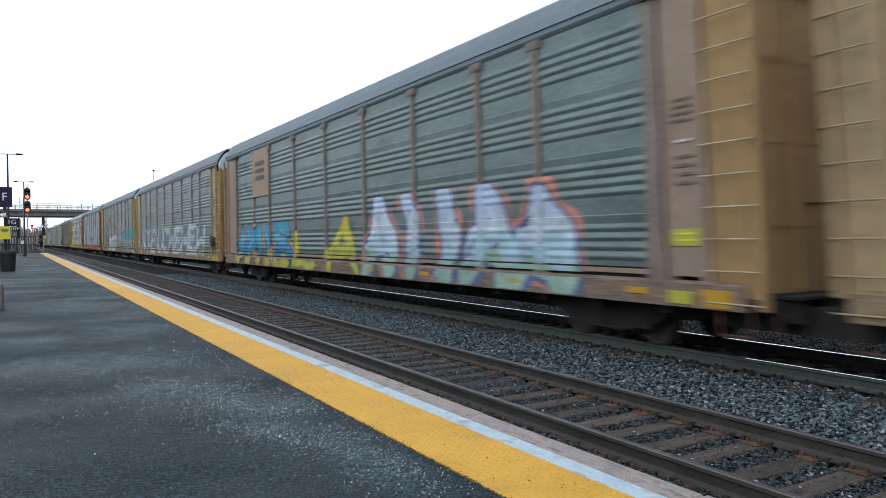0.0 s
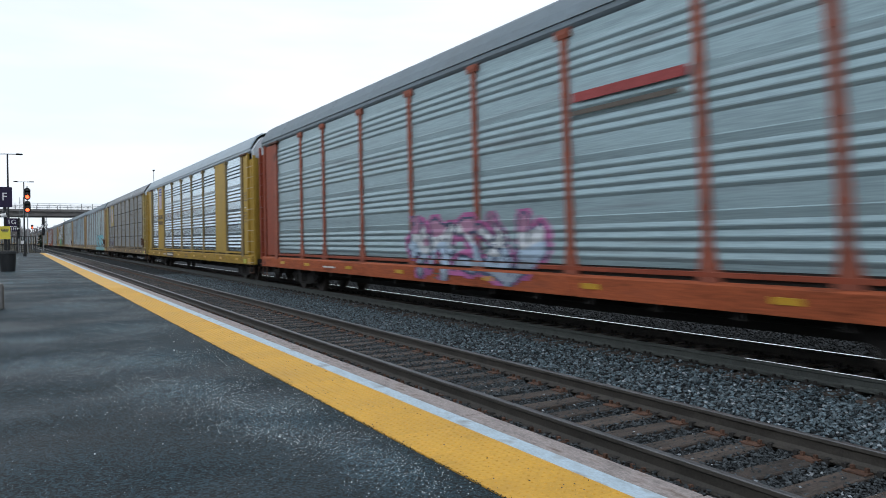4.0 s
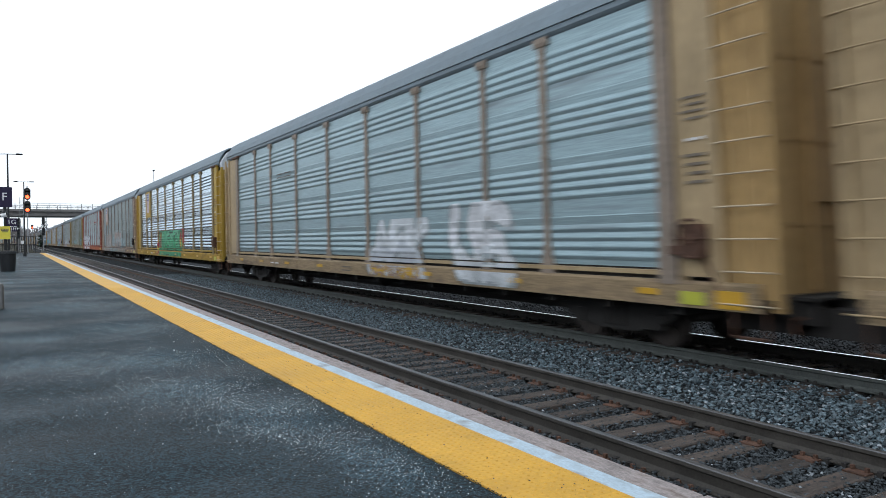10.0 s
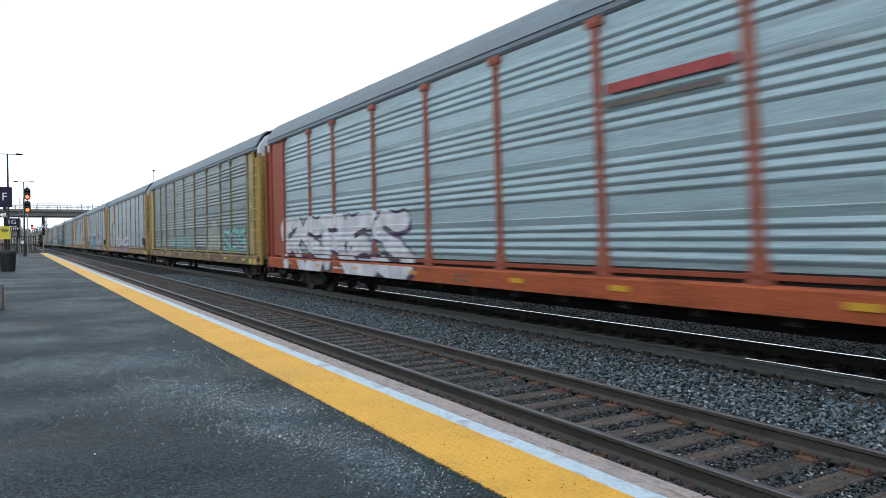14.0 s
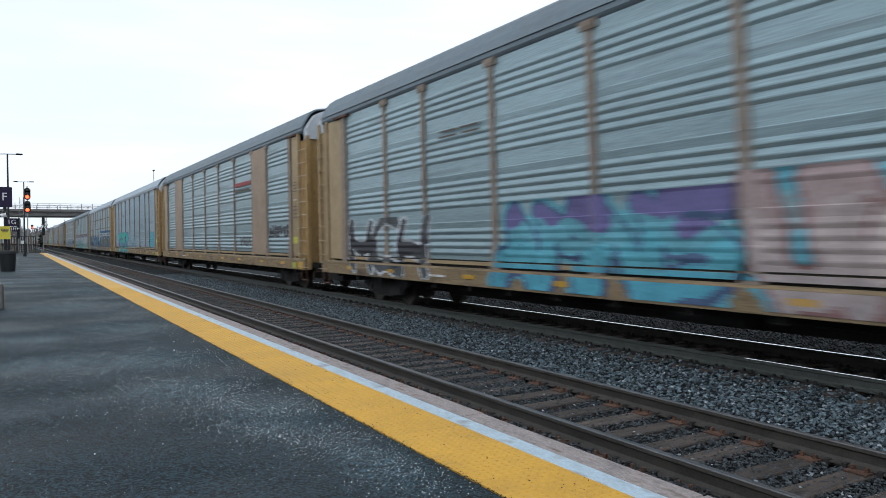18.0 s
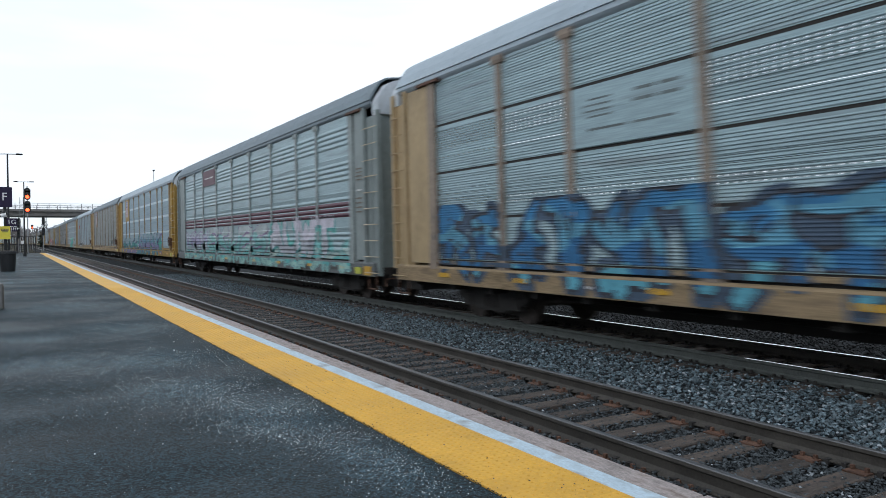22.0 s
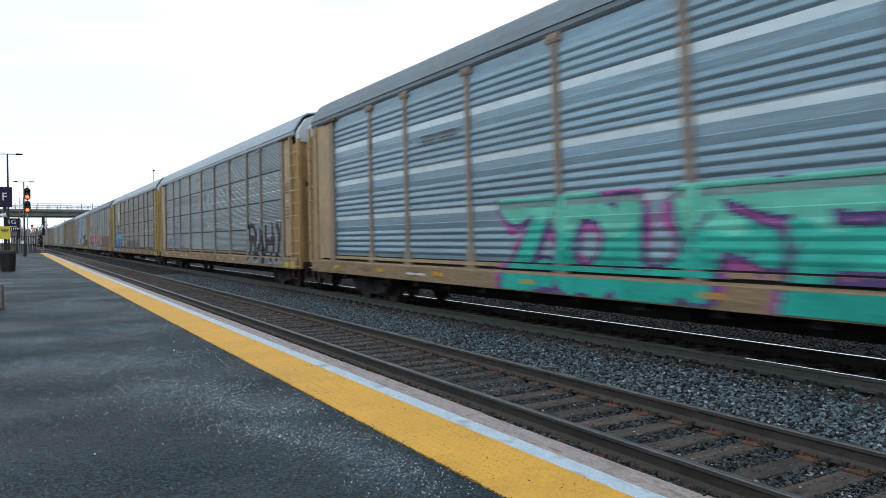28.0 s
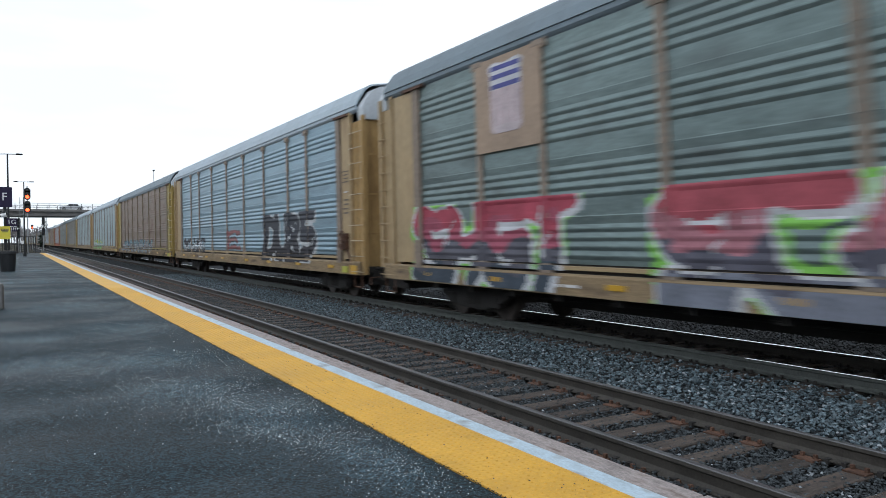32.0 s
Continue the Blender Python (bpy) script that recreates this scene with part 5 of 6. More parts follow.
        if near:
            part("rung", shared("short_rung", lambda bm: rod(bm, (SIDE - 0.02, 27.3, 0), (SIDE - 0.02, CAR_LEN - 0.02, 0), 0.013)), paint_body, ladder, at=(0, 0, 0.85 + i * 0.43))
    part("eave_bracket", shared("eave_bracket", make_bracket), RUST, car, "rusty eave bracket", at=(0, 0.95, 0))
    part("eave_bracket", shared("eave_bracket", make_bracket), RUST, car, at=(0, 25.5, 0))
    part("underframe", shared("underframe", make_deck), UNDER, car, "black steel underframe and decks")
    part("far_side", shared("far_side", make_far_side), paint_sheet, car) if kind == "a" else None
    if kind == "b":
        # closed black strips behind the tiers' seams, for the shade inside them
        for low, high in zip(TIERS, TIERS[1:]):
            part("seam", shared(("seam", high[0]), lambda bm: box(bm, PANEL_X + 0.010, PANEL_X + 0.016, POSTS[0], POSTS[-1], low[1] - 0.01, high[0] + 0.01)), UNDER, car, "black strip standing in for the shade in a seam")
        for t in range(len(TIERS)):
            part("side_panel", panel_mesh("b", CAR_LEN - 0.4, t, -1), paint_sheet, car, at=(0, 0.2, 0))
    for y in (-0.0, CAR_LEN):
        c = part("coupler", shared("coupler", make_coupler), UNDER, car, "dark cast steel coupler", at=(0, y, 0))
        if y:
            c.rotation_euler = (0, 0, math.pi)
    if near:
        part("end_beam", shared("end_beam", make_end_beam), UNDER, car, "black steel end beam")
        part("end_beam", shared("end_beam", make_end_beam), UNDER, car, at=(0, CAR_LEN - 0.25, 0))
        for y in (0.1, CAR_LEN - 0.85):
            part("stirrup_step", shared("stirrup_step", make_step), RUST, car, "rusty stirrup step", at=(0, y, 0))
        part("air_hose", shared("air_hose", make_hose, True), UNDER, car, "black rubber air hose")
        part("uncoupling_lever", shared("uncoupling_lever", make_lever), RUST, car, "rusty uncoupling rod")
        if brake:
            part("brake_wheel", shared("brake_wheel", make_brake), RUST if brake != "dark" else UNDER, car, "rusty hand brake wheel and gear housing")
        if sign:
            plate_ = sheet_part(car, "warning_sign", 0.97, 1.46, 1.62, 1.86, LIME, "lime yellow warning sign", x=SIDE + 0.002)
            bars(plate_, 1.02, 1.42, 1.66, 1.84, 2, SIGN_YELLOW, k + 12, "print", x=SIDE - 0.006)
        if board:
            bd = sheet_part(car, "number_board", 17.7, 19.9, 0.80, 1.06, INK, "black board with pale stencils", x=SIDE - 0.022)
            bars(bd, 17.85, 19.8, 0.82, 1.06, 1, LABEL_WHITE, k + 15, "print", x=SIDE - 0.03)
    for y in (3.5, 24.4):
        bogie = part("bogie_frame", shared("bogie_frame", make_frame), UNDER, car, "black cast steel bogie", at=(0, y, 0))
        for s in (-1, 1):
            ws = part("wheelset", shared("wheelset", make_wheelset), WHEEL, bogie, at=(0, s * 0.89, 0.419))
            WHEELSETS[s].append(ws)
    rnd = random.Random(100 + k)
    if near:
        for y in (2.2, 5.2, 8.6, 11.6, 15.9, 19.2, 22.4, 25.2):
            part("reflector", shared("reflector", lambda bm: box(bm, SIDE - 0.02, SIDE - 0.002, 0, 0.42, 0.90, 0.99)), REFLECT, car, "yellow reflective strip", at=(0, y + rnd.uniform(-0.3, 0.3), 0))
        part("corner_marking", shared("corner_marking", lambda bm: box(bm, SIDE - 0.02, SIDE - 0.002, 0.5, 0.95, 0.78, 1.02)), REFLECT, car, "yellow corner marking")
        part("sticker", shared("lime_sticker", lambda bm: box(bm, SIDE - 0.022, SIDE - 0.002, 1.15, 1.55, 0.8, 0.98)), LIME, car, "lime green sticker")
        bars(car, 1.0, 1.45, 3.35, 3.75, 4, STENCIL, k)
        bars(car, 1.0, 1.42, 2.45, 2.95, 4, STENCIL, k + 50)
        bars(car, 1.05, 1.35, 3.05, 3.17, 1, LABEL_WHITE, k + 90)
        bars(car, 20.2, 21.2, 0.85, 1.0, 1, LABEL_WHITE, k + 20, x=SIDE - 0.015)
        bars(car, 13.5, 14.3, 0.82, 1.02, 2, INK, k + 30, x=SIDE - 0.008)
    # seam shade laid over the sheets as thin black stripes
    for z in seams:
        band(car, z - 0.018, z + 0.018, UNDER, "black strip standing in for the shade in a seam")
    for z0, z1, mat, lab in bands:
        band(car, z0, z1, mat, lab)
    ridge = PANEL_X - 0.052
    if plate:
        p, q = POSTS[7], POSTS[8]
        board = sheet_part(car, "logo_plate", p - 0.06, q + 0.06, 3.45 if kind == "a" else 3.26, EAVE - 0.06, PLATE if body in ("tan", "pink") else paint_body, "flat steel plate with a faded emblem", x=SIDE + 0.004)
        emblem(board, plate, (p + q) / 2, 4.45 if kind == "a" else 4.25)
    if plaque:
        board = sheet_part(car, "logo_plate", POSTS[6] + 0.09, POSTS[7] - 0.09, 3.245, 4.245, paint_sheet, "flat steel plate with worn dark print", x=PANEL_X - 0.022)
        xp = PANEL_X - 0.028
        bars(board, 20.05, 20.75, 3.68, 4.06, 4, PRINT_GREY, k, "print", x=xp)
        bars(board, 18.62, 19.65, 3.78, 4.10, 2, PRINT_GREY, k + 1, "print", x=xp)
        bars(board, 18.75, 20.75, 3.46, 3.58, 1, PRINT_GREY, k + 2, "print", x=xp)
    if wide and body == "yellow":
        emblem(car, "shield", (POSTS[7] + POSTS[8]) / 2, 4.5)
        for words, z in (("BUILDING", 3.3), ("AMERICA", 2.92)):
            ob = text_part("slogan", words, 0.40, INK, car, (SIDE - 0.004, (POSTS[7] + POSTS[8]) / 2, z))
            ob.rotation_euler = (math.pi / 2, 0, -math.pi / 2)
    if logo:
        y0, y1, z0, z1, back, ink, rows = logo
        if back:
            sheet_part(car, "logo_board", y0, y1, z0, z1, back, "painted emblem board", x=ridge)
        if ink:
            inset = 0.28 if rows == 1 else 0.08
            bars(car, y0 + 0.07 + inset, y1 - 0.07 - inset, z0 + inset, z1 - inset, rows, ink, 7 + k, "emblem", x=ridge - 0.012)
    if stripe:
        bm = bmesh.new()
        for y, za, zb in ((6.75, 4.02, 4.18),):
            extrude_y(bm, [(ridge - 0.004, za), (ridge - 0.004, zb), (ridge + 0.004, zb), (ridge + 0.004, za)], y, y + 2.5)
        part("logo_stripe", bm, paint((0.36, 0.06, 0.06)), car, "faded red stripe")
        bm = bmesh.new()
        extrude_y(bm, [(ridge - 0.004, 3.80), (ridge - 0.004, 3.88), (ridge + 0.004, 3.88), (ridge + 0.004, 3.80)], 6.9, 9.3)
        part("logo_line", bm, INK, car, "thin dark line")
    for g, spec in enumerate(tags):
        *spec, more = spec if isinstance(spec[-1], dict) else (*spec, {})
        graffiti(car, kind, *spec, seed=1000 + 17 * k + g, **more)
    return car


W, K, T, C = (0.62, 0.66, 0.7), (0.03, 0.03, 0.04), (0.05, 0.42, 0.40), (0.12, 0.42, 0.55)
LB, BL, PU, PK = (0.42, 0.55, 0.70), (0.04, 0.14, 0.42), (0.20, 0.10, 0.30), (0.55, 0.36, 0.33)
YE, GR, RD, LG = (0.62, 0.55, 0.05), (0.05, 0.40, 0.20), (0.38, 0.05, 0.06), (0.22, 0.62, 0.08)
BK2, DB, MG, AQ = (0.08, 0.09, 0.1), (0.05, 0.07, 0.14), (0.45, 0.12, 0.32), (0.02, 0.50, 0.40)

CAR_LIST = [
    (-1, dict(body="tan", sheet="green", label="tan autorack freight car with greenish steel side panels")),
    (0, dict(sign=True, plate="bars", body="pink", sheet="green", tags=[(18.8, 25.9, 0.78, 2.4, [(0.06, 0.34, 0.56), (0.1, 0.42, 0.6), (0.05, 0.28, 0.5), (0.55, 0.48, 0.08)], (0.05, 0.06, 0.12), (0.6, 0.34, 0.12), dict(text="AMIS", weight=0.19)), (16.0, 18.4, 0.78, 2.05, [YE, (0.5, 0.52, 0.08)], (0.38, 0.36, 0.05), None, dict(text="L")), (12.7, 15.3, 0.78, 2.45, [YE, (0.5, 0.52, 0.08)], (0.38, 0.36, 0.05), None, dict(text="A")), (3.7, 12.3, 0.78, 2.85, [(0.5, 0.62, 0.82), (0.6, 0.7, 0.82), (0.42, 0.6, 0.72), (0.34, 0.52, 0.42)], (0.13, 0.16, 0.3), (0.62, 0.27, 0.2), dict(text="AIIAA", weight=0.19))], label="weathered tan autorack freight car with multicoloured graffiti")),
    (1, dict(brake=True, logo=(18.5, 20.8, 3.65, 4.35, None, REFLECT, 2), body="tan", sheet="green", tags=[(18.7, 25.7, 0.85, 2.6, [(0.42, 0.48, 0.53), W], (0.24, 0.29, 0.32), None, dict(text="NTE", weight=0.1)), (3.5, 18.1, 0.95, 2.65, [(0.5, 0.57, 0.62), (0.42, 0.5, 0.56), W], (0.24, 0.29, 0.32), None, dict(text="UCHEHEH", weight=0.13, block=(0.2, 0.25, 0.28)))], label="tan autorack freight car with a long white graffiti piece")),
    (2, dict(sign=True, logo=(18.3, 20.95, 3.5, 4.25, BODY["khaki"], INK, 2), body="khaki", sheet="drab", tags=[(13.8, 20.4, 0.82, 2.4, [W, (0.5, 0.55, 0.56)], (0.3, 0.33, 0.34), None, dict(text="WXGD", weight=0.15)), (8.6, 12.4, 2.3, 3.3, [(0.34, 0.4, 0.44)], (0.24, 0.28, 0.3), None, dict(text="TCF")), (8.6, 12.4, 1.3, 2.25, [(0.4, 0.46, 0.5)], (0.24, 0.28, 0.3), None, dict(text="TEF")), (1.7, 7.3, 0.80, 2.0, [(0.42, 0.52, 0.48), (0.25, 0.46, 0.44), (0.36, 0.5, 0.46)], (0.06, 0.09, 0.1), (0.3, 0.48, 0.45)), (1.0, 7.5, 1.95, 2.85, [(0.08, 0.4, 0.44), (0.1, 0.36, 0.4)], (0.05, 0.2, 0.24), (0.09, 0.36, 0.4))], label="dirty khaki autorack freight car with white and teal graffiti")),
    (3, dict(stripe=True, body="orange", sheet="silver", tags=[(10.1, 15.6, 0.82, 2.3, [(0.42, 0.22, 0.34), W, LB, (0.3, 0.36, 0.44)], DB, MG)], label="red-orange autorack freight car with silver ribbed panels")),
    (4, dict(board=True, body="yellow", sheet="bright", roof="light", wide=True, label="bright yellow autorack freight car with shiny silver panels")),
    (5, dict(brake=True, plate="shield", body="khaki", sheet="brown", kind="b", roof="patchy", tags=[(21.4, 26.0, 0.95, 2.25, [(0.3, 0.33, 0.38), (0.16, 0.13, 0.18), (0.34, 0.36, 0.38)], (0.05, 0.05, 0.06), None)], label="grimy yellow autorack freight car with dark ribbed panels")),
    (6, dict(brake=True, logo=(18.5, 20.6, 3.85, 4.25, None, INK, 2), body="tan", sheet="silver", tags=[(3.3, 11.6, 0.95, 2.5, [(0.22, 0.56, 0.66), (0.26, 0.6, 0.68), (0.2, 0.52, 0.6)], (0.14, 0.1, 0.11), None, dict(text="NOSER", weight=0.15)), (1.9, 11.6, 0.76, 1.1, [(0.2, 0.52, 0.6)], (0.2, 0.52, 0.6), None)], label="tan autorack freight car with light blue graffiti")),
    (7, dict(logo=(18.5, 20.6, 3.85, 4.25, None, INK, 2), body="tan", sheet="blue", tags=[(22.6, 25.5, 1.3, 1.95, [(0.22, 0.3, 0.34)], (0.18, 0.24, 0.28), None)], label="tan autorack freight car with pale blue panels")),
    (8, dict(brake=True, logo=(18.5, 20.6, 3.85, 4.25, None, INK, 2), body="tan", sheet="silver", tags=[(9.2, 12.1, 0.82, 2.25, [W, (0.5, 0.54, 0.6)], (0.3, 0.34, 0.36), None, dict(text="AGK", weight=0.17)), (5.8, 7.9, 0.80, 2.5, [(0.66, 0.68, 0.72), W], (0.32, 0.36, 0.38), None, dict(text="U5", weight=0.15)), (9.4, 12.2, 0.78, 1.12, [(0.5, 0.3, 0.02), (0.5, 0.3, 0.02)], (0.28, 0.2, 0.2), None)], label="tan autorack freight car with white graffiti")),
    (9, dict(brake=True, plate="shield", body="yellow", sheet="bright", seams=(2.27, 3.3, 4.33), tags=[(9.9, 17.6, 0.82, 2.4, [(0.16, 0.5, 0.3), (0.08, 0.42, 0.2), (0.04, 0.3, 0.14)], (0.03, 0.06, 0.04), None, dict(text="NUSTEN", weight=0.1, block=(0.06, 0.36, 0.18))), (17.2, 18.4, 0.85, 2.35, [YE, RD, YE], RD, RD), (9.4, 10.3, 1.3, 2.45, [RD, YE], RD, RD)], label="yellow autorack freight car with shiny panels and green graffiti")),
    (10, dict(brake="dark", sign=True, plate="shield", body="pink", sheet="green", tags=[(18.6, 22.8, 1.0, 2.45, [(0.38, 0.33, 0.31), (0.4, 0.38, 0.37)], (0.22, 0.24, 0.25), None, dict(text="ESR", weight=0.17)), (15.8, 17.5, 1.1, 2.3, [(0.3, 0.42, 0.46), (0.36, 0.44, 0.46)], (0.22, 0.28, 0.3), None), (10.6, 15.2, 1.02, 2.6, [(0.4, 0.32, 0.3), (0.38, 0.4, 0.41), (0.36, 0.3, 0.28)], (0.2, 0.24, 0.24), (0.32, 0.36, 0.34), dict(text="CHAS", weight=0.18)), (7.8, 10.5, 1.0, 2.2, [(0.36, 0.45, 0.48), (0.3, 0.4, 0.44)], (0.22, 0.28, 0.3), None), (7.0, 25.0, 0.77, 1.12, [(0.34, 0.3, 0.28), (0.3, 0.42, 0.44), (0.36, 0.32, 0.3)], (0.2, 0.2, 0.2), None, dict(across=True))], label="faded pinkish autorack freight car with washed-out graffiti")),
    (11, dict(stripe=True, body="orange", sheet="silver", tags=[(16.2, 25.9, 0.76, 2.5, [(0.64, 0.66, 0.72), (0.6, 0.62, 0.68), (0.66, 0.67, 0.72)], (0.05, 0.03, 0.07), None, dict(text="RSRES", weight=0.16)), (2.0, 3.1, 1.98, 2.26, [BK2], BK2, None)], label="red-orange autorack freight car with white bubble graffiti")),
    (12, dict(body="khaki", sheet="green", tags=[(2.0, 6.3, 1.2, 2.3, [(0.2, 0.44, 0.42), (0.24, 0.46, 0.44)], (0.05, 0.07, 0.08), None, dict(text="SCS", weight=0.13)), (6.9, 9.1, 1.25, 2.75, [(0.3, 0.34, 0.3), (0.34, 0.36, 0.32)], (0.28, 0.32, 0.29), None, dict(text="A", weight=0.3)), (12.8, 19.2, 1.2, 2.1, [(0.2, 0.36, 0.35)], (0.2, 0.25, 0.25), None)], label="khaki autorack freight car with small teal graffiti")),
    (13, dict(brake=True, plate="shield", body="tan", sheet="silver", tags=[(11.2, 20.4, 0.80, 2.2, [(0.56, 0.58, 0.6), W, (0.3, 0.28, 0.34)], (0.22, 0.03, 0.08), (0.06, 0.4, 0.42), dict(text="SAUMES", weight=0.15))], label="tan autorack freight car with white and teal graffiti")),
    (14, dict(brake="dark", logo=(18.5, 20.6, 3.85, 4.25, None, INK, 2), body="tan", sheet="silver", tags=[(21.0, 25.6, 0.80, 2.3, [BK2, K, BK2], W, None, dict(text="HCH", weight=0.12)), (12.7, 18.2, 0.80, 2.45, [(0.16, 0.14, 0.34), (0.14, 0.4, 0.5), (0.12, 0.44, 0.56), (0.1, 0.4, 0.54)], (0.07, 0.12, 0.24), (0.14, 0.42, 0.52), dict(text="AMNS", weight=0.16)), (7.7, 12.3, 0.80, 2.6, [(0.44, 0.34, 0.34), (0.5, 0.42, 0.41), (0.42, 0.36, 0.36)], (0.26, 0.14, 0.14), (0.12, 0.42, 0.54), dict(text="UNUA", weight=0.17))], label="tan autorack freight car with blue and pink graffiti")),
    (15, dict(sign=True, stripe=True, body="tan", sheet="silver", wide=True, tags=[(2.1, 4.4, 1.85, 2.3, [BK2], K, None), (4.7, 5.2, 1.3, 2.1, [BK2], K, None), (7.0, 8.6, 1.5, 1.9, [(0.14, 0.16, 0.17)], (0.16, 0.18, 0.2), None)], label="tan autorack freight car with wide flat side plates")),
    (16, dict(sign=True, logo=(18.5, 20.6, 3.85, 4.25, None, INK, 2), body="tan", sheet="blue", roof="light", tags=[(16.6, 22.9, 0.78, 2.55, [(0.05, 0.52, 0.44), (0.03, 0.46, 0.4), (0.12, 0.3, 0.4), (0.04, 0.48, 0.4)], (0.1, 0.06, 0.2), (0.24, 0.1, 0.42), dict(text="ERSX", weight=0.16)), (11.3, 15.2, 1.2, 2.3, [(0.34, 0.42, 0.5), (0.3, 0.4, 0.48)], (0.16, 0.36, 0.46), None, dict(text="BEA", weight=0.17)), (2.5, 4.4, 1.3, 2.4, [(0.1, 0.42, 0.54)], (0.1, 0.42, 0.54), None, dict(block=(0.1, 0.4, 0.52)))], label="tan autorack freight car with teal and purple graffiti")),
    (17, dict(roof="light", body="tan", plaque=True, sheet="silver", kind="b", tags=[(13.0, 25.7, 0.78, 2.5, [(0.03, 0.17, 0.36), (0.1, 0.3, 0.44), (0.02, 0.13, 0.3), (0.12, 0.4, 0.52)], (0.025, 0.03, 0.045), (0.05, 0.085, 0.14)), (1.9, 12.8, 0.78, 2.2, [(0.05, 0.09, 0.1), (0.2, 0.2, 0.06), (0.05, 0.14, 0.26), (0.12, 0.14, 0.1)], (0.04, 0.05, 0.07), (0.05, 0.16, 0.32)), (1.9, 12.6, 2.22, 2.95, [(0.03, 0.2, 0.42), (0.04, 0.06, 0.08)], (0.03, 0.05, 0.08), None, dict(block=(0.03, 0.17, 0.38))), (2.4, 12.4, 2.3, 2.7, [(0.55, 0.6, 0.64)], (0.03, 0.04, 0.05), None, dict(text="DOBDBDODBODB", weight=0.2))], label="tan autorack freight car covered in blue graffiti")),
    (18, dict(logo=(18.35, 20.9, 4.45, 5.2, SHEET["maroon"], LABEL_WHITE, 1), body="grey", sheet="silver", tags=[(2.0, 25.7, 0.77, 1.75, [(0.2, 0.5, 0.5), (0.4, 0.52, 0.5), (0.12, 0.44, 0.44), (0.3, 0.5, 0.46)], (0.16, 0.3, 0.32), (0.26, 0.5, 0.48)), (10.2, 20.0, 1.15, 2.35, [(0.44, 0.5, 0.52), (0.26, 0.5, 0.5), (0.2, 0.46, 0.46)], (0.26, 0.2, 0.32), (0.32, 0.5, 0.5), dict(text="SKUPS", weight=0.17)), (20.3, 25.6, 1.15, 2.25, [(0.44, 0.5, 0.56), (0.3, 0.3, 0.46), (0.36, 0.46, 0.5)], (0.3, 0.22, 0.36), (0.42, 0.48, 0.54)), (3.3, 9.8, 1.15, 2.5, [(0.56, 0.54, 0.62), (0.5, 0.52, 0.58)], (0.1, 0.32, 0.33), (0.16, 0.5, 0.45), dict(text="AUWT", weight=0.19))], bands=[(2.71, 2.84, SHEET["maroon"], "maroon stripe"), (2.55, 2.68, SHEET["maroon"], "maroon stripe"), (2.40, 2.52, SHEET["maroon"], "maroon stripe")], label="grey autorack freight car with maroon stripes and graffiti")),
    (19, dict(brake=True, plate="shield", body="gold", sheet="blue", roof="light", tags=[(6.0, 16.0, 0.77, 2.35, [(0.3, 0.38, 0.46), (0.12, 0.26, 0.36), (0.2, 0.18, 0.34), (0.06, 0.2, 0.26)], (0.05, 0.06, 0.13), (0.05, 0.3, 0.26), dict(text="SWANX", weight=0.17)), (16.3, 25.9, 0.77, 2.0, [(0.3, 0.4, 0.46), (0.06, 0.28, 0.28), (0.2, 0.16, 0.3)], (0.05, 0.06, 0.13), (0.06, 0.28, 0.26), dict(text="MADES", weight=0.15)), (5.0, 6.1, 0.8, 2.3, [(0.03, 0.32, 0.24), (0.05, 0.28, 0.24)], (0.14, 0.1, 0.24), (0.14, 0.1, 0.26))], bands=[(4.3, 4.45, SHEET["white"], "white stripe"), (3.3, 3.45, SHEET["white"], "white stripe"), (2.3, 2.42, SHEET["white"], "white stripe")], label="golden tan autorack freight car with teal and purple graffiti")),
    (20, dict(brake=True, plate="shield", body="tan", sheet="drab", tags=[(2.0, 4.5, 1.35, 2.2, [(0.09, 0.11, 0.115), BK2], (0.12, 0.14, 0.14), None), (5.2, 7.2, 1.5, 1.9, [(0.1, 0.12, 0.13)], (0.13, 0.15, 0.15), None)], label="tan autorack freight car with greenish ribbed panels")),
    (21, dict(brake=True, logo=(21.3, 22.9, 3.75, 4.2, paint((0.4, 0.06, 0.06)), LABEL_WHITE, 2), body="tan", sheet="blue", roof="light", tags=[(16.0, 21.0, 0.9, 2.0, [W, BK2, W], K, None)], label="tan autorack freight car with bluish ribbed panels")),
    (22, dict(logo=(18.5, 20.6, 3.85, 4.25, None, INK, 2), body="tan", sheet="blue", tags=[(9.3, 17.0, 0.78, 2.5, [(0.16, 0.62, 0.48), (0.04, 0.5, 0.4), (0.02, 0.44, 0.36)], (0.1, 0.05, 0.2), (0.42, 0.1, 0.34), dict(text="ZOUFE", weight=0.17)), (4.7, 9.0, 0.80, 2.4, [(0.5, 0.52, 0.5), (0.54, 0.56, 0.55), (0.44, 0.42, 0.34)], (0.08, 0.09, 0.09), None, dict(block=(0.4, 0.43, 0.42)))], bands=[(4.3, 4.45, SHEET["white"], "white stripe"), (3.3, 3.45, SHEET["white"], "white stripe"), (2.3, 2.42, SHEET["white"], "white stripe")], label="tan autorack freight car with bright green graffiti")),
    (23, dict(body="tan", sheet="teal", kind="b", roof="light", tags=[(1.95, 6.4, 0.85, 2.4, [(0.004, 0.005, 0.01), (0.008, 0.01, 0.014)], (0.36, 0.43, 0.48), None, dict(text="RAHI", weight=0.13, block=(0.2, 0.25, 0.28))), (20.0, 25.5, 1.2, 2.1, [(0.26, 0.3, 0.36)], (0.22, 0.25, 0.27), None)], label="tan autorack freight car with black and white graffiti")),
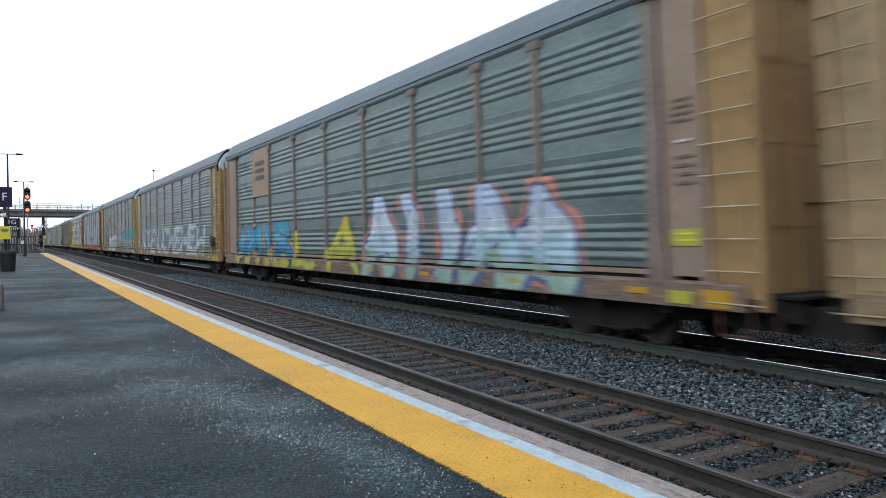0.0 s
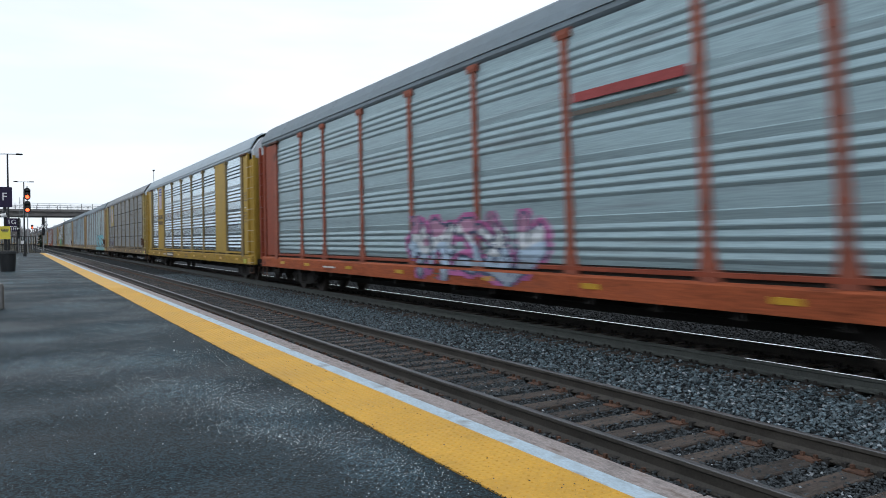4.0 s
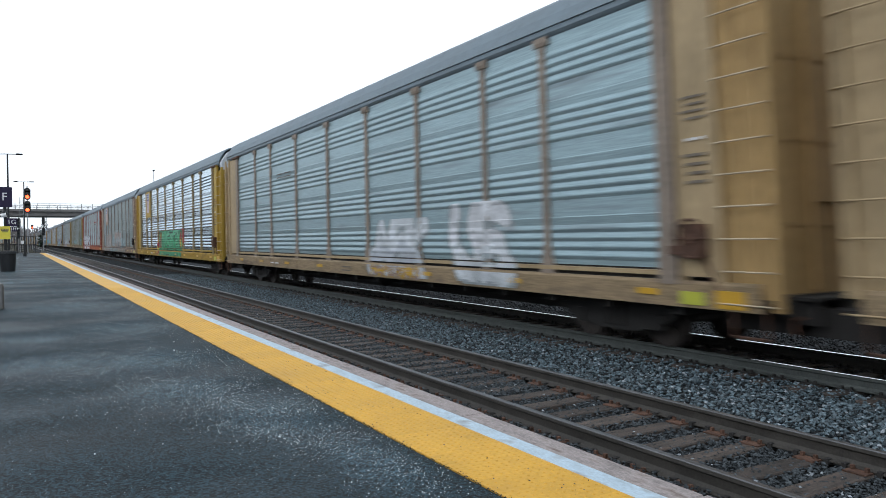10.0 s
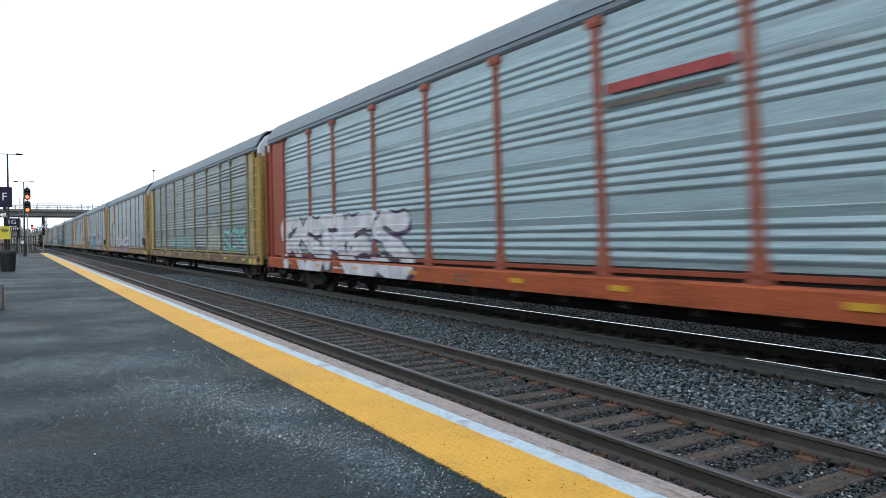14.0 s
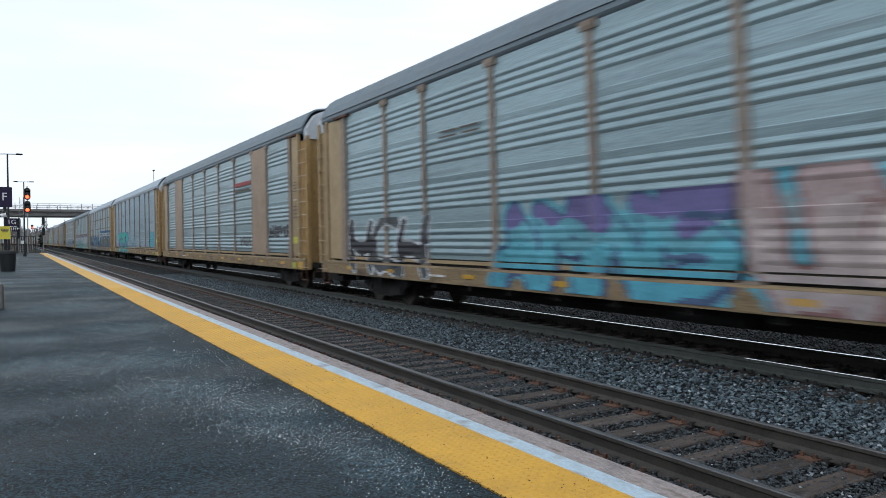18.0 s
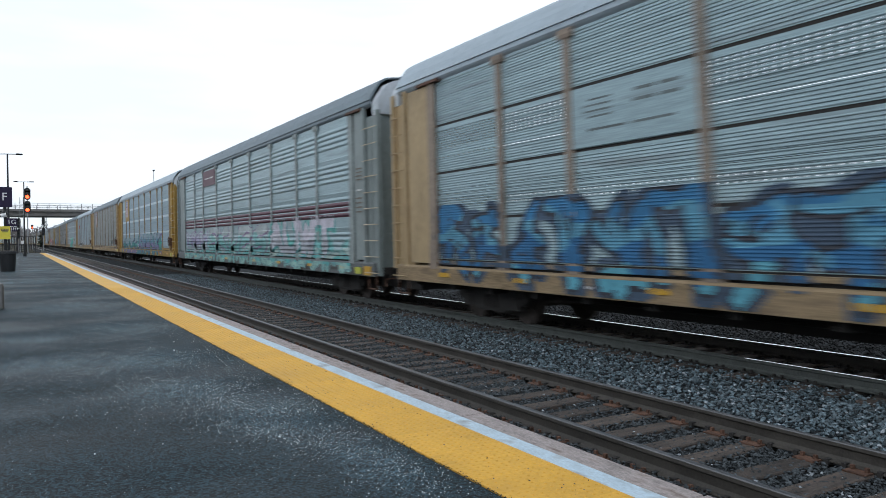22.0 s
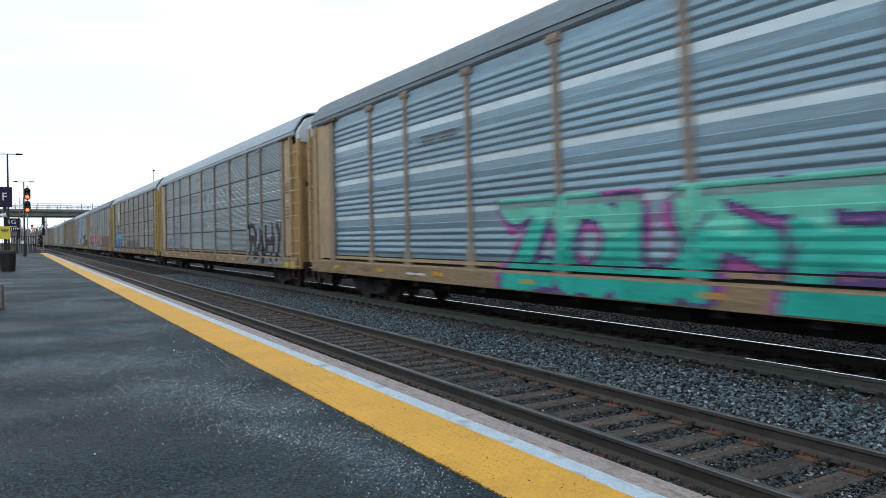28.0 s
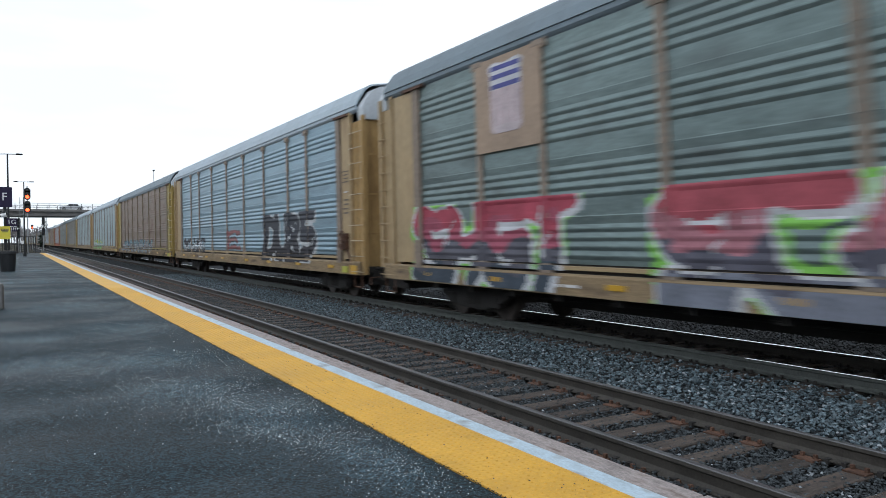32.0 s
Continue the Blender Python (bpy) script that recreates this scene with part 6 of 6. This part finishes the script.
    (24, dict(plate="ring", body="khaki", sheet="brown", kind="b", roof="light", tags=[(20.7, 25.7, 0.78, 2.4, [(0.16, 0.4, 0.58), (0.1, 0.3, 0.5), (0.05, 0.17, 0.35), (0.12, 0.3, 0.48)], (0.17, 0.05, 0.1), (0.16, 0.06, 0.12), dict(text="SRFS", weight=0.16)), (4.8, 6.3, 1.15, 2.05, [(0.3, 0.34, 0.36), (0.36, 0.4, 0.42)], (0.2, 0.22, 0.22), None), (9.5, 17.0, 1.2, 1.9, [(0.1, 0.1, 0.1), BK2], (0.13, 0.13, 0.13), None)], label="dirty yellow autorack freight car with blue graffiti")),
    (25, dict(plate="shield", body="tan", sheet="green", tags=[(20.4, 26.0, 0.78, 2.5, [(0.42, 0.06, 0.1), (0.36, 0.08, 0.13), (0.1, 0.1, 0.13), (0.05, 0.07, 0.1)], (0.6, 0.62, 0.66), (0.25, 0.6, 0.1), dict(text="SHGT", weight=0.17)), (12.6, 18.4, 0.76, 2.5, [(0.42, 0.08, 0.11), (0.4, 0.16, 0.2), (0.1, 0.1, 0.14), (0.2, 0.22, 0.28)], (0.6, 0.62, 0.66), (0.25, 0.6, 0.1), dict(text="SCAR", weight=0.19)), (10.3, 12.3, 0.95, 2.35, [(0.45, 0.22, 0.2), (0.4, 0.3, 0.28)], (0.06, 0.36, 0.24), (0.4, 0.18, 0.16), dict(text="O", weight=0.16)), (2.0, 10.4, 0.78, 2.3, [(0.17, 0.11, 0.11), (0.2, 0.11, 0.1)], (0.15, 0.1, 0.1), None, dict(text="", block=(0.17, 0.09, 0.085)))], label="tan autorack freight car with red, white and green graffiti")),
    (26, dict(brake=True, body="tan", sheet="blue", roof="light", tags=[(4.0, 9.5, 0.98, 2.7, [(0.04, 0.045, 0.06), K], (0.55, 0.58, 0.6), None, dict(text="DUB5", weight=0.17)), (12.9, 15.4, 1.35, 2.2, [(0.3, 0.12, 0.12)], (0.14, 0.14, 0.15), None, dict(text="E", weight=0.1)), (19.8, 25.3, 1.0, 1.9, [K, W, K], BK2, None)], label="tan autorack freight car with black and white graffiti")),
    (27, dict(body="khaki", sheet="rust", tags=[(8.0, 25.0, 0.85, 1.9, [(0.2, 0.34, 0.38), (0.38, 0.4, 0.42), (0.26, 0.32, 0.36)], DB, None)], label="tan autorack freight car with rusty panels")),
    (28, dict(body="tan", sheet="silver", roof="light", tags=[(15.0, 25.0, 0.85, 2.0, [YE, W, LG], GR, None)], label="tan autorack freight car with yellow-green graffiti")),
]
FAR = [("tan", "silver"), ("khaki", "brown"), ("tan", "green"), ("orange", "silver"), ("tan", "rust"), ("tan", "blue"), ("grey", "silver"), ("pink", "green"), ("tan", "silver"), ("tan", "green"), ("yellow", "silver"), ("tan", "brown")]
for i, (b_, s_) in enumerate(FAR):
    CAR_LIST.append((29 + i, dict(body=b_, sheet=s_, roof="light" if i % 3 == 0 else "grey", label="autorack freight car with ribbed steel side panels")))

for k_, spec_ in CAR_LIST:
    build_car(k_, **spec_)


# ================= small pieces of the ground =================
def build_platform_edge():
    edge = tagged(new("platform_edge"), "yellow tactile strip and pale coping along the platform", "platform edge", kind="structure")
    tile = bmesh.new()
    box(tile, YEL0 + 0.002, YEL1 - 0.002, 0.001, 0.609, PLAT_Z - 0.04, PLAT_Z + 0.012)
    tile = mesh_of("tactile_tile", tile)
    domed = bmesh.new()
    box(domed, YEL0 + 0.002, YEL1 - 0.002, 0.001, 0.609, PLAT_Z - 0.04, PLAT_Z + 0.010)
    for i in range(10):
        for k in range(10):
            rod(domed, (YEL0 + 0.036 + i * 0.0637, 0.034 + k * 0.0602, PLAT_Z + 0.009), (YEL0 + 0.036 + i * 0.0637, 0.034 + k * 0.0602, PLAT_Z + 0.0145), 0.0125, 0.008, 6)
    domed = mesh_of("domed_tile", domed)
    y = -4.0
    while y < PLAT_END - 0.6:
        part("tactile_tile", domed if 1 < y < 26 else tile, TACTILE, edge, at=(0, y, 0))
        y += 0.61
    line, cope = bmesh.new(), bmesh.new()
    box(line, YEL1 + 0.002, WHITE1 - 0.002, 0.004, 2.436, PLAT_Z - 0.05, PLAT_Z + 0.006)
    box(cope, WHITE1 + 0.002, EDGE, 0.005, 2.435, PLAT_Z - 0.16, PLAT_Z)
    bevel(cope, 0.012)
    line, cope = mesh_of("white_strip", line), mesh_of("coping_board", cope)
    y = -4.3
    rnd = random.Random(5)
    while y < PLAT_END - 2.4:
        part("white_strip", line, WHITE_LINE, edge, at=(0, y, 0))
        part("coping_board", cope, COPING, edge, at=(rnd.uniform(-0.006, 0.006), y, rnd.uniform(-0.006, 0.003)))
        y += 2.44


def build_ties():
    rnd = random.Random(9)
    bm = bmesh.new()
    box(bm, -1.3, 1.3, -0.115, 0.115, -0.36, -0.178)
    bevel(bm, 0.012)
    tie = mesh_of("tie", bm)
    bm = bmesh.new()
    for s in (-1, 1):
        box(bm, s * 0.7525 - 0.19, s * 0.7525 + 0.19, -0.095, 0.095, -0.177, -0.164)
        for dx in (-0.1, 0.1):
            for dy in (-0.06, 0.06):
                box(bm, s * 0.7525 + dx - 0.016, s * 0.7525 + dx + 0.016, dy - 0.014, dy + 0.014, -0.164, -0.128)
    anchors = bmesh.new()
    for s in (-1, 1):
        for dy in (-0.145, 0.145):
            box(anchors, s * 0.7525 - 0.085, s * 0.7525 + 0.085, dy - 0.02, dy + 0.02, -0.19, -0.142)
    plates, anchors = mesh_of("tie_plates", bm), mesh_of("rail_anchors", anchors)
    near = tagged(new("near_track"), "weathered wooden railway ties with rusty plates", "railway track", kind="structure")
    far = tagged(new("far_track"), "dark wooden railway ties under the train", "railway track", kind="structure")
    for i in range(250):
        y = 0.6 + i * 0.478
        t = part("tie", tie, TIE_WOOD, near, at=((RAIL1 + RAIL2) / 2 + rnd.uniform(-0.05, 0.05), y + rnd.uniform(-0.03, 0.03), rnd.uniform(-0.006, 0.0)))
        t.rotation_euler = (0, 0, rnd.uniform(-0.03, 0.03))
        if y < 60:
            part("tie_plate", plates, RUST, t, at=((RAIL1 + RAIL2) / 2 - t.location.x, 0, 0))
            part("rail_anchor", anchors, UNDER, t, at=((RAIL1 + RAIL2) / 2 - t.location.x, 0, 0)) if y < 30 else None
        if i % 2 == 0 or y < 40:
            t = part("tie", tie, TIE_WOOD, far, at=(TRACK_X, y, 0))
            if y < 30:
                part("tie_plate", plates, UNDER, t)


def scatter(name, mat, label, spots, size, seed, flat=0.7, category="gravel", skew=1.0):
    """Angular stones, each a bent octahedron, joined."""
    rs = np.random.RandomState(seed)
    n = len(spots)
    base = np.array([(1, 0, 0), (-1, 0, 0), (0, 1, 0), (0, -1, 0), (0, 0, 1), (0, 0, -1), (0.6, 0.6, 0.5), (-0.6, -0.5, 0.55)])
    faces = np.array([(0, 2, 6), (2, 4, 6), (4, 0, 6), (2, 1, 4), (1, 3, 7), (3, 4, 7), (4, 1, 7), (3, 0, 4), (2, 0, 5), (1, 2, 5), (3, 1, 5), (0, 3, 5)])
    v = base[None] * rs.uniform(0.6, 1.2, (n, 8, 1))
    v[:, :, 2] *= flat
    a = rs.uniform(0, 2 * np.pi, n)
    c, s_ = np.cos(a)[:, None], np.sin(a)[:, None]
    tilt = rs.uniform(-0.6, 0.6, n)[:, None]
    x, y, z = v[:, :, 0] * c - v[:, :, 1] * s_, v[:, :, 0] * s_ + v[:, :, 1] * c, v[:, :, 2]
    x, z = x * np.cos(tilt) - z * np.sin(tilt), x * np.sin(tilt) + z * np.cos(tilt)
    r = (size[0] + (size[1] - size[0]) * rs.uniform(0, 1, n) ** skew)[:, None]
    v = np.stack([x * r + spots[:, 0:1], y * r + spots[:, 1:2], z * r + spots[:, 2:3]], 2).reshape(-1, 3)
    f = (faces[None] + 8 * np.arange(n)[:, None, None]).reshape(-1, 3)
    me = bpy.data.meshes.new(name)
    me.from_pydata(v.tolist(), [], f.tolist())
    me.materials.append(mat)
    return tagged(new(name, me), label, category, kind="stuff")


def build_gravel():
    rs = np.random.RandomState(3)

    def spots(n, x0, x1, z, y0=2.0, y1=60.0, rough=0.02, power=2.0):
        y = y0 + (y1 - y0) * rs.uniform(0, 1, n) ** power
        x = rs.uniform(x0, x1, n)
        return np.stack([x, y, z + rs.uniform(-rough, rough, n)], 1)

    scatter("ballast", STONE, "clean blue-grey crushed stone between the tracks", spots(36000, 6.12, 8.85, -0.20, 2.5, 45, 0.03), (0.014, 0.033), 11)
    # the last set carries the darker stone on between the tracks, from 32 m
    scatter("dirty_ballast", STONE_DIRTY, "dark crushed stone, dirty between the rails", np.concatenate([spots(24000, 4.57, 5.92, -0.200, 2, 30, 0.018), spots(17000, 4.57, 5.92, -0.186, 7.5, 75, 0.014, 1.5), spots(16000, 3.46, 4.42, -0.160, 1.5, 45, 0.02), spots(9000, 9.05, 10.4, -0.215, 4, 40, 0.02), spots(9000, 6.2, 8.8, -0.20, 32, 110, 0.03, 1.3)]), (0.010, 0.026), 12)
    scatter("shoulder_ballast", SHOULDER, "crushed stone shoulder beyond the far track", np.concatenate([spots(14000, 10.55, 13.6, -0.21, 4, 40, 0.03), spots(7000, 13.6, 19.0, -0.22, 6, 40, 0.03)]), (0.02, 0.045), 13)
    scatter("pale_stones", PALE, "a few pale stones among the ballast", np.concatenate([spots(900, 6.2, 8.8, -0.175, 3, 40, 0.02), spots(160, 4.6, 5.9, -0.19, 3, 30, 0.01)]), (0.010, 0.028), 14)


def build_salt():
    rs = np.random.RandomState(21)
    pts = []
    for cx, cy, sx, sy, n in ((2.18, 4.3, 0.13, 0.5, 600), (2.1, 5.1, 0.17, 0.45, 1000), (1.95, 6.2, 0.24, 0.5, 1400), (1.75, 7.3, 0.3, 0.5, 1500), (1.45, 8.2, 0.4, 0.4, 700), (1.6, 10.1, 0.6, 0.5, 1800), (0.6, 10.6, 0.6, 0.5, 700),
                              (0.7, 9.0, 0.4, 0.4, 220), (1.5, 14.0, 0.5, 0.7, 900), (0.4, 13.0, 0.7, 1.0, 500), (1.3, 19.0, 0.7, 2.5, 800), (1.8, 25.0, 0.4, 2.0, 500)):
        n, sx, sy = int(n * 1.35), sx * 1.35, sy * 1.25
        pts.append(np.stack([rs.normal(cx, sx, n), rs.normal(cy, sy, n)], 1))
    pts.append(np.stack([rs.uniform(-2.5, 2.4, 1500), rs.uniform(2.8, 20, 1500)], 1))
    p = np.concatenate(pts)
    p = p[(p[:, 0] < YEL0 - 0.01) & (p[:, 0] > -4) & (p[:, 1] > 2.2)]
    clump = np.sin(p[:, 0] * 5.3 + 1.7 * np.sin(p[:, 1] * 3.1)) + np.sin(p[:, 1] * 4.7 + 2.1 * np.sin(p[:, 0] * 3.7)) + rs.uniform(-2.4, 2.4, len(p))
    p = p[clump > -0.25]
    scatter("salt_grains", SALT, "white de-icing salt grains on the asphalt", np.column_stack([p, np.full(len(p), PLAT_Z + 0.002)]), (0.0020, 0.0066), 22, 0.7, "salt", 2.4)
    q = np.stack([rs.uniform(-2.5, 2.4, 5200), 2.6 + 13 * rs.uniform(0, 1, 5200) ** 1.5, np.full(5200, PLAT_Z + 0.001)], 1)
    scatter("salt_crumbs", SALT_DULL, "fine crushed salt crumbs on the asphalt", q, (0.0012, 0.0034), 25, 0.6, "salt", 1.6)
    c = np.stack([YEL0 + rs.normal(0.0, 0.008, 1500), 2.2 + 26 * rs.uniform(0, 1, 1500) ** 1.6, np.full(1500, PLAT_Z + 0.009)], 1)
    scatter("asphalt_crumbs", ASPHALT, "ragged asphalt edge crumbs along the yellow strip", c, (0.003, 0.009), 24, 0.6, "asphalt")
    d = np.stack([rs.uniform(YEL0, YEL1, 140), 2.5 + 12 * rs.uniform(0, 1, 140) ** 1.5, np.full(140, PLAT_Z + 0.014)], 1)
    scatter("grit", STONE_DIRTY, "dark grit crumbs on the yellow strip", d, (0.003, 0.009), 23, 0.6, "grit")


build_platform_edge()
build_ties()
build_gravel()
build_salt()


# ================= motion =================
BEND_Y, BEND_R = 190.0, 5000.0


def track_pose(s):
    """The place on the far track s metres along it: straight past the platform, then a wide bend."""
    if s <= BEND_Y:
        return pose(TRACK_X, s, 0)
    a = (s - BEND_Y) / BEND_R
    return pose(TRACK_X - BEND_R * (1 - math.cos(a)), BEND_Y + BEND_R * math.sin(a), 0, 0, 0, math.degrees(a))


def motions():
    for k, car in CARS:
        walk(car, [(float(t), track_pose(car_start(k) - SPEED * t)) for t in range(33)])
    for ob, y, x_at, t_at, v in TRAFFIC:
        walk(ob, [(float(t), pose(x_at + v * (t - t_at), BRIDGE_Y + y, 8.152)) for t in (0, 8, 16, 24, 32)])
    for s in (-1, 1):
        first = WHEELSETS[s][0]
        walk(first, [(i / 30, pose(0, s * 0.89, 0.419, 88.0 * i)) for i in range(961)])
        for other in WHEELSETS[s][1:]:
            other.rotation_mode = "QUATERNION"
            keys = other.animation_data_create()
            keys.action = first.animation_data.action
            keys.action_slot = first.animation_data.action_slot


motions()
